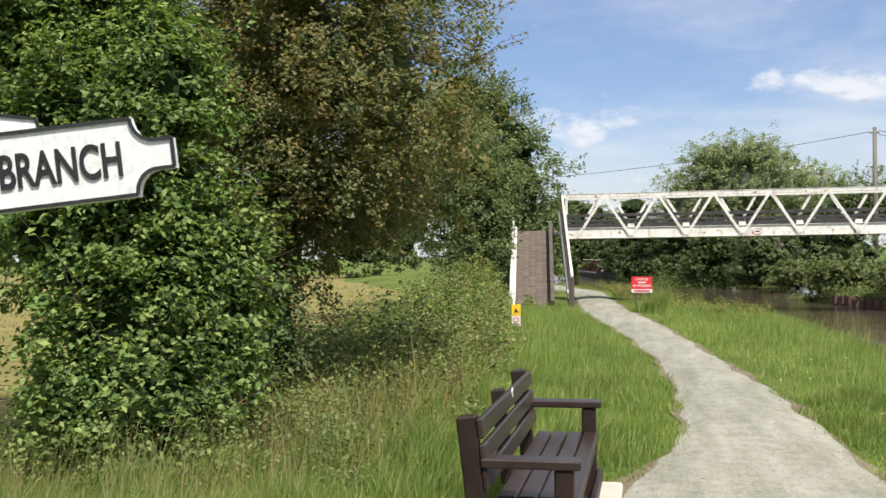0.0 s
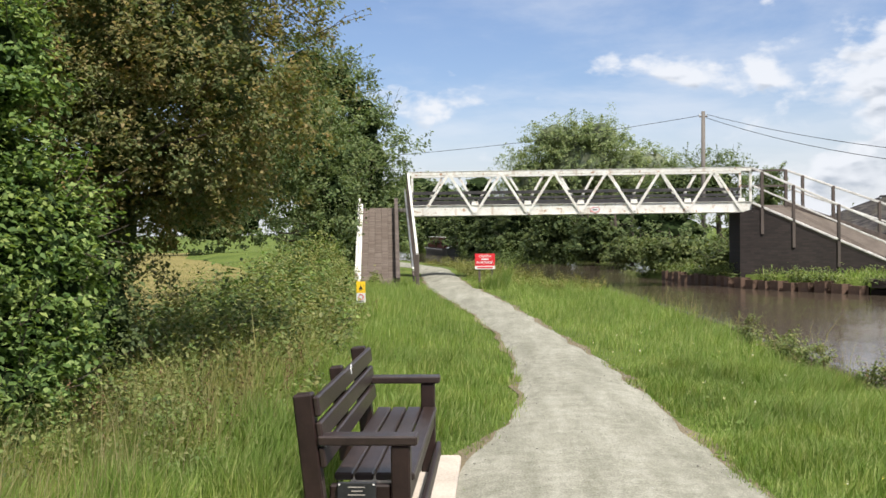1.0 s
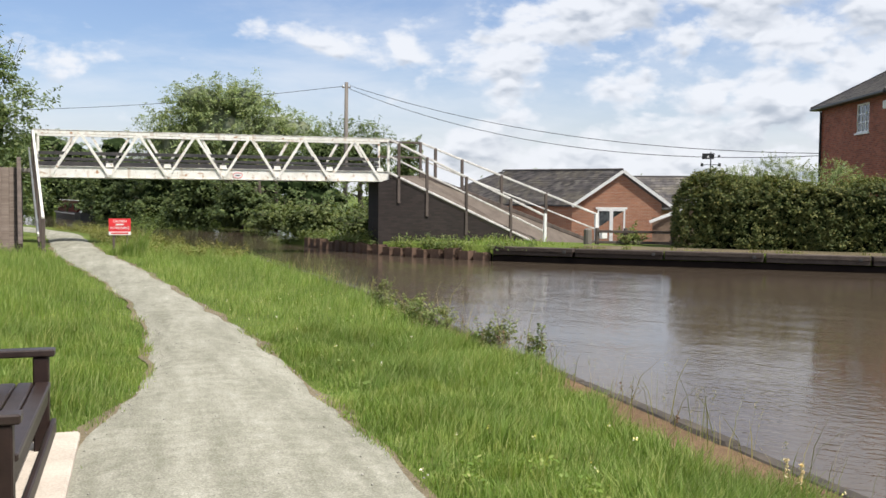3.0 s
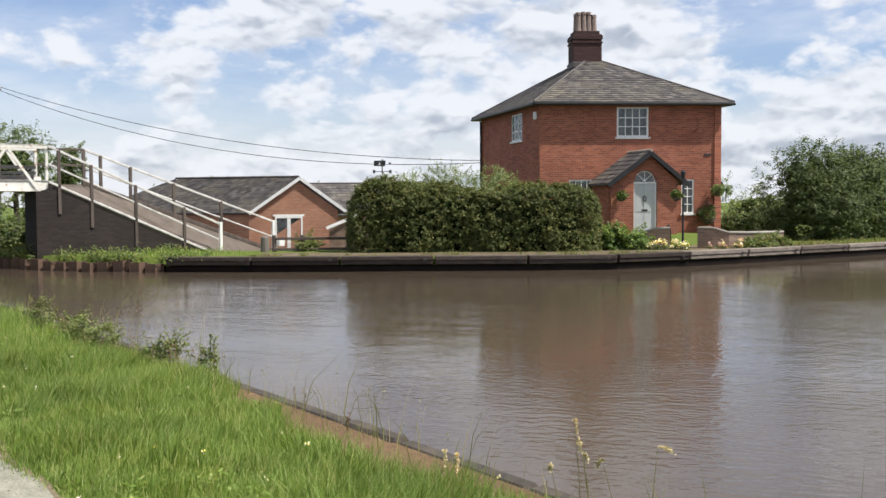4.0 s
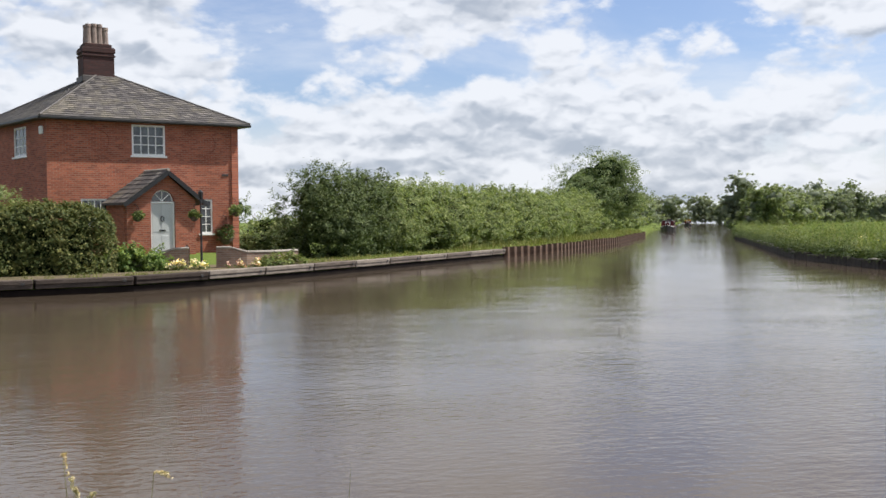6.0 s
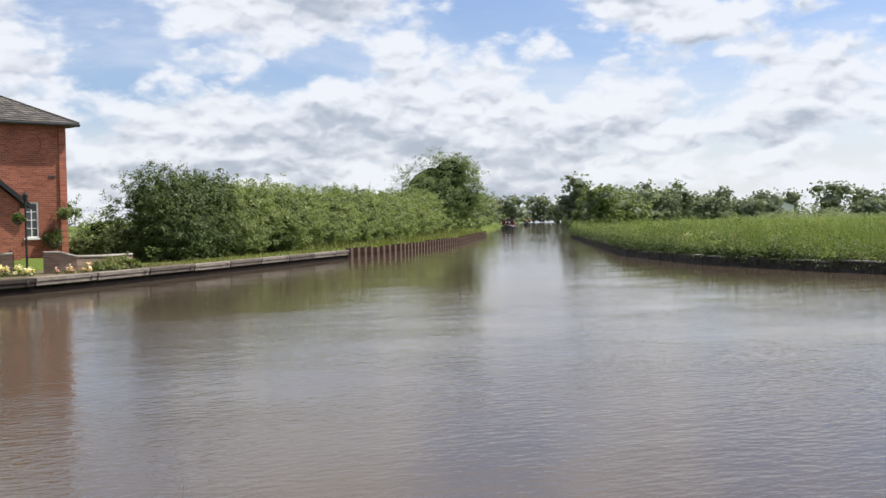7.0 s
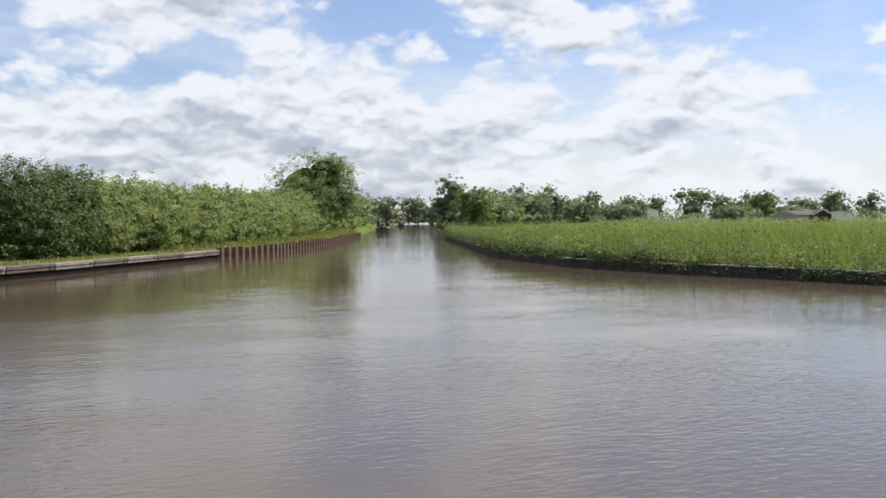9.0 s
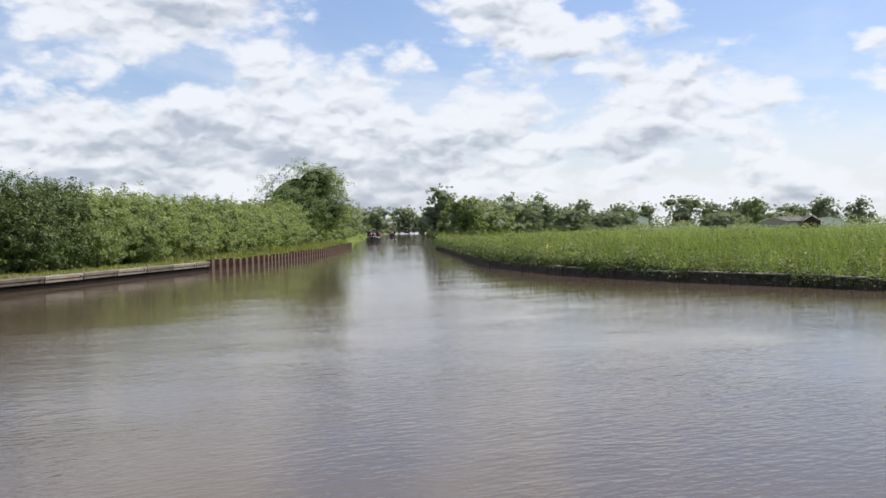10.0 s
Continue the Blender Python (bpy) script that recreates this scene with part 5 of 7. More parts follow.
    part("arch_trim", Shape().tube(fan, 0.022, 5), "white_clean", fl)
    part("step", Shape().box(0.7, 2.0, -0.45, 0.0, 0.2, 0.39, 0.02, pm), "stone", t)
    return pm, m


PORCH, FRONT = build_house()

# ---- annexe behind the ramp ----
def gable_house(name, label, apex, e0, e1, base_z, back, length, wallmat, name_cat="outbuilding", hip=0.0, courses=12):
    """Gable front with eaves points e0, e1 and ridge running back along `back`."""
    t = thing(name, label, name_cat)
    a, l, r = Vector(apex), Vector(e0), Vector(e1)
    d = Vector(back).normalized() * length
    lo = lambda p: Vector((p.x, p.y, base_z))
    u = (r - l).normalized()
    e_d = d
    d = d * (1 - hip)
    s = Shape().prism([lo(l), lo(r), r, a, l], d)
    if hip:
        s.prism([lo(l) + d, lo(r) + d, r + d, l + d], e_d - d)
    part("wall", s, wallmat, t)
    k = 0.35
    up_ = Vector((0, 0, 0.06))
    out_ = -Vector(back).normalized() * 0.3
    for e in (l, r):
        sl = (e - a)
        e2 = e + sl.normalized() * k
        p, q = e2 + out_ + up_, a + out_ + up_
        pe_, qe_ = p + e_d - out_ * (2 if hip else 1), q + d - out_
        rf = part("roof", Shape().prism([p, q, qe_, pe_], (0, 0, -0.08)), "slate_bed", t)
        part("roof_slating", slates(lambda f, p=p, q=q, pe_=pe_, qe_=qe_: (p.lerp(q, f), pe_.lerp(qe_, f)), courses, 0.26), "slate", rf)["kind"] = "stuff"
        part("barge_board", Shape().beam(p + out_ * 0.1 - up_, q + out_ * 0.1 - up_, 0.04, 0.16, 0.0), "white_clean", t, "white barge board")
    if hip:
        k1, k2 = (e + (e - a).normalized() * k + e_d - out_ + up_ for e in (l, r))
        part("roof", Shape().prism([k1, k2, a + d - out_ + up_], (0, 0, -0.08)), "slate_bed", t)
    part("ridge", Shape().tube([a + out_ + up_ * 1.4, a + d - out_ + up_ * 1.4], 0.06, 6), "slate_bed", t)
    return t


K = 52 / 42
def at52(p, k=K):
    return Vector((p[0] * k, p[1] * k, 1.6 + (p[2] - 1.6) * k))


ann = gable_house("outbuilding", "single-storey orange brick outbuilding with a slate roof", at52((19.53, 37.51, 2.73)), at52((17.82, 38.35, 1.39)), at52((21.14, 36.63, 1.38)), -1.05, (-0.62, 0.78, 0), 9.4, "brick_annex", hip=0.29, courses=18)
_d0, _d1 = at52((18.8, 37.88, 1.04)), at52((19.83, 37.35, 1.04))
_u = (_d1 - _d0).normalized()
_m = Matrix(((_u.x, -_u.y, 0, _d0.x), (_u.y, _u.x, 0, _d0.y), (0, 0, 1, 0), (0, 0, 0, 1)))
_L = (_d1 - _d0).length
fd = part("french_door", Shape().box(0, 0.09, -0.06, -0.005, -0.95, 0.9, 0.004, _m).box(_L - 0.09, _L, -0.06, -0.005, -0.95, 0.9, 0.004, _m).box(0, _L, -0.06, -0.005, 0.9, 1.0, 0.004, _m).box(_L / 2 - 0.09, _L / 2 + 0.09, -0.06, -0.005, -0.95, 0.9, 0.004, _m).box(0.09, _L - 0.09, -0.055, -0.008, -0.95, -0.75, 0.004, _m), "white_clean", ann, "white french doors")
for x0, x1 in ((0.09, _L / 2 - 0.09), (_L / 2 + 0.09, _L - 0.09)):
    part("pane", Shape().box(x0, x1, -0.035, -0.02, -0.75, 0.9, 0, _m), "glass", fd)
part("lintel", Shape().box(-0.1, _L + 0.1, -0.05, -0.004, 1.0, 1.10, 0.004, _m), "white_clean", ann)

rear = gable_house("outbuilding", "long slate-roofed outbuilding behind the hedge", (29.0, 55.2, 2.85), (27.6, 52.8, 1.1), (30.4, 57.6, 1.1), -1.3, (0.867, -0.498, 0), 9.0, "brick_annex")

# weatherboarded shed at the hedge end
t = thing("shed", "small brown weatherboarded shed with a white verge", "shed")
_c0, _c1 = Vector((22.9, 40.5, 0)), Vector((24.6, 39.6, 0))
_b = Vector((0.5, 0.85, 0)) * 2.5
for k in range(9):
    z = -0.9 + 0.19 * k
    part("board", Shape().beam(_c0 + Vector((0, 0, z)), _c1 + Vector((0, 0, z)), 0.03, 0.185, 0.004), "clapboard", t)
part("body", Shape().prism([_c0 + Vector((0, 0, -1)), _c1 + Vector((0, 0, -1)), _c1 + Vector((0, 0, 1.3)), _c0 + Vector((0, 0, 0.55))], _b), "clapboard", t)
part("verge", Shape().beam(_c0 + Vector((-0.2, -0.1, 0.50)), _c1 + Vector((0.2, -0.1, 1.42)), 0.05, 0.14, 0.004), "white_clean", t)

# ---- clipped hedge in front of the house ----
def hedge(name, label, a, b, depth, height, leaf, n, size, seed, base=0.0):
    rg = np.random.default_rng(seed)
    t = thing(name, label, "hedge")
    a, b = np.array(a, float), np.array(b, float)
    u = (b - a) / np.linalg.norm(b - a)
    w = np.array([-u[1], u[0]])
    L = np.linalg.norm(b - a)
    per = 26
    k = n // per
    s_ = rg.random(k) * L
    # rounded-box section, walked by length: front, top, back; the ends draw in
    q = rg.random(k) * (2 * height + depth)
    fr, tp = q < height, (q >= height) & (q < height + depth)
    z0 = np.where(fr, q, np.where(tp, height, 2 * height + depth - q))
    d0 = np.where(fr, 0.0, np.where(tp, q - height, depth))
    r = 0.85
    cz, cd = np.minimum(z0, height - r), np.clip(d0, r, depth - r)
    vz, vd = z0 - cz, d0 - cd
    ln = np.maximum(np.hypot(vz, vd), 1e-6)
    z0, d0 = cz + vz / ln * r, cd + vd / ln * r
    e_ = np.clip(1 - np.abs(2 * s_ / L - 1) ** 10, 0.02, 1) ** 0.45
    push = rg.normal(0, 0.05, k) + 0.05 * np.sin(s_ * 1.1 + 0.6) + 0.04 * np.sin(s_ * 2.9 + z0 * 2)
    d0 = depth / 2 + (d0 - depth / 2) * e_ + push * vd / ln
    z0 = z0 * (0.45 + 0.55 * e_) + push * vz / ln + np.where(tp & (rg.random(k) < 0.30), rg.random(k) * 0.15, 0) + np.where(tp, 0.10 * np.sin(s_ * 0.9 + 0.4) - 0.02 * s_ + 0.06 * np.sin(s_ * 2.3), 0)
    xy = a[None] + s_[:, None] * u + d0[:, None] * w
    out = np.repeat(np.column_stack([np.outer(vd / ln, w), vz / ln + 0.2]), per, 0)
    pts = np.repeat(np.column_stack([xy, base + z0]), per, 0) + unit(k * per, rg) * (rg.random(k * per) ** 0.5 * np.repeat(0.13 * rg.uniform(0.5, 1.5, k), per))[:, None]
    pts[:, 2] = np.maximum(pts[:, 2], base + 0.02)
    part("foliage", leaf_mesh("foliage", pts, size, leaf, rg, 0.3, out=out * 0.8), leaf, t)
    # solid block coloured near black as the shade inside the hedge
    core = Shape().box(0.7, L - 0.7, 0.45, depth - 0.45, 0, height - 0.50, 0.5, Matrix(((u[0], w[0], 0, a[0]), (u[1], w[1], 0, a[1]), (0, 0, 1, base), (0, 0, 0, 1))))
    part("inner_foliage", core, "core_shade", t)
    return t


hedge("clipped_hedge", "thick dark green clipped hedge beside the canal", (16.3, 27.7), (23.12, 22.82), 1.86, 2.22, "leaf_hedge", 105000, 0.046, 5, 0.0)
tree("garden_shrub", "feathery light green shrub behind the hedge", "bush", (21.8, 29.2, -0.1), (21.8, 29.2, 1.5), 0.06, [(20.2, 29.6, 1.7, 1.1, 0.8, 1.05), (21.4, 29.0, 1.85, 1.2, 0.8, 1.2), (22.6, 27.9, 1.7, 1.2, 0.8, 1.15)], "leaf_pale", 26000, 0.034, 33, 0.16, 26, sprigs=170, reach=0.32)
tree("garden_shrub", "low fresh green shrub at the hedge end", "bush", (24.1, 23.2, -0.05), (24.1, 23.2, 0.5), 0.03, [(24.0, 23.4, 0.35, 0.6, 0.5, 0.5), (24.7, 23.0, 0.2, 0.5, 0.4, 0.4)], "leaf_ivy", 6000, 0.06, 34, 0.15, 25, sprigs=40, reach=0.25)

# ---- trees and bushes ----
def lumps(x, y, h, rx, seed, k=6, low=0.5):
    """Uneven crown: a broad middle and smaller heads about it."""
    rg_ = random.Random(seed)
    out = [(x, y, h * low, rx * 0.72, rx * 0.66, h * low * 0.92)]
    for _ in range(k):
        a, f = rg_.uniform(0, 2 * math.pi), rg_.uniform(0.32, 0.62)
        r = rx * rg_.uniform(0.34, 0.52)
        z = h * rg_.uniform(0.28, 0.80)
        rz = min(r * rg_.uniform(0.75, 1.1), h - z)
        out.append((x + math.cos(a) * rx * f, y + math.sin(a) * rx * f, z, r, r, max(rz, h * 0.12)))
    out.append((x + rg_.uniform(-0.2, 0.2) * rx, y, h * 0.80, rx * 0.44, rx * 0.44, h * 0.20))
    out.append((x, y, h * 0.20, rx * 0.92, rx * 0.85, h * 0.24))
    return out


tree("hawthorn_tree", "large hawthorn with brown-tinged leaves overhanging the towpath", "tree", (-4.4, 10.6, -0.1), (-4.2, 10.6, 4.6), 0.20,
     [(-4.3, 10.6, 3.7, 2.4, 2.2, 2.5), (-2.95, 10.3, 3.5, 1.25, 1.5, 1.7), (-5.6, 9.8, 4.8, 1.9, 2.0, 2.2), (-3.6, 9.9, 2.5, 1.2, 1.0, 0.75), (-2.9, 10.4, 4.9, 1.1, 1.2, 0.9), (-5.6, 10.4, 2.2, 1.4, 1.2, 1.4), (-3.3, 10.9, 2.2, 0.6, 0.6, 0.5), (-4.8, 10.6, 1.6, 0.6, 0.8, 0.9), (-3.85, 10.1, 1.7, 0.40, 0.5, 0.75)], "leaf_haw", 230000, 0.034, 21, 0.19, 60, hollow=0.48, sprigs=260, reach=0.5, hanging=440, core=0.42, heart="leaf_dark", face=(0.3, -0.95), rear=0.35, tri=True)
# dark leaves and core also stand in for the deep shadow here
tree("bramble_bush", "dark brambles filling the shadowed gap under the hawthorn", "bush", (-3.8, 9.2, -0.1), (-3.8, 9.2, 1.2), 0.05,
     [(-3.85, 9.3, 0.8, 0.5, 0.7, 1.05), (-4.5, 9.0, 1.2, 0.7, 0.8, 1.3), (-3.85, 8.2, 0.5, 0.5, 0.5, 0.6)], "leaf_dark", 20000, 0.036, 20, 0.16, 30, sprigs=50, reach=0.35, core=0.7, face=(0.3, -0.95))
tree("leafy_bush", "bright green bushy shrub growing under the hawthorn", "bush", (-4.0, 7.4, -0.1), (-4.0, 7.4, 2.6), 0.08,
     [(-3.95, 7.4, 0.9, 0.85, 0.9, 1.1), (-4.4, 7.4, 2.2, 0.95, 0.9, 1.15), (-3.55, 7.5, 1.4, 0.50, 0.7, 0.85), (-5.0, 7.9, 3.7, 0.9, 1.0, 1.0), (-3.60, 6.9, 0.42, 0.55, 0.5, 0.55), (-4.15, 6.9, 0.5, 0.5, 0.5, 0.6), (-4.0, 7.6, 3.0, 0.6, 0.6, 0.7)], "leaf_ivy", 92000, 0.036, 22, 0.15, 40, hollow=0.68, sprigs=170, reach=0.40, hanging=130, core=0.74, face=(0.4, -0.92), rear=0.2)
tree("hedgerow_tree", "dense green tree behind the bridge ramp", "tree", (-6.0, 38, -0.3), (-6.0, 38, 5.2), 0.18,
     [(-5.6, 38.0, 4.1, 2.6, 2.5, 2.7), (-7.6, 37, 4.6, 2.6, 2.5, 3.0), (-4.6, 38.5, 2.2, 1.6, 2.0, 2.0), (-5.9, 37, 7.0, 1.3, 1.5, 1.5), (-7.0, 36.5, 7.4, 1.5, 1.5, 1.6), (-5.0, 37.5, 5.8, 1.1, 1.4, 1.4)], "leaf_tree", 52000, 0.078, 23, 0.36, 44, hollow=0.66, core=0.58, sprigs=110, reach=0.8, face=(0.1, -1.0))
tree("hedgerow_tree", "green tree leaning over the towpath ramp", "tree", (-5.9, 31, -0.2), (-5.6, 31, 3.6), 0.14,
     [(-5.4, 31, 3.6, 1.5, 1.8, 1.7), (-7.2, 29, 4.4, 1.9, 2.2, 2.3), (-4.9, 30, 2.6, 0.9, 1.2, 1.1), (-6.3, 31, 5.3, 1.5, 1.5, 1.2), (-5.2, 30, 1.6, 0.8, 1.2, 1.1)], "leaf_tree", 52000, 0.058, 25, 0.28, 42, sprigs=120, reach=0.6, core=0.5, face=(0.1, -1.0), rear=0.3)
tree("far_hedge_tree", "trees along the far side of the field", "tree", (-40, 80, -0.3), (-40, 80, 4), 0.3,
     [(-40, 80, 3.5, 9, 4, 4.0), (-25, 86, 3.0, 8, 4, 3.4), (-55, 70, 3.4, 9, 4, 4.2), (-14, 92, 3.2, 7, 4, 3.8)], "leaf_tree", 26000, 0.20, 26, 0.7, 34, sprigs=60, reach=1.2, face=(0.3, -0.95), core=0.6)
tree("field_tree", "slender pale tree in the field hedge", "tree", (-13.5, 14, -0.3), (-13.5, 14, 2.6), 0.06,
     [(-13.6, 14.2, 2.0, 1.6, 1.6, 1.2), (-15, 15, 1.2, 2.0, 1.8, 1.1)], "leaf_tree", 12000, 0.055, 27, 0.25, 30, sprigs=60, reach=0.6)
tree("canal_tree", "broad pale green tree beyond the footbridge", "tree", (6.5, 68, -0.3), (6.5, 68, 6.5), 0.35,
     [(5.4, 68, 5.7, 4.2, 5, 3.4), (8.8, 68, 5.2, 3.2, 4, 2.6), (2.6, 68, 4.5, 2.6, 4, 2.6), (4.2, 66.5, 7.6, 2.2, 2.4, 1.5), (6.8, 66.5, 7.7, 2.2, 2.4, 1.4), (10.6, 67, 5.6, 1.8, 2, 1.5)], "leaf_pale", 72000, 0.085, 24, 0.40, 34, hollow=0.76, core=0.66, sprigs=36, reach=0.5, heart="leaf_haze", face=(0, -1.0), rear=0.05)
tree("canal_tree", "smaller green tree beside the canal cottage land", "tree", (14.0, 62, -0.3), (14, 62, 4.5), 0.2,
     [(13.6, 62, 4.4, 2.3, 2.3, 1.9), (11.5, 62, 4.0, 2.4, 2.2, 1.6)], "leaf_tree", 24000, 0.09, 28, 0.42, 34, sprigs=50, reach=0.8, core=0.5, face=(0, -1.0))
tree("garden_tree", "slim dark green tree behind the ramp rails", "tree", (11.6, 42, -0.3), (11.6, 42, 3.2), 0.08,
     [(11.6, 42, 3.2, 0.6, 0.6, 0.8), (11.3, 42, 2.2, 0.8, 0.7, 0.8)], "leaf_tree", 6000, 0.07, 29, 0.25, 30, sprigs=30, reach=0.4)
k = 0
# leaf_dark bushes at the bend put the shade under its trees into colour
for x, y, rx, h, leaf in ((12.5, 46, 2.6, 2.7, "leaf_bush"), (9.3, 52, 3.2, 3.0, "leaf_tree"), (6.0, 61, 3.4, 3.4, "leaf_dark"), (0.5, 76, 4.5, 3.6, "leaf_dark"), (9.9, 39.5, 1.6, 1.0, "leaf_bush"), (8.0, 44, 1.5, 0.9, "leaf_bush"), (7.2, 40.2, 1.1, 1.0, "leaf_bush"), (8.7, 36.6, 0.9, 0.9, "leaf_bush"), (-14, 98, 9, 5, "leaf_dark"), (6.8, 49.5, 1.6, 1.0, "leaf_bush"), (3.4, 66, 3.0, 2.6, "leaf_bush"), (-7.2, 43, 2.0, 2.6, "leaf_tree"), (40.5, 33.5, 1.8, 1.5, "leaf_pale"), (38.0, 31.0, 1.2, 1.2, "leaf_bush"), (36.6, 29.4, 1.5, 1.3, "leaf_pale"), (35.2, 27.4, 1.0, 0.9, "leaf_bush"), (40.0, 29.6, 2.0, 1.9, "leaf_thicket"), (38.4, 27.6, 1.3, 1.4, "leaf_bush"), (52, 43, 3.0, 3.4, "leaf_tree"), (-2, 102, 5, 7.6, "leaf_tree"), (4, 97, 5, 7.2, "leaf_tree"), (-8, 108, 6, 8.4, "leaf_tree"), (-5, 96, 4, 6.6, "leaf_tree"), (9, 84, 4, 4.5, "leaf_dark"), (3.4, 58, 1.7, 2.6, "leaf_dark"), (5.6, 54.5, 1.8, 2.4, "leaf_dark"), (1.4, 66, 2.2, 3.2, "leaf_dark"), (-1.6, 78, 2.6, 3.6, "leaf_dark"), (-4.0, 90, 3.0, 4.0, "leaf_dark"), (-0.6, 70, 2.2, 2.4, "leaf_dark"), (2.6, 74, 2.6, 3.2, "leaf_dark"), (-3.0, 83, 2.6, 3.2, "leaf_dark"), (0.4, 85, 3.0, 4.0, "leaf_dark")):
    k += 1
    tree("bank_bush", "green bush on the grassy bank", "bush", (x, y, -0.3), (x, y, h * 0.5), 0.1, lumps(x, y, h, rx, 500 + k, 4, 0.45), leaf, 12000, 0.075 + 0.0008 * y, 40 + k, 0.30, 32, hollow=0.74, core=0.66, sprigs=26, reach=0.4, face=(-0.2, -0.98), rear=0.05, tri=True)
# trunks standing in the shade under the far-bank trees
for i, (x, y) in enumerate(((5.3, 58), (6.6, 57), (4.2, 62), (7.6, 55.5))):
    t = thing("shaded_trunk", "bare dark tree trunk on the far bank", "tree")
    part("trunk", limbs((x, y, -0.2), (x + 0.2, y, 3.6), 0.13, 4, np.random.default_rng(200 + i), 1.2, 1.0), "bark", t, smooth=True)
# thicket along the branch canal
for i, (x, y, rx, h) in enumerate(((38.2, 24.9, 3.4, 4.2), (43.3, 25.2, 3.4, 3.7), (48.5, 25.4, 3.8, 3.8), (54.5, 25.8, 4.0, 3.7), (61, 26.6, 4.4, 3.8), (68, 27.4, 4.8, 3.7), (76, 28.8, 5, 3.9), (85, 30.4, 5, 4.4))):
    tree("thicket_bush", "dark rounded bush at the end of the garden" if i == 0 else "bushy yellow-green thicket on the branch canal bank", "bush", (x, y, -0.1), (x, y, h * 0.6), 0.1,
         [(x, y, h * 0.40, rx, rx * 0.75, h * 0.56), (x + rx * 0.5, y - 0.6, h * 0.45, rx * 0.5, rx * 0.5, h * 0.42), (x - rx * 0.4, y - 1.2, h * 0.3, rx * 0.5, rx * 0.5, h * 0.3)] + [(x + rx * (-0.8 + 0.4 * j), y - 0.8 + 0.5 * math.sin(3 * j + i), h * (0.62 + 0.09 * math.sin(2.3 * j + 1.7 * i)), rx * 0.24, rx * 0.26, h * 0.30) for j in range(5)],
         "leaf_dark" if i == 0 else "leaf_thicket", 80000 if i == 0 else 72000 if i < 3 else 50000, 0.068 + 0.006 * i, 60 + i, 0.26, 28, hollow=0.72, core=0.50, group="thicket along the branch canal", sprigs=110, reach=0.34 + 0.02 * i, face=(-0.35, -0.93), rear=0.05, heart="leaf_dark", tri=True)
tree("bank_tree", "rounded tree rising above the thicket", "tree", (97, 31, -0.1), (97, 31, 6), 0.3, [(97, 31, 5.0, 4.4, 5, 3.4), (92.5, 31, 3.6, 3.6, 4, 2.6), (95.5, 29, 6.6, 2.4, 2.4, 1.7), (99.2, 29.5, 6.2, 2.2, 2.4, 1.7), (97.5, 28.5, 3.6, 2.6, 2.2, 1.8)], "leaf_tree", 62000, 0.105, 70, 0.40, 28, hollow=0.70, core=0.56, sprigs=36, reach=0.6, face=(-0.6, -0.8), rear=0.05, tri=True)
for i, (x, y, rx, h) in enumerate(((110, 36, 7, 4.8), (126, 40, 8, 4.6), (146, 45.5, 9, 5.2), (175, 51, 12, 6.2), (215, 60, 11, 7.5), (236, 67, 11, 8), (260, 73, 11, 9), (288, 81, 12, 9.5), (320, 92, 13, 10.5), (352, 98, 13, 11.5), (388, 93, 12, 11), (402, 83, 12, 11), (405, 74, 11, 10), (185, 31.0, 7, 10.0), (160, 24.0, 7, 6.6), (172, 22, 9, 5.6), (215, 25, 12, 8.4), (245, 22, 10, 8.0), (258, 18, 8, 9.0), (289, 34, 6, 10.0), (275, 10, 10, 6.4))):
    # trees beyond 180 m take the leaves paled for haze
    leaf = "leaf_thicket" if x < 180 else "leaf_haze"
    tree("far_tree", "distant tree along the branch canal", "tree", (x, y, -0.1), (x, y, h * 0.5), 0.3, lumps(x, y, h, rx * 0.8, 700 + i, 7, 0.48), leaf, 19000, 0.12 + 0.0007 * x, 80 + i, 0.22 + 0.02 * rx, 30, hollow=0.55, core=0.44, heart="leaf_haze", group="distant trees", face=(-0.97, -0.2), rear=0.03, tri=True)
for i, (x, y, rx, h) in enumerate(((321, 31, 5.4, 13.2), (347, 24, 4.4, 14.8), (339, 14, 3.6, 8.8), (346, 7, 4.2, 11.2), (328, -4, 6.2, 9.2), (407, -17, 5.0, 10.8), (342, -26, 7.2, 12.2), (365, -39, 5.0, 10.5), (362, -46, 5.0, 11.4), (342, -50, 6.2, 11.4), (382, -68, 6.6, 9.2), (363, -77, 6.0, 12.0), (370, -90, 5.0, 10.8), (312, 22, 6.0, 7.2), (306, 1, 6.0, 6.4), (330, -36, 6.0, 6.2), (350, -60, 5.0, 5.6))):
    tree("far_tree", "distant pale feathery field tree" if i in (1, 9) else "distant dark field tree", "tree", (x, y, -0.1), (x, y, h * 0.5), 0.3, lumps(x, y, h, rx * 1.4, 800 + i, 7, 0.45), "leaf_pale" if i in (1, 9) else "leaf_haze", 9000 if i == 1 else 19000, 0.30, 100 + i, 0.42, 30, hollow=0.50, core=0.30 if i == 1 else 0.44, heart="leaf_haze", group="distant trees", face=(-1.0, 0.1), rear=0.03, tri=True)
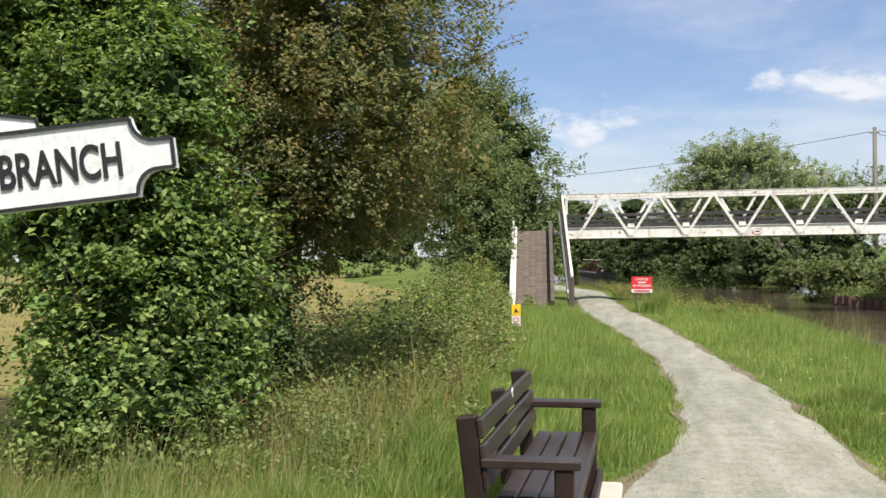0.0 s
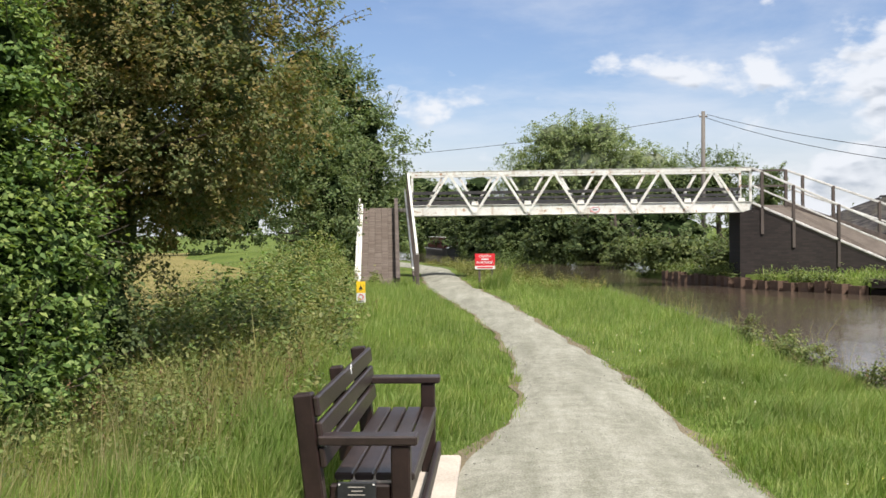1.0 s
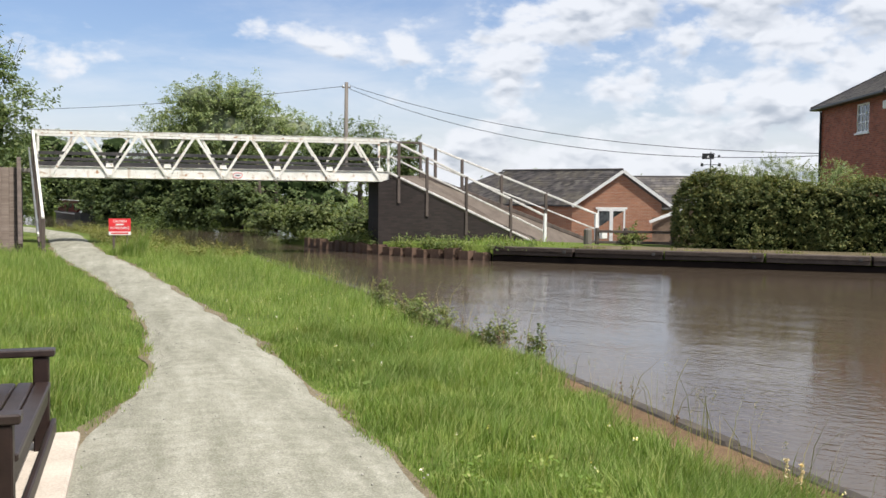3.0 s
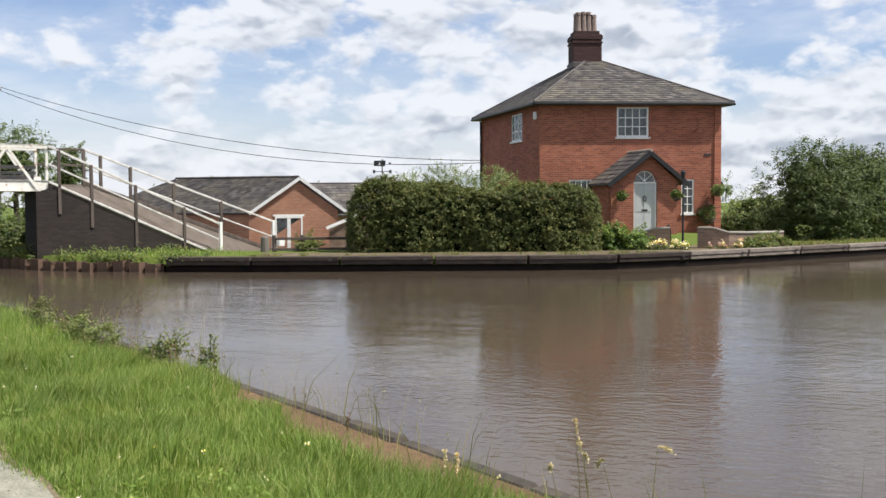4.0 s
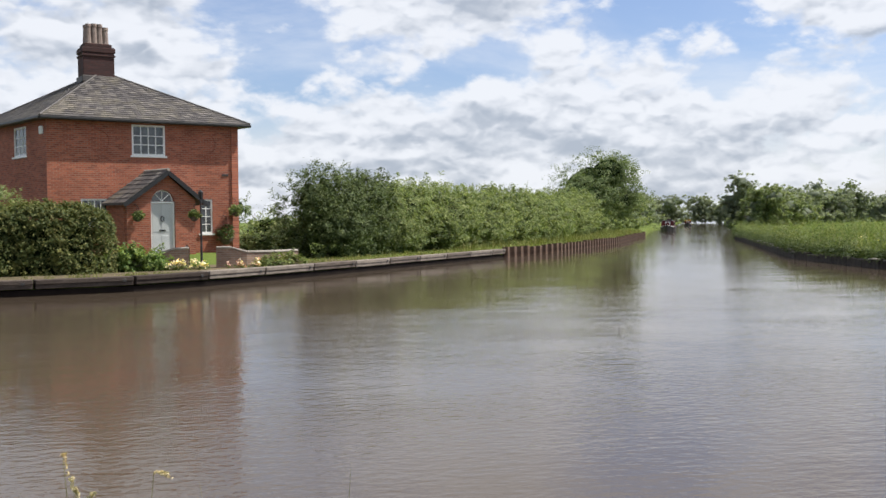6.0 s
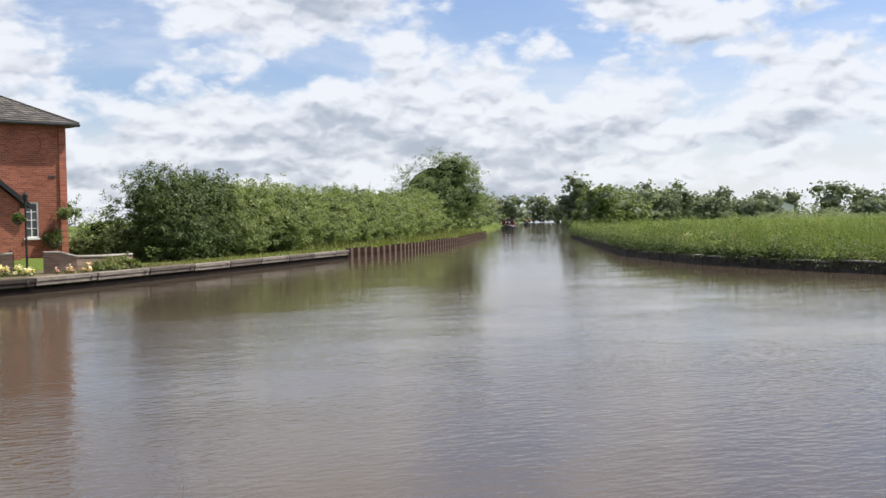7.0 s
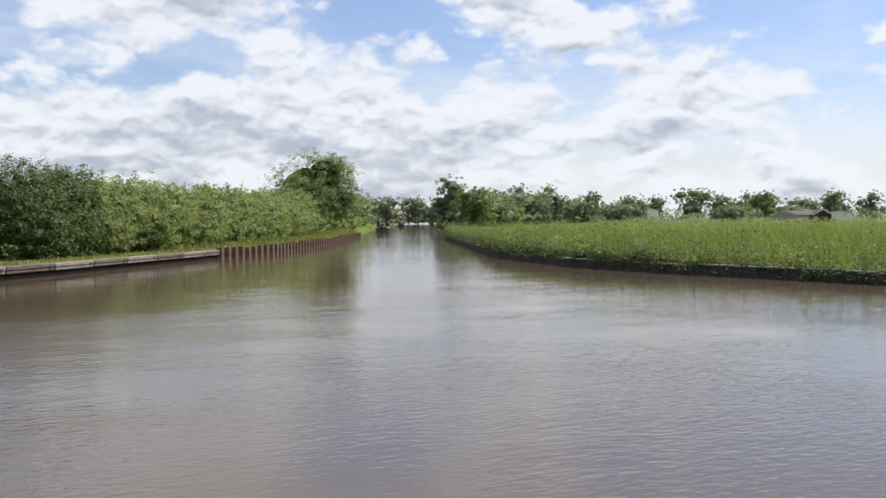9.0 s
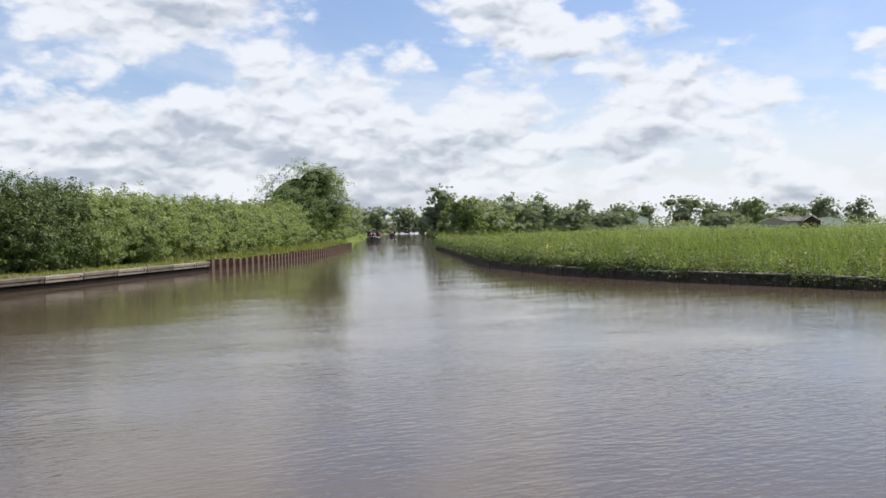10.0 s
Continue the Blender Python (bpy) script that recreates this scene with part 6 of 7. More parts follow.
# hedges and woods far off
rg = np.random.default_rng(31)
pts = []
for a, b, h, n in (((412, 66), (425, 125), 10, 9000), ((425, 55), (425, 80), 9, 5000), ((330, 34), (335, -140), 5.0, 9000), ((290, 20), (310, -120), 2.0, 5000), ((420, 130), (330, 420), 9, 3500), ((60, 160), (300, 380), 8, 3500), ((-120, 260), (60, 260), 8, 3000), ((420, -10), (400, -260), 6, 5000)):
    f = rg.random(n)
    w = 0.6 + 0.4 * np.sin(f * 37) * np.sin(f * 91 + 2)
    pts.append(np.column_stack([a[0] + (b[0] - a[0]) * f + rg.normal(size=n) * 2, a[1] + (b[1] - a[1]) * f + rg.normal(size=n) * 2, rg.random(n) ** 0.8 * h * w]))
tagged(part("far_hedges", leaf_mesh("far_hedges", np.concatenate(pts), 0.36, "leaf_haze", rg, 0.4), "leaf_haze"), "distant hedges and woods", "hedge", kind="stuff")

# ---- bench ----
def build_bench():
    t = thing("bench", "dark brown stained timber bench on a concrete slab", "bench", m=pose(-0.42, 4.78, 0.02))
    # local: y along the bench, front edge at x = 0, back at x = -0.55
    L = 1.92
    def box(name, x0, x1, y0, y1, z0, z1, mat_="bench", label="", m=None, parent=t, bev=0.008):
        return part(name, Shape().box(x0, x1, y0, y1, z0, z1, bev, m), mat_, parent, label)
    for y in (0.0, L - 0.09):
        box("front_leg", -0.09, 0.0, y, y + 0.09, 0.0, 0.585)
        m = Matrix.Translation((-0.39, 0, 0)) @ Matrix.Rotation(radians(-6), 4, "Y")
        box("back_leg", -0.07, 0.02, y, y + 0.09, 0.0, 0.83, m=m)
        box("armrest", -0.43, 0.035, y - 0.012, y + 0.102, 0.587, 0.632, "bench_top")
        box("side_rail", -0.38, -0.092, y + 0.02, y + 0.07, 0.315, 0.398)
        box("foot_rail", -0.37, -0.092, y + 0.02, y + 0.07, 0.06, 0.14)
    m = Matrix.Translation((-0.39, 0, 0)) @ Matrix.Rotation(radians(-6), 4, "Y")
    box("back_stay", -0.055, 0.015, L / 2 - 0.04, L / 2 + 0.04, 0.3, 0.83, m=m)
    for z in (0.48, 0.60, 0.72):
        box("back_slat", 0.022, 0.052, 0.0, L, z, z + 0.095, "bench_top", m=m)
    for k in range(4):
        x1 = 0.012 - 0.098 * k
        box("seat_slat", x1 - 0.088, x1, 0.095, L - 0.095, 0.40, 0.437, "bench_top")
    box("front_rail", -0.035, -0.004, 0.092, L - 0.092, 0.30, 0.398)
    box("low_rail", 0.002, 0.034, -0.01, L + 0.01, 0.10, 0.19, "bench")
    pl = box("plaque", -0.34, -0.16, -0.004, 0.019, 0.325, 0.415, "black", "black memorial plaque with pale lettering", bev=0.003)
    for k in range(3):
        box("text_bar", -0.29 + 0.015 * (k % 2), -0.21 - 0.012 * (k % 2), -0.0055, -0.0038, 0.397 - 0.018 * k - 0.005, 0.397 - 0.018 * k, "stone", parent=pl, bev=0)
    for x in (-0.33, -0.17):
        for z in (0.333, 0.407):
            part("screw", Shape().tube([(x, -0.008, z), (x, -0.002, z)], 0.005, 8), "grey_rail", pl)
    part("tie_ribbon", Shape().tube([m @ Vector(p) for p in ((0.055, 1.05, 0.80), (0.058, 1.0, 0.822), (0.056, 0.985, 0.80), (0.058, 0.99, 0.775))], 0.004, 5), "sign_white", t, "scrap of white ribbon tied to the back")
    return t


build_bench()
slab = Shape().box(-0.95, -0.27, 4.4, 7.1, -0.10, 0.03, 0.015)
tagged(part("bench_slab", slab, "slab"), "pale concrete slab under the bench", "slab")

# ---- signs ----
def finger_arm(parent, root, tip, half, thick, words, size, start, tag, width):
    """Fingerpost arm with a scalloped end, from the post (root) to its tip."""
    root, tip = Vector(root), Vector(tip)
    u = (tip - root).normalized()
    L = (tip - root).length
    upv = Vector((0, 0, 1))
    n = u.cross(upv).normalized()
    upv = n.cross(u).normalized()
    m = Matrix(((u.x, n.x * -1, upv.x, root.x), (u.y, n.y * -1, upv.y, root.y), (u.z, n.z * -1, upv.z, root.z), (0, 0, 0, 1)))
    o = [(0, -half), (L - 0.085, -half)]
    c = half * 0.62
    o += [(L - 0.085 + c * 0.95 * (1 - math.cos(a)) * 0.9 + 0.0, -half + c * math.sin(a)) for a in [math.pi / 2 * i / 6 for i in range(1, 7)]]
    o += [(L, -half + c), (L, half - c)]
    o += [(x, -z) for x, z in reversed(o[2:8])] + [(L - 0.085, half), (0, half)]
    body = part("arm", Shape().prism([m @ Vector((x, -thick / 2, z)) for x, z in o], m.to_3x3() @ Vector((0, thick, 0))), "sign_white", parent, tag)
    s = Shape()
    for (x0, z0), (x1, z1) in zip(o[1:-1], o[2:]):
        s.beam(m @ Vector((x0, -thick / 2 - 0.003, z0 * 0.95)), m @ Vector((x1, -thick / 2 - 0.003, z1 * 0.95)), 0.005, 0.0075, 0.0)
    s.beam(m @ Vector((0, -thick / 2 - 0.003, -half * 0.95)), m @ Vector((L - 0.085, -thick / 2 - 0.003, -half * 0.95)), 0.005, 0.0075, 0)
    part("border", s, "black", body)
    me = text_mesh(words, size, 0.0018, "black")
    ob = part("lettering", me, "black", body)
    wide = max(p.co.x for p in me.vertices) - min(p.co.x for p in me.vertices)
    for p in me.vertices:
        p.co.x *= width / wide
    ob.matrix_world = m @ Matrix.Translation((start, -thick / 2 - 0.003, -size * 0.35)) @ Matrix.Rotation(radians(90), 4, "X")
    return body


fp = thing("fingerpost", "white canal fingerpost with black lettering", "signpost")
part("post", Shape().tube([(-2.02, 2.02, -0.1), (-2.02, 2.02, 2.25), (-2.02, 2.02, 2.3)], [0.05, 0.045, 0.02], 16), "sign_white", fp, smooth=True)
finger_arm(fp, (-2.02, 2.024, 1.722), (-1.058, 2.228, 1.829), 0.086, 0.03, "BRANCH", 0.104, 0.612, "white arm with black border and lettering", 0.262)
finger_arm(fp, (-2.02, 2.02, 1.90), (-1.58, 2.63, 1.885), 0.086, 0.03, "TON", 0.104, 0.53, "white arm pointing away behind the first", 0.14)

t = thing("warning_sign", "small yellow and white warning sign on a short post", "sign")
part("post", Shape().box(-2.72, -2.66, 19.63, 19.67, -0.1, 0.62, 0.006), "dark_timber", t)
part("panel", Shape().box(-2.785, -2.605, 19.605, 19.622, 0.37, 0.60, 0.003), "sign_yellow", t, "yellow warning panel")
b = part("panel", Shape().box(-2.785, -2.605, 19.605, 19.622, 0.18, 0.368, 0.003), "sign_white", t, "white prohibition panel")
part("triangle", Shape().prism([(-2.735, 19.602, 0.44), (-2.655, 19.602, 0.44), (-2.695, 19.602, 0.53)], (0, 0.002, 0)), "black", t)
part("ring", Shape().tube([(-2.695 + 0.05 * math.cos(a), 19.602, 0.29 + 0.05 * math.sin(a)) for a in [2 * math.pi * i / 16 for i in range(17)]], 0.008, 5, False), "sign_red", b)
part("text_bar", Shape().box(-2.76, -2.63, 19.600, 19.604, 0.20, 0.215), "black", b)

t = thing("notice_board", "red notice board with white lettering beside the canal", "sign")
for x in (-0.46, -0.12):
    part("post", Shape().box(x - 0.03, x + 0.03, 27.31, 27.36, -0.15, 0.9, 0.006), "dark_timber", t)
part("panel", Shape().box(-0.58, -0.03, 27.29, 27.31, 0.51, 0.94, 0.004), "sign_red", t)
part("panel_foot", Shape().box(-0.58, -0.03, 27.285, 27.289, 0.51, 0.60, 0.001), "sign_white", t)
for w, z in ((0.20, 0.785), (0.42, 0.555)):
    part("text_bar", Shape().box(-0.305 - w / 2, -0.305 + w / 2, 27.281, 27.284, z - 0.020, z + 0.020), "sign_white" if z > 0.6 else "sign_red", t)
for words, w, z in (("CAUTION", 0.34, 0.842), ("IN PROGRESS", 0.47, 0.668)):
    me = text_mesh(words, 0.085, 0.001, "sign_white")
    wide = max(p.co.x for p in me.vertices)
    for p in me.vertices:
        p.co.x *= w / wide
    ob = part("lettering", me, "sign_white", t)
    ob.matrix_world = Matrix.Translation((-0.305 - w / 2, 27.286, z)) @ Matrix.Rotation(radians(90), 4, "X")

# ---- grass ----
def scatter(n, x0, x1, y0, y1, rg, keep, hz):
    x, y = rg.uniform(x0, x1, n), rg.uniform(y0, y1, n)
    k = keep(x, y)
    x, y = x[k], y[k]
    return np.column_stack([x, y, hz(x, y) - 0.01])


def swell(p, s=1.0):
    """Patches of taller and shorter growth."""
    x, y = p[:, 0] * s, p[:, 1] * s
    a = np.sin(x * 2.3 + 1.3 * np.sin(y * 1.7)) + np.sin(y * 2.9 + 1.1 * np.sin(x * 2.1 + 2)) + 0.7 * np.sin(x * 7.1 + y * 5.3) + 0.6 * np.sin(x * 4.7 - y * 8.3)
    return np.clip(1.0 + 0.27 * a, 0.40, 1.8)


rg = np.random.default_rng(9)
def right_verge(x, y):
    e = along(NEAR_EDGE, y) - 0.13
    bare = np.clip(0.26 + 0.30 * np.exp(-((y - 6.2) / 2.4) ** 2) + 0.18 * np.sin(y * 1.1 + 0.6) + 0.12 * np.sin(y * 3.7), 0.15, 0.9) * (y < 16) * 0.9
    return (x > along(PATH_R, y) + 0.02 + 0.07 * np.sin(y * 3.1) * np.sin(y * 1.7) + rg.normal(size=len(x)) * 0.04) & (x < e - bare + rg.normal(size=len(x)) * 0.06)
def left_verge(x, y):
    on_slab = (x > -1.0) & (x < -0.22) & (y > 4.35) & (y < 7.15)
    sign_ = (x > -3.05) & (x < -2.35) & (y > 17.6) & (y < 19.75)
    ramp_ = (x > -4.2) & (x < -2.7) & (y > 27.4)
    return (x < along(PATH_L, y) - 0.02 - 0.07 * np.sin(y * 2.9) * np.sin(y * 1.3) + rg.normal(size=len(x)) * 0.04) & ~on_slab & ~ramp_ & ~sign_ & (x > scrub_edge(y) - np.where(y < 7, 3.0, 0.5))
def scrub_edge(y):
    return np.interp(y, [3, 6, 10, 15, 19.5, 24, 28], [-2.1, -1.9, -1.65, -2.15, -3.05, -3.75, -3.95])


def rough(x, y):
    return (x < scrub_edge(y) + 0.3 + 0.3 * np.sin(y * 0.8))


def mound(x, y):
    return (x < scrub_edge(y) - 0.2) & ~((x > -4.2) & (y > 27.4))


def grass(name, label, roots, height, width, mat_, lean=0.75, wind=(0.10, 0.05), s=1.0):
    y_ = roots[:, 1]
    gap = np.maximum(roots[:, 0] - along(PATH_R, y_), along(PATH_L, y_) - roots[:, 0])
    height = height * np.where(roots[:, 0] < 6, np.clip(0.38 + gap / 0.9, 0.38, 1.0), 1.0)
    tagged(part(name, blades(name, roots, height * swell(roots, s), width, mat_, rg, lean, wind), mat_), label, "grass", kind="stuff")


grass("verge_grass", "lush green grass between towpath and canal", np.concatenate([scatter(104000, 0.9, 4.5, 2.4, 12, rg, right_verge, near_z), scatter(40000, -1, 4.5, 12, 34, rg, right_verge, near_z)]), 0.175, 0.0080, "grass", 0.5)
grass("verge_grass", "long green grass beside the bench", np.concatenate([scatter(80000, -4.4, 0.3, 3.2, 12, rg, left_verge, near_z), scatter(34000, -4.4, 0.3, 12, 29, rg, left_verge, near_z)]), 0.20, 0.0078, "grass", 0.42)
grass("rough_grass", "tall seeding grass on the rough bank", np.concatenate([scatter(5200, -5, -1, 2.5, 8, rg, rough, near_z), scatter(2500, -6, -1, 8, 27, rg, rough, near_z)]), 0.46, 0.0045, "grass_dry", 0.28)
grass("rough_grass", "rank green and yellow grass on the mound", np.concatenate([scatter(7000, -6, -1.8, 8, 20, rg, mound, near_z), scatter(3500, -7, -3, 19, 30, rg, mound, near_z)]), 0.45, 0.011, "grass_rank", 0.7)
grass("seeding_grass", "thin seeding stems along the water's edge", scatter(700, 3.3, 4.4, 2, 26, rg, lambda x, y: x > along(NEAR_EDGE, y) - 0.75, near_z), 0.42, 0.007, "grass_dry", 0.5)
# weeds: nettles, brambles and docks on the rough bank
def weed_points(n, x0, x1, y0, y1, keep, hz, h, r):
    c = scatter(n, x0, x1, y0, y1, rg, keep, hz)
    k = 40
    hh = np.repeat(h * rg.uniform(0.3, 1.15, len(c)) * np.clip(swell(c, 0.6) * 1.2 - 0.3, 0.25, 1.4), k)
    p = np.repeat(c, k, 0)
    p[:, :2] += rg.normal(size=(len(p), 2)) * r
    p[:, 2] += rg.random(len(p)) ** 0.8 * hh
    return p


def domes(name, label, x, y, z, h, r, mat_, leaf, per, rg, category="scrub"):
    """Low bushy growth: domes of small leaves."""
    n = len(x)
    d = unit(n * per, rg)
    d[:, 2] = np.abs(d[:, 2])
    rad = rg.random(n * per) ** 0.45
    p = np.repeat(np.column_stack([x, y, z]), per, 0)
    p[:, :2] += d[:, :2] * (rad * np.repeat(r, per))[:, None]
    p[:, 2] += d[:, 2] * rad * np.repeat(h, per) + 0.02
    # stray shoots above the domes
    k = rg.random(n * per) < 0.06
    p[k, 2] += rg.random(k.sum()) * np.repeat(h, per)[k] * 0.30
    return tagged(part(name, leaf_mesh(name, p, leaf * np.repeat(np.clip(np.hypot(x, y) / 14, 0.5, 1.0), per), mat_, rg, 0.5, out=d * 0.7), mat_), label, category, kind="stuff")


def scrub(n, mat_, leaf, per, label, rg, far=6.8):
    """Scrub on the rough bank, tallest by the ramp."""
    y = rg.uniform(6.0, 29.0, n)
    e = scrub_edge(y)
    x = e - rg.random(n) ** 1.1 * (far + e)
    inn = np.clip((e - x) / 0.9, 0, 1)
    h = (0.44 + 0.40 * smooth01((y - 6) / 7) + 0.65 * smooth01((y - 19) / 6) * np.exp(-((x + 4.5) / 1.0) ** 2)) * (0.40 + 0.60 * inn)
    h = h * np.clip(1 - (-x - 5.2) / 3.0, 0.35, 1) * np.clip(swell(np.column_stack([x, y]), 0.45), 0.6, 1.35) * rg.uniform(0.7, 1.25, n)
    return domes("bank_scrub", label, x, y, near_z(x, y), h, rg.uniform(0.16, 0.42, n), mat_, leaf, per, rg)


rg_s = np.random.default_rng(91)
scrub(640, "leaf_weed", 0.046, 84, "nettles and brambles crowding the rough bank", rg_s)
scrub(420, "leaf_scrub", 0.034, 100, "yellowing scrub and dry stalks on the rough bank", rg_s)
scrub(240, "leaf_dark", 0.050, 90, "dark nettles among the lighter scrub", rg_s)
scrub(90, "leaf_ivy", 0.056, 90, "broad fresh leaves of docks and elder shoots", rg_s)
pts = weed_points(70, 1.2, 4.2, 4, 16, right_verge, near_z, 0.14, 0.06)
tagged(part("weeds", leaf_mesh("weeds", pts, 0.022, "grass", rg, 0.7), "leaf_weed"), "clover and dock leaves in the verge", "weeds", kind="stuff")
for i, (x, y, h) in enumerate(((4.0, 12.8, 0.24), (4.05, 11.2, 0.18), (3.95, 14.2, 0.22), (4.20, 11.0, 0.26), (4.20, 9.9, 0.25), (3.9, 13.4, 0.28), (4.0, 16.0, 0.26))):
    tree("waterside_weed", "bushy green weed at the water's edge", "weed", (x, y, -0.25), (x, y, h * 0.6 - 0.2), 0.006, [(x, y, h * 0.5 - 0.2, 0.06 if x > 4.15 else 0.17, 0.07 if x > 4.15 else 0.22, h * 0.62)], "leaf_weed", 150 if x > 4.15 else 560, 0.022, 300 + i, 0.06, 20, sprigs=12, reach=0.14)
grass("verge_grass", "long grass round the notice board", scatter(700, -0.66, 0.35, 26.9, 27.24, rg, lambda x, y: x > -1, near_z), 0.62, 0.014, "grass", 0.4)
# flowering grass heads leaning over the water
for i, (x, y, z, lx, ly) in enumerate(((3.46, 3.62, 0.55, -0.02, 0.03), (3.50, 3.60, 0.39, -0.03, 0.02), (3.40, 3.68, 0.33, -0.05, 0.04), (3.05, 3.98, 0.38, -0.05, 0.03), (3.6, 3.5, 0.36, -0.07, 0.05), (3.72, 3.42, 0.42, 0.03, -0.02), (3.2, 4.3, 0.30, -0.02, 0.06), (3.8, 3.9, 0.34, -0.06, 0.02))):
    t = thing("grass_stem", "tall dry grass stem with a pale seed head", "grass stem", "seeding grass stems")
    base = (x, y, float(near_z(np.array([x]), np.array([y]))[0]) - 0.02)
    tip = (x + lx, y + ly, z)
    part("stem", Shape().tube([base, (x + lx * 0.3, y + ly * 0.3, base[2] + (z - base[2]) * 0.6), tip], [0.003, 0.0022, 0.0012], 5), "grass_dry", t)
    f = rg.random(70)[:, None]
    hd = np.array(tip) + f * np.array([lx * 0.9 + 0.05, ly * 0.9 - 0.02, 0.03]) - f * f * np.array([0, 0, 0.13 if i % 3 == 0 else 0.07]) + rg.normal(size=(70, 3)) * 0.0045
    part("seed_head", leaf_mesh("seed_head", hd, 0.008, "straw", rg, 0.2, 2.2), "straw", t)
# rusty dock spikes and pale seeding grass standing out of the rough bank
def spikes(name, label, c, height, spread, per, size, mat_, top=0.45):
    h = height * rg_k.uniform(0.6, 1.25, len(c))
    f = top + (1 - top) * rg_k.random((len(c), per))
    lean_ = rg_k.normal(size=(len(c), 2)) * 0.16
    p = np.repeat(c[:, None, :], per, 1)
    p[..., 2] += f * h[:, None]
    p[..., :2] += lean_[:, None, :] * (f * h[:, None])[..., None] + rg_k.normal(size=(len(c), per, 2)) * spread
    stems = np.zeros((len(c), 3, 3))
    tip = c + np.column_stack([lean_ * h[:, None], h])
    stems[:, 0], stems[:, 1], stems[:, 2] = c - [0.002, 0, 0], c + [0.002, 0, 0], tip
    v = np.concatenate([stems.reshape(-1, 3)])
    me = np_mesh(name, v, np.arange(len(v)).reshape(-1, 3))
    me.materials.append(M[mat_])
    t = tagged(part(name, leaf_mesh(name, p.reshape(-1, 3), size, mat_, rg_k, 0.3, 1.5), mat_), label, "weeds", kind="stuff")
    part("stems", me, mat_, t)


rg_k = np.random.default_rng(94)
in_crop = lambda x, y: y < np.interp(x, SOUTH_EDGE[::-1, 0], SOUTH_EDGE[::-1, 1]) - 0.5
spikes("crop_plumes", "pale flowering plumes above the tall crop", np.concatenate([scatter(1500, 22, 60, -30, 8, rg_k, in_crop, south_z), scatter(700, 50, 150, -70, 24, rg_k, in_crop, south_z)]), 0.98, 0.05, 12, 0.038, "grass_rank", 0.72)
spikes("dock_spikes", "rusty brown dock spikes on the rough bank", np.concatenate([scatter(60, -3.6, -1.5, 6.2, 10, rg_k, rough, near_z), scatter(90, -5.2, -1.8, 10, 20, rg_k, rough, near_z)]), 0.50, 0.013, 36, 0.011, "dock")
spikes("seed_heads", "pale seeding grass heads above the rough bank", np.concatenate([scatter(300, -4.2, -1.2, 4.2, 9, rg_k, rough, near_z), scatter(260, -5.5, -1.6, 9, 24, rg_k, rough, near_z)]), 0.52, 0.004, 14, 0.005, "grass_dry", 0.78)
spikes("seed_heads", "thin flowering grass along the water's edge", scatter(150, 3.2, 4.35, 5.5, 27, rg_k, lambda x, y: x > along(NEAR_EDGE, y) - 0.8, near_z), 0.46, 0.008, 14, 0.008, "grass_dry", 0.72)
spikes("dock_spikes", "dark dock seed spikes by the water", scatter(26, 3.7, 4.35, 6.5, 13, rg_k, lambda x, y: x > along(NEAR_EDGE, y) - 0.5, near_z), 0.42, 0.010, 30, 0.010, "dock", 0.6)
# small flowers in the verge
c = np.concatenate([scatter(70, 1.2, 4.2, 3, 16, rg, right_verge, near_z), scatter(24, -1.6, -0.8, 4.2, 5.2, rg, left_verge, near_z)])
c[:, 2] += rg.uniform(0.10, 0.2, len(c))
pts = np.repeat(c, 5, 0) + rg.normal(size=(len(c) * 5, 3)) * 0.008
tagged(part("wild_flowers", leaf_mesh("wild_flowers", pts, 0.013, "petal", rg, 1.0, 1.2), "petal"), "small white and yellow wild flowers in the grass", "flowers", kind="stuff")


def crop(x, y):
    e = np.interp(x, SOUTH_EDGE[::-1, 0], SOUTH_EDGE[::-1, 1])
    return y < e - 0.7
grass("crop", "tall green crop on the branch canal bank", np.concatenate([scatter(52000, 20, 60, -30, 8, rg, crop, south_z), scatter(20000, 50, 200, -90, 30, rg, crop, south_z)]), 0.86, 0.022, "reed", 0.5, (0.08, 0.04), 0.9)
def brink(x, y):
    e = np.interp(x, SOUTH_EDGE[::-1, 0], SOUTH_EDGE[::-1, 1])
    return (y < e - 0.12) & (y > e - 2.4)
pts = weed_points(1500, 18, 62, -30, 8, brink, lambda x, y: south_z(x, y) - 0.10, 0.75, 0.25)
tagged(part("bank_weeds", leaf_mesh("bank_weeds", pts, 0.075, "leaf_bush", rg, 0.5), "leaf_bush"), "brambles and weeds hanging over the branch canal wall", "weeds", kind="stuff")
# the pale leaf colour paints sunlight on broad leaves at the brink
pts = weed_points(150, 24, 60, -24, 8, lambda x, y: brink(x, y) & (y > np.interp(x, SOUTH_EDGE[::-1, 0], SOUTH_EDGE[::-1, 1]) - 0.7), lambda x, y: south_z(x, y) - 0.15, 0.55, 0.22)
tagged(part("bank_weeds", leaf_mesh("bank_weeds", pts, 0.10, "leaf_pale", rg, 0.9), "leaf_pale"), "broad leaves coloured pale as if sunlit over the branch canal wall", "weeds", kind="stuff")
c = scatter(40, 28, 60, -20, 8, rg, brink, south_z)
c[:, 2] += rg.uniform(0.25, 0.6, len(c))
pts = np.repeat(c, 12, 0) + rg.normal(size=(len(c) * 12, 3)) * np.array([0.12, 0.12, 0.06])
tagged(part("bank_flowers", leaf_mesh("bank_flowers", pts, 0.05, "petal", rg, 1.0, 1.2), "petal"), "white umbel flowers at the bank", "flowers", kind="stuff")


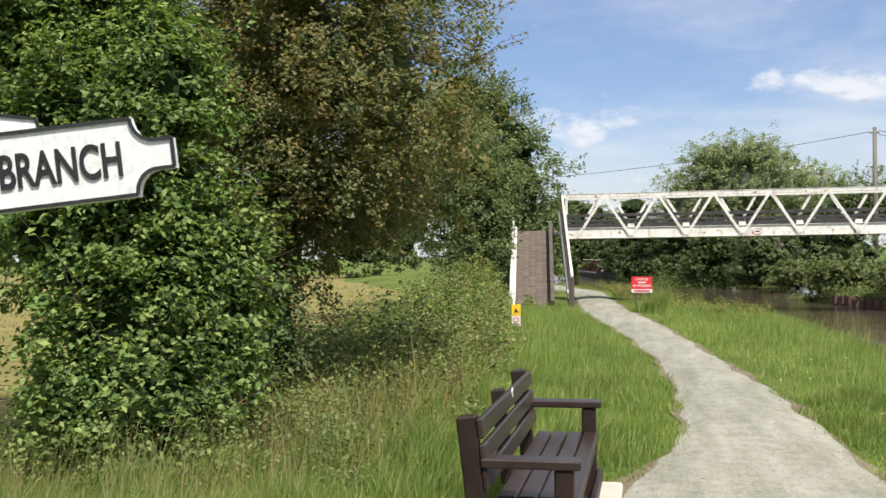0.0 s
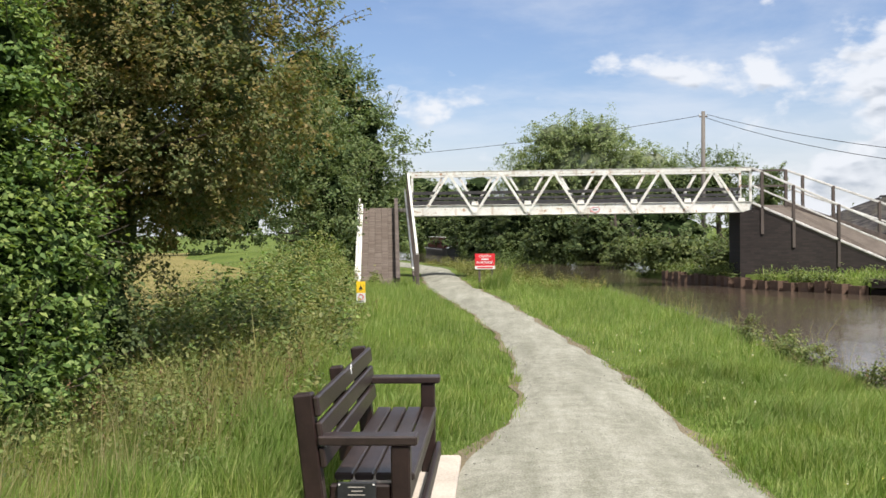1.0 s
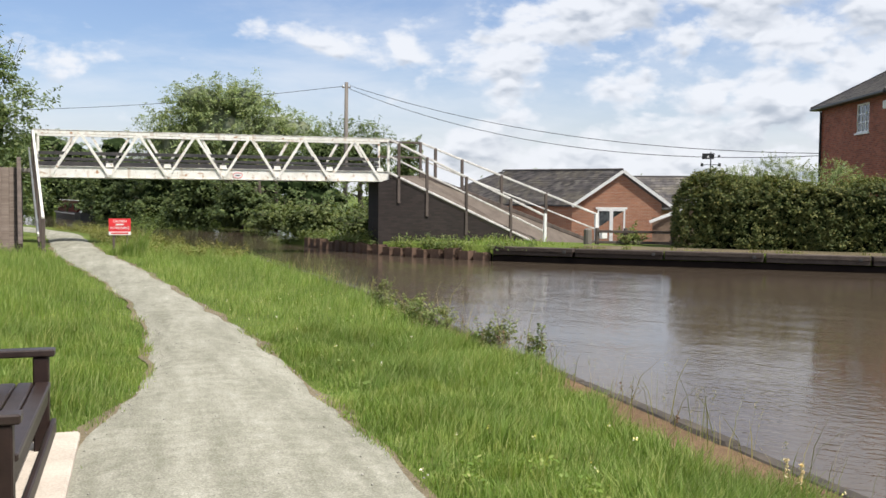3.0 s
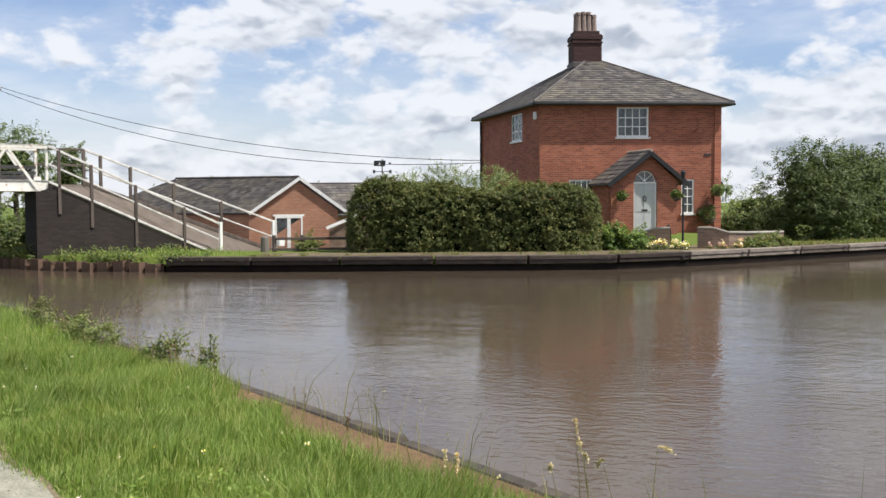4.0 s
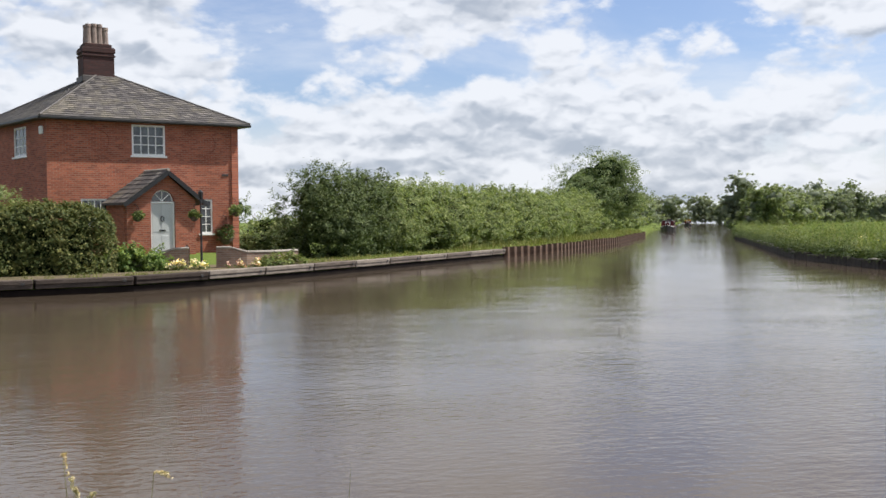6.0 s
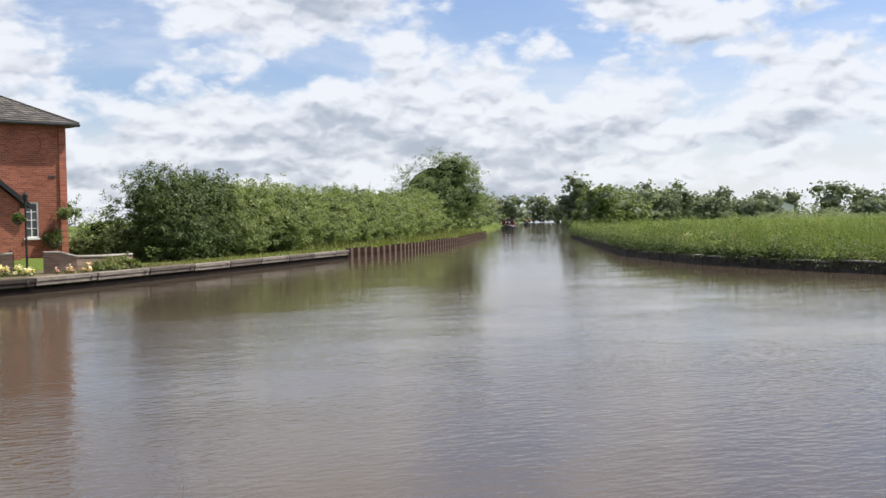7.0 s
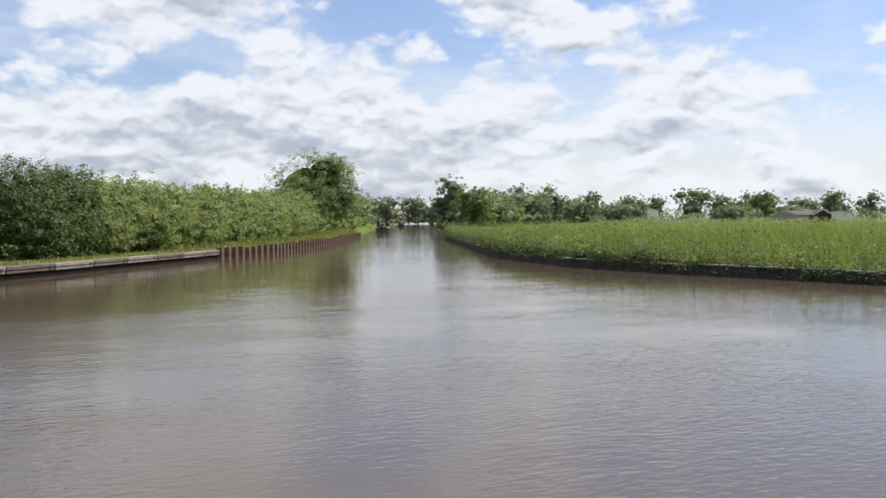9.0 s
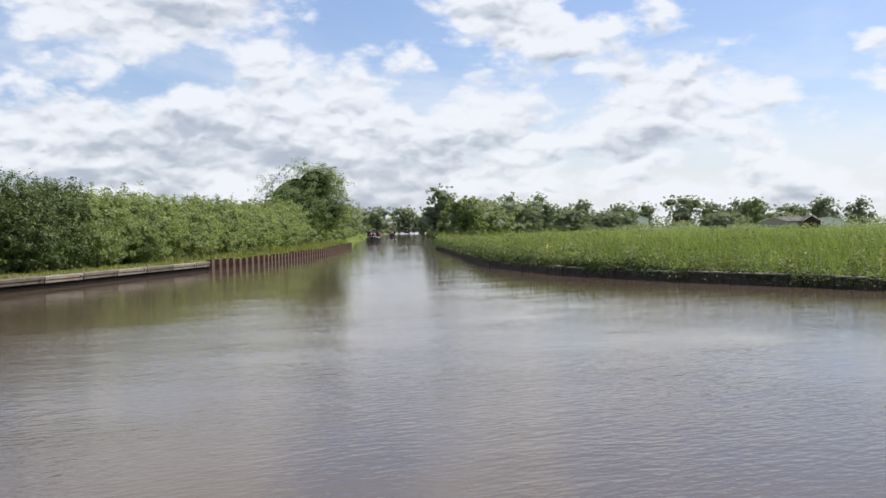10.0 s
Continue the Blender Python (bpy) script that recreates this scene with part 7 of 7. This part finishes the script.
def far_side(x):
    return np.interp(x, FAR_EDGE[6:, 0], FAR_EDGE[6:, 1])
grass("bank_grass", "rough grass along the branch canal bank", scatter(44000, 30, 115, 20, 40, rg, lambda x, y: (y > far_side(x) + 0.45) & (y < far_side(x) + 5.5) & (x > 46.5), far_z), 0.40, 0.030, "grass_rank", 0.5)
grass("bank_grass", "thin short grass behind the coping", scatter(9000, 28.5, 47, 20, 26, rg, lambda x, y: (y > far_side(x) + 0.42) & (y < far_side(x) + 2.2), far_z), 0.13, 0.022, "grass_rank", 0.6)
def beyond(x, y):
    e = np.interp(y, FAR_EDGE[2:11, 1][::-1], FAR_EDGE[2:11, 0][::-1])
    return (x > e + 0.35) & (x < e + 6) & ~((y > 33.0) & (y < 35) & (x > 8))
grass("bank_grass", "lush grass below the bridge abutment", scatter(26000, 2, 13.5, 29.3, 62, rg, beyond, far_z), 0.19, 0.025, "grass", 0.5)
pts = weed_points(700, 24, 75, -40, 12, crop, south_z, 0.95, 0.3)
tagged(part("crop_weeds", leaf_mesh("crop_weeds", pts, 0.085, "leaf_bush", rg, 0.4), "leaf_bush"), "darker weeds among the tall crop", "weeds", kind="stuff")
grass("field_grass", "short pale grass of the field", scatter(11000, -26, -6.6, 12, 62, rg, lambda x, y: x < -6.6 - 0.13 * np.clip(y - 18, 0, 60), near_z), 0.12, 0.045, "grass_dry", 0.6)
# tufts along the canal wall's coping
run_ = np.array([p for p in resample(FAR_EDGE, 0.25) if 12.5 <= p[0] <= 23.5 or 28.2 < p[0] <= 48])
c = run_[rg.integers(0, len(run_), 110)] + np.array([0.45, 0.89]) * rg.uniform(0.34, 0.75, 110)[:, None]
c = np.repeat(np.column_stack([c, far_z(c[:, 0], c[:, 1])]), 26, 0)
c[:, :2] += rg.normal(size=(len(c), 2)) * 0.08
grass("coping_tufts", "small grass tufts behind the coping", c, 0.13, 0.014, "grass_rank", 0.7)
# soft weeds over the crop bank and its wall, and over the bank below the bridge ramp
rg_d = np.random.default_rng(92)
# darker leaf colours here also paint the shadowed band low on the bank
for n_, mat_, leaf, label in ((620, "leaf_bush", 0.060, "rank weeds along the crop's border"), (110, "leaf_scrub", 0.045, "yellowing seed heads along the crop's border"), (560, "leaf_dark", 0.052, "leafy weeds hanging over the branch canal wall")):
    x = 24 + 90 * rg_d.random(n_) ** 1.6
    e = np.interp(x, SOUTH_EDGE[::-1, 0], SOUTH_EDGE[::-1, 1])
    over = mat_ == "leaf_dark"
    y = e - (rg_d.uniform(-0.02, 0.25, n_) if over else 0.2 + 5.0 * rg_d.random(n_) ** 1.5)
    z = south_z(x, y) - (rg_d.uniform(0.12, 0.48, n_) if over else 0.05)
    domes("bank_weeds", label, x, y, z, rg_d.uniform(0.30, 0.62, n_) if over else rg_d.uniform(0.45, 1.05, n_), rg_d.uniform(0.25, 0.55, n_), mat_, leaf, 64, rg_d, "weeds")
for n_, mat_, leaf, label in ((150, "leaf_weed", 0.05, "rank weeds on the bank below the ramp"), (110, "leaf_bush", 0.05, "lush green growth hanging over the piling")):
    y = rg_d.uniform(28.4, 56, n_)
    e = np.interp(y, FAR_EDGE[2:11, 1][::-1], FAR_EDGE[2:11, 0][::-1])
    x = e + rg_d.uniform(0.02, 1.6, n_) * (1 if mat_ == "leaf_weed" else 0.35)
    k = ~((y > 32.6) & (y < 35.2) & (x > 8.2)) & (x < 12)
    x, y = x[k], y[k]
    domes("bank_weeds", label, x, y, far_z(x, y) - 0.12, rg_d.uniform(0.25, 0.6, len(x)), rg_d.uniform(0.2, 0.5, len(x)), mat_, leaf, 60, rg_d, "weeds")
# dark leaves added over the bright bank in place of its shade
y = rg_d.uniform(56, 90, 220)
x = np.interp(y, FAR_EDGE[1:11, 1][::-1], FAR_EDGE[1:11, 0][::-1]) + 0.1 + 3.4 * rg_d.random(220) ** 1.3
domes("bank_weeds", "undergrowth added to darken the shaded bend beyond the footbridge", x, y, np.full(220, -0.40), rg_d.uniform(0.6, 1.3, 220), rg_d.uniform(0.4, 0.9, 220), "leaf_dark", 0.085, 50, rg_d, "weeds")
rg_r = np.random.default_rng(93)
f = rg_r.random(70)
x, y = -3.36 - 0.62 * f + rg_r.normal(size=70) * 0.05 - 0.05, 27.4 + 5.8 * f
domes("ramp_weeds", "weeds growing along the ramp's side", x, y, near_z(x, y), 0.25 + f * 0.9 * rg_r.uniform(0.5, 1.1, 70), rg_r.uniform(0.12, 0.26, 70), "leaf_weed", 0.035, 60, rg_r, "weeds")
y = rg_r.uniform(27.5, 48, 260)
x = along(PATH_R, y) + 0.3 + (along(NEAR_EDGE, y) - along(PATH_R, y) - 0.4) * rg_r.random(260)
domes("verge_weeds", "tall seeding grass and weeds beneath the bridge", x, y, near_z(x, y), rg_r.uniform(0.2, 0.55, 260), rg_r.uniform(0.15, 0.4, 260), "leaf_scrub", 0.035, 60, rg_r, "weeds")
grass("verge_grass", "short grass beside the towpath", np.concatenate([scatter(11000, 0.9, 4.5, -5, 2.5, rg, right_verge, near_z), scatter(12000, -5.0, 0.3, -5, 3.3, rg, left_verge, near_z)]), 0.17, 0.02, "grass")

# ---- garden of the toll house ----
def garden_wall(name, label, line, thick=0.26):
    """Low wall with a rounded cap; line: (x, y, top)."""
    t = thing(name, label, "garden wall")
    for (x0, y0, z0), (x1, y1, z1) in zip(line[:-1], line[1:]):
        d = Vector((x1 - x0, y1 - y0, 0))
        s_ = Vector((-d.y, d.x, 0)).normalized() * thick
        base = -0.15
        part("wall", Shape().prism([(x0, y0, base), (x1, y1, base), (x1, y1, z1 - 0.06), (x0, y0, z0 - 0.06)], s_), "brick_garden", t)
        part("cap", Shape().beam(Vector((x0, y0, z0 - 0.03)) + s_ * 0.5, Vector((x1, y1, z1 - 0.03)) + s_ * 0.5, thick + 0.07, 0.075, 0.02), "stone", t)
    return t


garden_wall("garden_wall", "low curved brick garden wall with a pale cap", [(25.0, 23.48, 0.42), (25.3, 23.2, 0.60), (25.56, 22.88, 0.74), (25.92, 22.47, 0.77)])
garden_wall("garden_wall", "low brick garden wall beside the gate", [(26.88, 22.1, 0.76), (27.2, 21.72, 0.76), (27.6, 21.35, 0.60), (28.7, 21.0, 0.58), (30.1, 20.95, 0.58)])

t = thing("garden_gate", "open black wrought iron garden gate", "gate")
g0, g1 = Vector((25.98, 22.5, 0)), Vector((26.25, 22.95, 0))
for k in range(7):
    p = g0.lerp(g1, k / 6)
    part("bar", Shape().tube([(p.x, p.y, 0.0), (p.x, p.y, 0.75 + 0.1 * math.sin(math.pi * k / 6))], 0.012, 6), "black", t)
for z in (0.12, 0.66):
    part("rail", Shape().beam(g0 + Vector((0, 0, z)), g1 + Vector((0, 0, z)), 0.02, 0.035, 0.0), "black", t)

t = thing("lamp_post", "slim black lamp post with a hanging basket bracket", "lamp post")
part("post", Shape().tube([(26.18, 22.15, -0.06), (26.18, 22.15, 0.1), (26.18, 22.15, 2.4)], [0.06, 0.04, 0.03], 10), "black", t)
part("lantern", Shape().tube([(26.18, 22.15, 2.4), (26.18, 22.15, 2.43), (26.18, 22.15, 2.62), (26.18, 22.15, 2.70)], [0.03, 0.06, 0.09, 0.02], 6), "black", t)
part("bracket", Shape().tube([(26.18, 22.15, 2.2), (26.08, 22.25, 2.25), (26.02, 22.3, 2.15)], 0.012, 5), "black", t)


def basket(x, y, z, r, seed, leaf="leaf_bush", wall=None):
    rg_ = np.random.default_rng(seed)
    t = thing("hanging_basket", "hanging basket with trailing green plants", "hanging basket", "hanging baskets")
    part("basket", Shape().tube([(x, y, z - r), (x, y, z - r * 0.6), (x, y, z)], [r * 0.3, r * 0.8, r], 10), "dark_timber", t)
    pts, out = clump_points([(x, y, z + r * 0.4, r * 1.2, r * 1.2, r * 0.9)], 900, rg_, r * 0.5, 20)
    part("plants", leaf_mesh("plants", pts, 0.05, leaf, rg_, 0.4), leaf, t)
    for k in range(3):
        a = k * 2.1
        part("chain", Shape().tube([(x + r * math.cos(a), y + r * math.sin(a), z), (x, y, z + r * 2.4)], 0.006, 4), "black", t)
    if wall is not None:
        part("bracket", Shape().tube([(x, y, z + r * 2.4), wall], 0.012, 5), "black", t)
    return t


_n = Vector((HU.y, -HU.x, 0))
p = PORCH @ Vector((0.28, -0.28, 0))
basket(p.x, p.y, 1.82, 0.17, 401, "leaf_bush", tuple(PORCH @ Vector((0.28, 0.0, 2.3))))
basket(26.02, 22.3, 1.80, 0.16, 402, "leaf_bush")
p = FRONT @ Vector((7.15, -0.35, 0))
basket(p.x, p.y, 2.02, 0.20, 403, "leaf_pale", tuple(FRONT @ Vector((7.15, 0.0, 2.6))))
p = FRONT @ Vector((6.75, -0.3, 0))
basket(p.x, p.y, 1.02, 0.32, 404, "leaf_dark", tuple(FRONT @ Vector((6.75, 0.0, 1.9))))

# trodden path from the gate to the porch
q = PORCH @ Vector((0.7, -0.5, 0))
w_ = PORCH @ Vector((2.3, -0.5, 0))
s = Shape()
for i in range(9):
    for e0, e1 in (((25.2, 22.9), (q.x, q.y)), ((28.7, 21.35), (w_.x + 3.6, w_.y - 1.4))):
        x, y = e0[0] + (e1[0] - e0[0]) * i / 8, e0[1] + (e1[1] - e0[1]) * i / 8
        s.v.append((x, y, float(far_z(np.array([x]), np.array([y]))[0]) + 0.025))
s.f = [(2 * i, 2 * i + 1, 2 * i + 3, 2 * i + 2) for i in range(8)]
tagged(part("garden_path", s, "earth_dark"), "trodden brown path from the gate to the porch", "path", kind="structure")
# flower bed in front of the garden wall
rg_ = np.random.default_rng(44)
def flower_bed(name, label, a, b, n, mats):
    t = thing(name, label, "flowers")
    a, b = np.array(a), np.array(b)
    f = rg_.random(n)[:, None]
    c = a + (b - a) * f + rg_.normal(size=(n, 3)) * np.array([0.10, 0.10, 0.05])
    lv = np.repeat(c, 14, 0) + rg_.normal(size=(n * 14, 3)) * np.array([0.08, 0.08, 0.05]) - np.array([0, 0, 0.06])
    part("leaves", leaf_mesh("leaves", lv, 0.05, "leaf_bush", rg_, 0.6), "leaf_bush", t)
    for m_ in mats:
        k = rg_.choice(n, n // len(mats))
        fl = np.repeat(c[k], 12, 0) + rg_.normal(size=(len(k) * 12, 3)) * 0.045 + np.array([0, 0, 0.07])
        part("blooms", leaf_mesh("blooms", fl, 0.062, m_, rg_, 0.8, 1.1), m_, t)["kind"] = "stuff"
flower_bed("flower_bed", "yellow and white flowers before the garden wall", (24.75, 22.55, 0.15), (25.95, 21.75, 0.15), 34, ("petal", "petal"))
flower_bed("flower_bed", "pale pink flowers beside the gate wall", (26.95, 21.5, 0.15), (27.7, 20.9, 0.15), 16, ("petal_pink", "petal"))
tree("garden_shrub", "tuft of grass and weeds on the coping", "bush", (28.6, 20.8, -0.06), (28.6, 20.8, 0.2), 0.02, [(28.4, 20.85, 0.1, 0.8, 0.2, 0.25), (29.6, 20.8, 0.08, 0.5, 0.2, 0.3)], "leaf_weed", 2500, 0.05, 405, 0.12, 20, sprigs=40, reach=0.2)

# timber fence at the foot of the ramp
t = thing("post_and_rail_fence", "weathered timber post and rail fence", "fence")
fa, fb = Vector((15.0, 30.25, 0)), Vector((17.3, 29.0, 0))
for f in (0.0, 0.36, 0.95):
    p = fa.lerp(fb, f)
    part("post", Shape().box(p.x - 0.06, p.x + 0.06, p.y - 0.05, p.y + 0.05, -0.2, 0.58, 0.01), "dark_timber", t)
for z in (0.10, 0.46):
    part("rail", Shape().beam(fa + Vector((0.0, -0.06, z)), fb + Vector((0.0, -0.06, z)), 0.04, 0.09, 0.006), "dark_timber", t)
t = thing("gate_post", "stout weathered wooden gate post", "post")
part("post", Shape().tube([(14.72, 30.4, -0.2), (14.72, 30.4, 0.5), (14.72, 30.4, 0.56)], [0.15, 0.14, 0.09], 10), "pole_wood", t)
tree("potted_plant", "leafy plant by the fence", "plant", (16.2, 29.9, -0.06), (16.2, 29.9, 0.4), 0.02, [(16.1, 29.9, 0.15, 0.4, 0.3, 0.22)], "leaf_weed", 1800, 0.05, 406, 0.15, 20, sprigs=20, reach=0.3)
t = thing("trough", "small white planter trough by the ramp foot", "planter")
part("trough", Shape().box(17.35, 17.6, 34.6, 34.9, 0.0, 0.28, 0.02), "white_clean", t)

# weather vane above the hedge
t = thing("weather_vane", "black weather vane with a boat silhouette on a post", "weather vane")
wx, wy = 19.55, 30.58
part("post", Shape().tube([(wx, wy, -0.06), (wx, wy, 3.25)], 0.022, 8), "black", t)
ax = Vector((0.82, -0.57, 0))
c0 = Vector((wx, wy, 2.80))
part("cross_arm", Shape().beam(c0 - ax * 0.3, c0 + ax * 0.3, 0.02, 0.02, 0), "black", t)
c1 = Vector((wx, wy, 3.10))
part("vane_plate", Shape().prism([c1 - ax * 0.30 + Vector((0, 0, -0.10)), c1 + ax * 0.10 + Vector((0, 0, -0.10)), c1 + ax * 0.13 + Vector((0, 0, 0.10)), c1 - ax * 0.30 + Vector((0, 0, 0.10))], _n * 0.012), "black", t)
part("cut_out", Shape().prism([c1 - ax * 0.14 + _n * 0.014 + Vector((0, 0, -0.05)), c1 - ax * 0.05 + _n * 0.014 + Vector((0, 0, -0.05)), c1 - ax * 0.09 + _n * 0.014 + Vector((0, 0, 0.05))], _n * 0.003), "sign_white", t)
part("vane_tip", Shape().prism([c1 + ax * 0.24 + Vector((0, 0, -0.04)), c1 + ax * 0.36 + Vector((0, 0, 0)), c1 + ax * 0.24 + Vector((0, 0, 0.05))], _n * 0.012), "black", t)
for sx in (-0.3, 0.3):
    q = c0 + ax * sx
    part("letter_plate", Shape().box(q.x - 0.05, q.x + 0.05, q.y - 0.01, q.y + 0.01, 2.74, 2.86, 0.003), "black", t)

# ---- pole and wires ----
t = thing("utility_pole", "weathered wooden utility pole beyond the bridge", "utility pole")
part("pole", Shape().tube([(12.3, 59, -0.3), (12.36, 59, 8.45)], [0.16, 0.11], 10), "pole_wood", t, smooth=True)
part("cross_arm", Shape().box(12.1, 12.6, 58.95, 59.05, 8.10, 8.18, 0.01), "pole_wood", t)
for x in (12.15, 12.55):
    part("insulator", Shape().tube([(x, 59, 8.18), (x, 59, 8.28)], 0.035, 8), "white_clean", t)


def wire(a, b, sag, parent):
    a, b = Vector(a), Vector(b)
    pts = [a.lerp(b, i / 20) - Vector((0, 0, sag * 4 * (i / 20) * (1 - i / 20))) for i in range(21)]
    part("wire", Shape().tube([tuple(p) for p in pts], 0.016, 5, False), "black", parent)


wires = thing("overhead_wires", "black overhead wires sagging from the pole", "wires")
wire((12.55, 59, 8.26), (28.4, 35.9, 3.6), 0.95, wires)
wire((12.55, 59, 8.06), (28.4, 35.9, 3.5), 1.35, wires)
wire((12.15, 59, 8.2), (-34, 90, 9.0), 1.4, wires)

# ---- boats ----
def narrowboat(label, m, length, hull, cabin, trim, seed):
    """Narrowboat, bow at +x: steel hull, cabin with windows, fore deck."""
    t = thing("narrowboat", label, "boat", "moored boats", m=m)
    w, L = 1.03, length
    st = [(-L / 2, 0.72), (-L / 2 + 0.5, 0.95), (-L / 2 + 1.2, 1.0), (L / 2 - 2.4, 1.0), (L / 2 - 1.2, 0.82), (L / 2 - 0.35, 0.35), (L / 2, 0.05)]
    s = Shape()
    s.v = [(x, sg * w * f * (0.9 if z < 0 else 1), z + (0.28 * max(0, (x - L / 2 + 2.4) / 2.4) ** 2 if z > 0 else 0)) for x, f in st for sg in (-1, 1) for z in (-0.3, 0.55)]
    for i in range(len(st) - 1):
        k = i * 4
        s.f += [(k, k + 4, k + 5, k + 1), (k + 2, k + 3, k + 7, k + 6), (k + 1, k + 5, k + 7, k + 3)]
    s.f += [(0, 1, 3, 2), (len(s.v) - 4, len(s.v) - 2, len(s.v) - 1, len(s.v) - 3)]
    part("hull", s, hull, t)
    part("rubbing_strake", Shape().box(-L / 2 + 0.4, L / 2 - 2.4, -w - 0.03, -w + 0.01, 0.42, 0.50, 0.01).box(-L / 2 + 0.4, L / 2 - 2.4, w - 0.01, w + 0.03, 0.42, 0.50, 0.01), trim, t)
    x0, x1 = -L / 2 + 1.3, L / 2 - 2.6
    part("cabin", Shape().add([(x, sg * y, z) for x in (x0, x1) for sg in (-1, 1) for y, z in ((0.88, 0.56), (0.76, 1.42))], [(0, 4, 5, 1), (2, 3, 7, 6), (1, 5, 7, 3), (0, 1, 3, 2), (4, 6, 7, 5)]), cabin, t)
    part("cabin_roof", Shape().box(x0 - 0.08, x1 + 0.12, -0.80, 0.80, 1.42, 1.47, 0.015), trim, t)
    for sg in (-1, 1):
        for k in range(5):
            xw = x0 + (x1 - x0) * (k + 0.5) / 5
            part("window", Shape().box(xw - 0.35, xw + 0.35, sg * 0.84 - 0.02, sg * 0.84 + 0.02, 0.85, 1.2, 0.01), "glass", t)
    part("bow_door", Shape().box(x1 + 0.005, x1 + 0.03, -0.35, 0.35, 0.6, 1.3, 0.01), "white_clean", t, "white triangle-marked bow doors")
    part("cratch_board", Shape().prism([(x1 + 1.1, -0.6, 0.6), (x1 + 1.1, 0.6, 0.6), (x1 + 1.1, 0.0, 1.3)], (0.03, 0, 0)), cabin, t)
    part("bow_band", Shape().beam((L / 2 - 1.2, -0.86, 0.62), (L / 2 - 0.02, -0.06, 0.80), 0.02, 0.12, 0).beam((L / 2 - 1.2, 0.86, 0.62), (L / 2 - 0.02, 0.06, 0.80), 0.02, 0.12, 0), "white_clean", t, "white bow band")
    part("roof_box", Shape().box(x0 + 1.5, x0 + 2.4, -0.3, 0.3, 1.48, 1.72, 0.02), "dark_timber", t)
    part("chimney", Shape().tube([(x0 + 3.0, 0.4, 1.47), (x0 + 3.0, 0.4, 1.85)], 0.07, 8), "black", t)
    return t


narrowboat("dark narrowboat with a white bow band moored beyond the bridge", pose(-4.1, 82.5, WATER, 0, 0, -78), 13, "black", "boat_maroon", "grey_rail", 1)
narrowboat("dark narrowboat moored along the branch canal", pose(158, 37.9, WATER, 0, 0, 192) @ Matrix.Scale(1.15, 4), 13, "black", "boat_maroon", "black", 2)
narrowboat("dark boat with a pale yellow-edged front moored far along the canal", pose(262, 57.6, WATER, 0, 0, 192), 13, "black", "boat_maroon", "sign_yellow", 3)

# ---- distant buildings ----
gable_house("barn", "distant barn with a grey roof", (306, -50, 3.7), (307, -46.5, 2.5), (305, -53.5, 2.5), -0.1, (0.3, -1, 0), 9, "stone", "barn")
gable_house("cottage", "distant brick cottage among the trees", (303, -60, 4.0), (303.5, -57.6, 2.5), (302.5, -62.4, 2.5), -0.1, (1, 0.1, 0), 8, "brick_chimney", "house")
gable_house("farm_shed", "distant white-walled farm shed", (378, -12, 5.6), (378, -8, 4.4), (378, -16, 4.4), -0.1, (1, 0, 0), 14, "white_clean", "shed")
gable_house("farm_shed", "distant low white building", (331, -71, 3.6), (331, -67.5, 2.9), (331, -74.5, 2.9), -0.1, (1, 0, 0), 10, "white_clean", "shed")

# ---- paving of the towpath-side ramp ----
L0, R0, L1, R1 = LEFT_RAMP
slope = (L1 - L0).normalized()
across = (R0 - L0).normalized()
nrm = across.cross(slope).normalized()
rb = random.Random(8)
sett = None
rows_ = 54
for r in range(rows_):
    f0 = (r + 0.5) / rows_
    a, b = L0.lerp(L1, f0), R0.lerp(R1, f0)
    n_ = 5
    for k in range(n_):
        g = (k + 0.5) / n_
        if sett is None:
            sett = mesh_of("brick", Shape().box(-0.0985, 0.0985, -0.0565, 0.0565, -0.02, 0.020, 0.004), "sett")
        g = (k + (0.5 if r % 2 else 0.42)) / n_
        p = a.lerp(b, g) + nrm * rb.uniform(-0.003, 0.004)
        ob = new("brick", sett)
        ob.parent = left_ramp
        ob.matrix_world = Matrix(((across.x, slope.x, nrm.x, p.x), (across.y, slope.y, nrm.y, p.y), (across.z, slope.z, nrm.z, p.z), (0, 0, 0, 1)))

# ---- loose stones on the towpath ----
rg_ = np.random.default_rng(77)
n_ = 900
yy = rg_.uniform(3, 22, n_) ** 1.0
edge_ = rg_.random(n_) < 0.45
fx = np.where(edge_, np.where(rg_.random(n_) < 0.5, rg_.normal(0.03, 0.04, n_), rg_.normal(0.97, 0.04, n_)), rg_.random(n_))
xx = along(PATH_L, yy) + (along(PATH_R, yy) - along(PATH_L, yy)) * fx
r_ = rg_.uniform(0.004, 0.010, n_)
zz = 0.012 + 0.03 * np.sin(math.pi * np.clip(fx, 0, 1))
oct_ = np.array([(1, 0, 0), (0, 1, 0), (-1, 0, 0), (0, -1, 0), (0, 0, 0.8), (0, 0, -0.6)], float)
v = (np.column_stack([xx, yy, zz])[:, None] + oct_[None] * r_[:, None, None] * rg_.uniform(0.6, 1.3, (n_, 6, 1))).reshape(-1, 3)
tri = np.array([(0, 1, 4), (1, 2, 4), (2, 3, 4), (3, 0, 4), (1, 0, 5), (2, 1, 5), (3, 2, 5), (0, 3, 5)])
me = np_mesh("loose_stones", v, (np.arange(n_)[:, None, None] * 6 + tri[None]).reshape(-1, 3))
me.materials.append(M["pebble"])
tagged(part("loose_stones", me, "pebble"), "loose pale stones scattered on the towpath", "stones", kind="stuff")
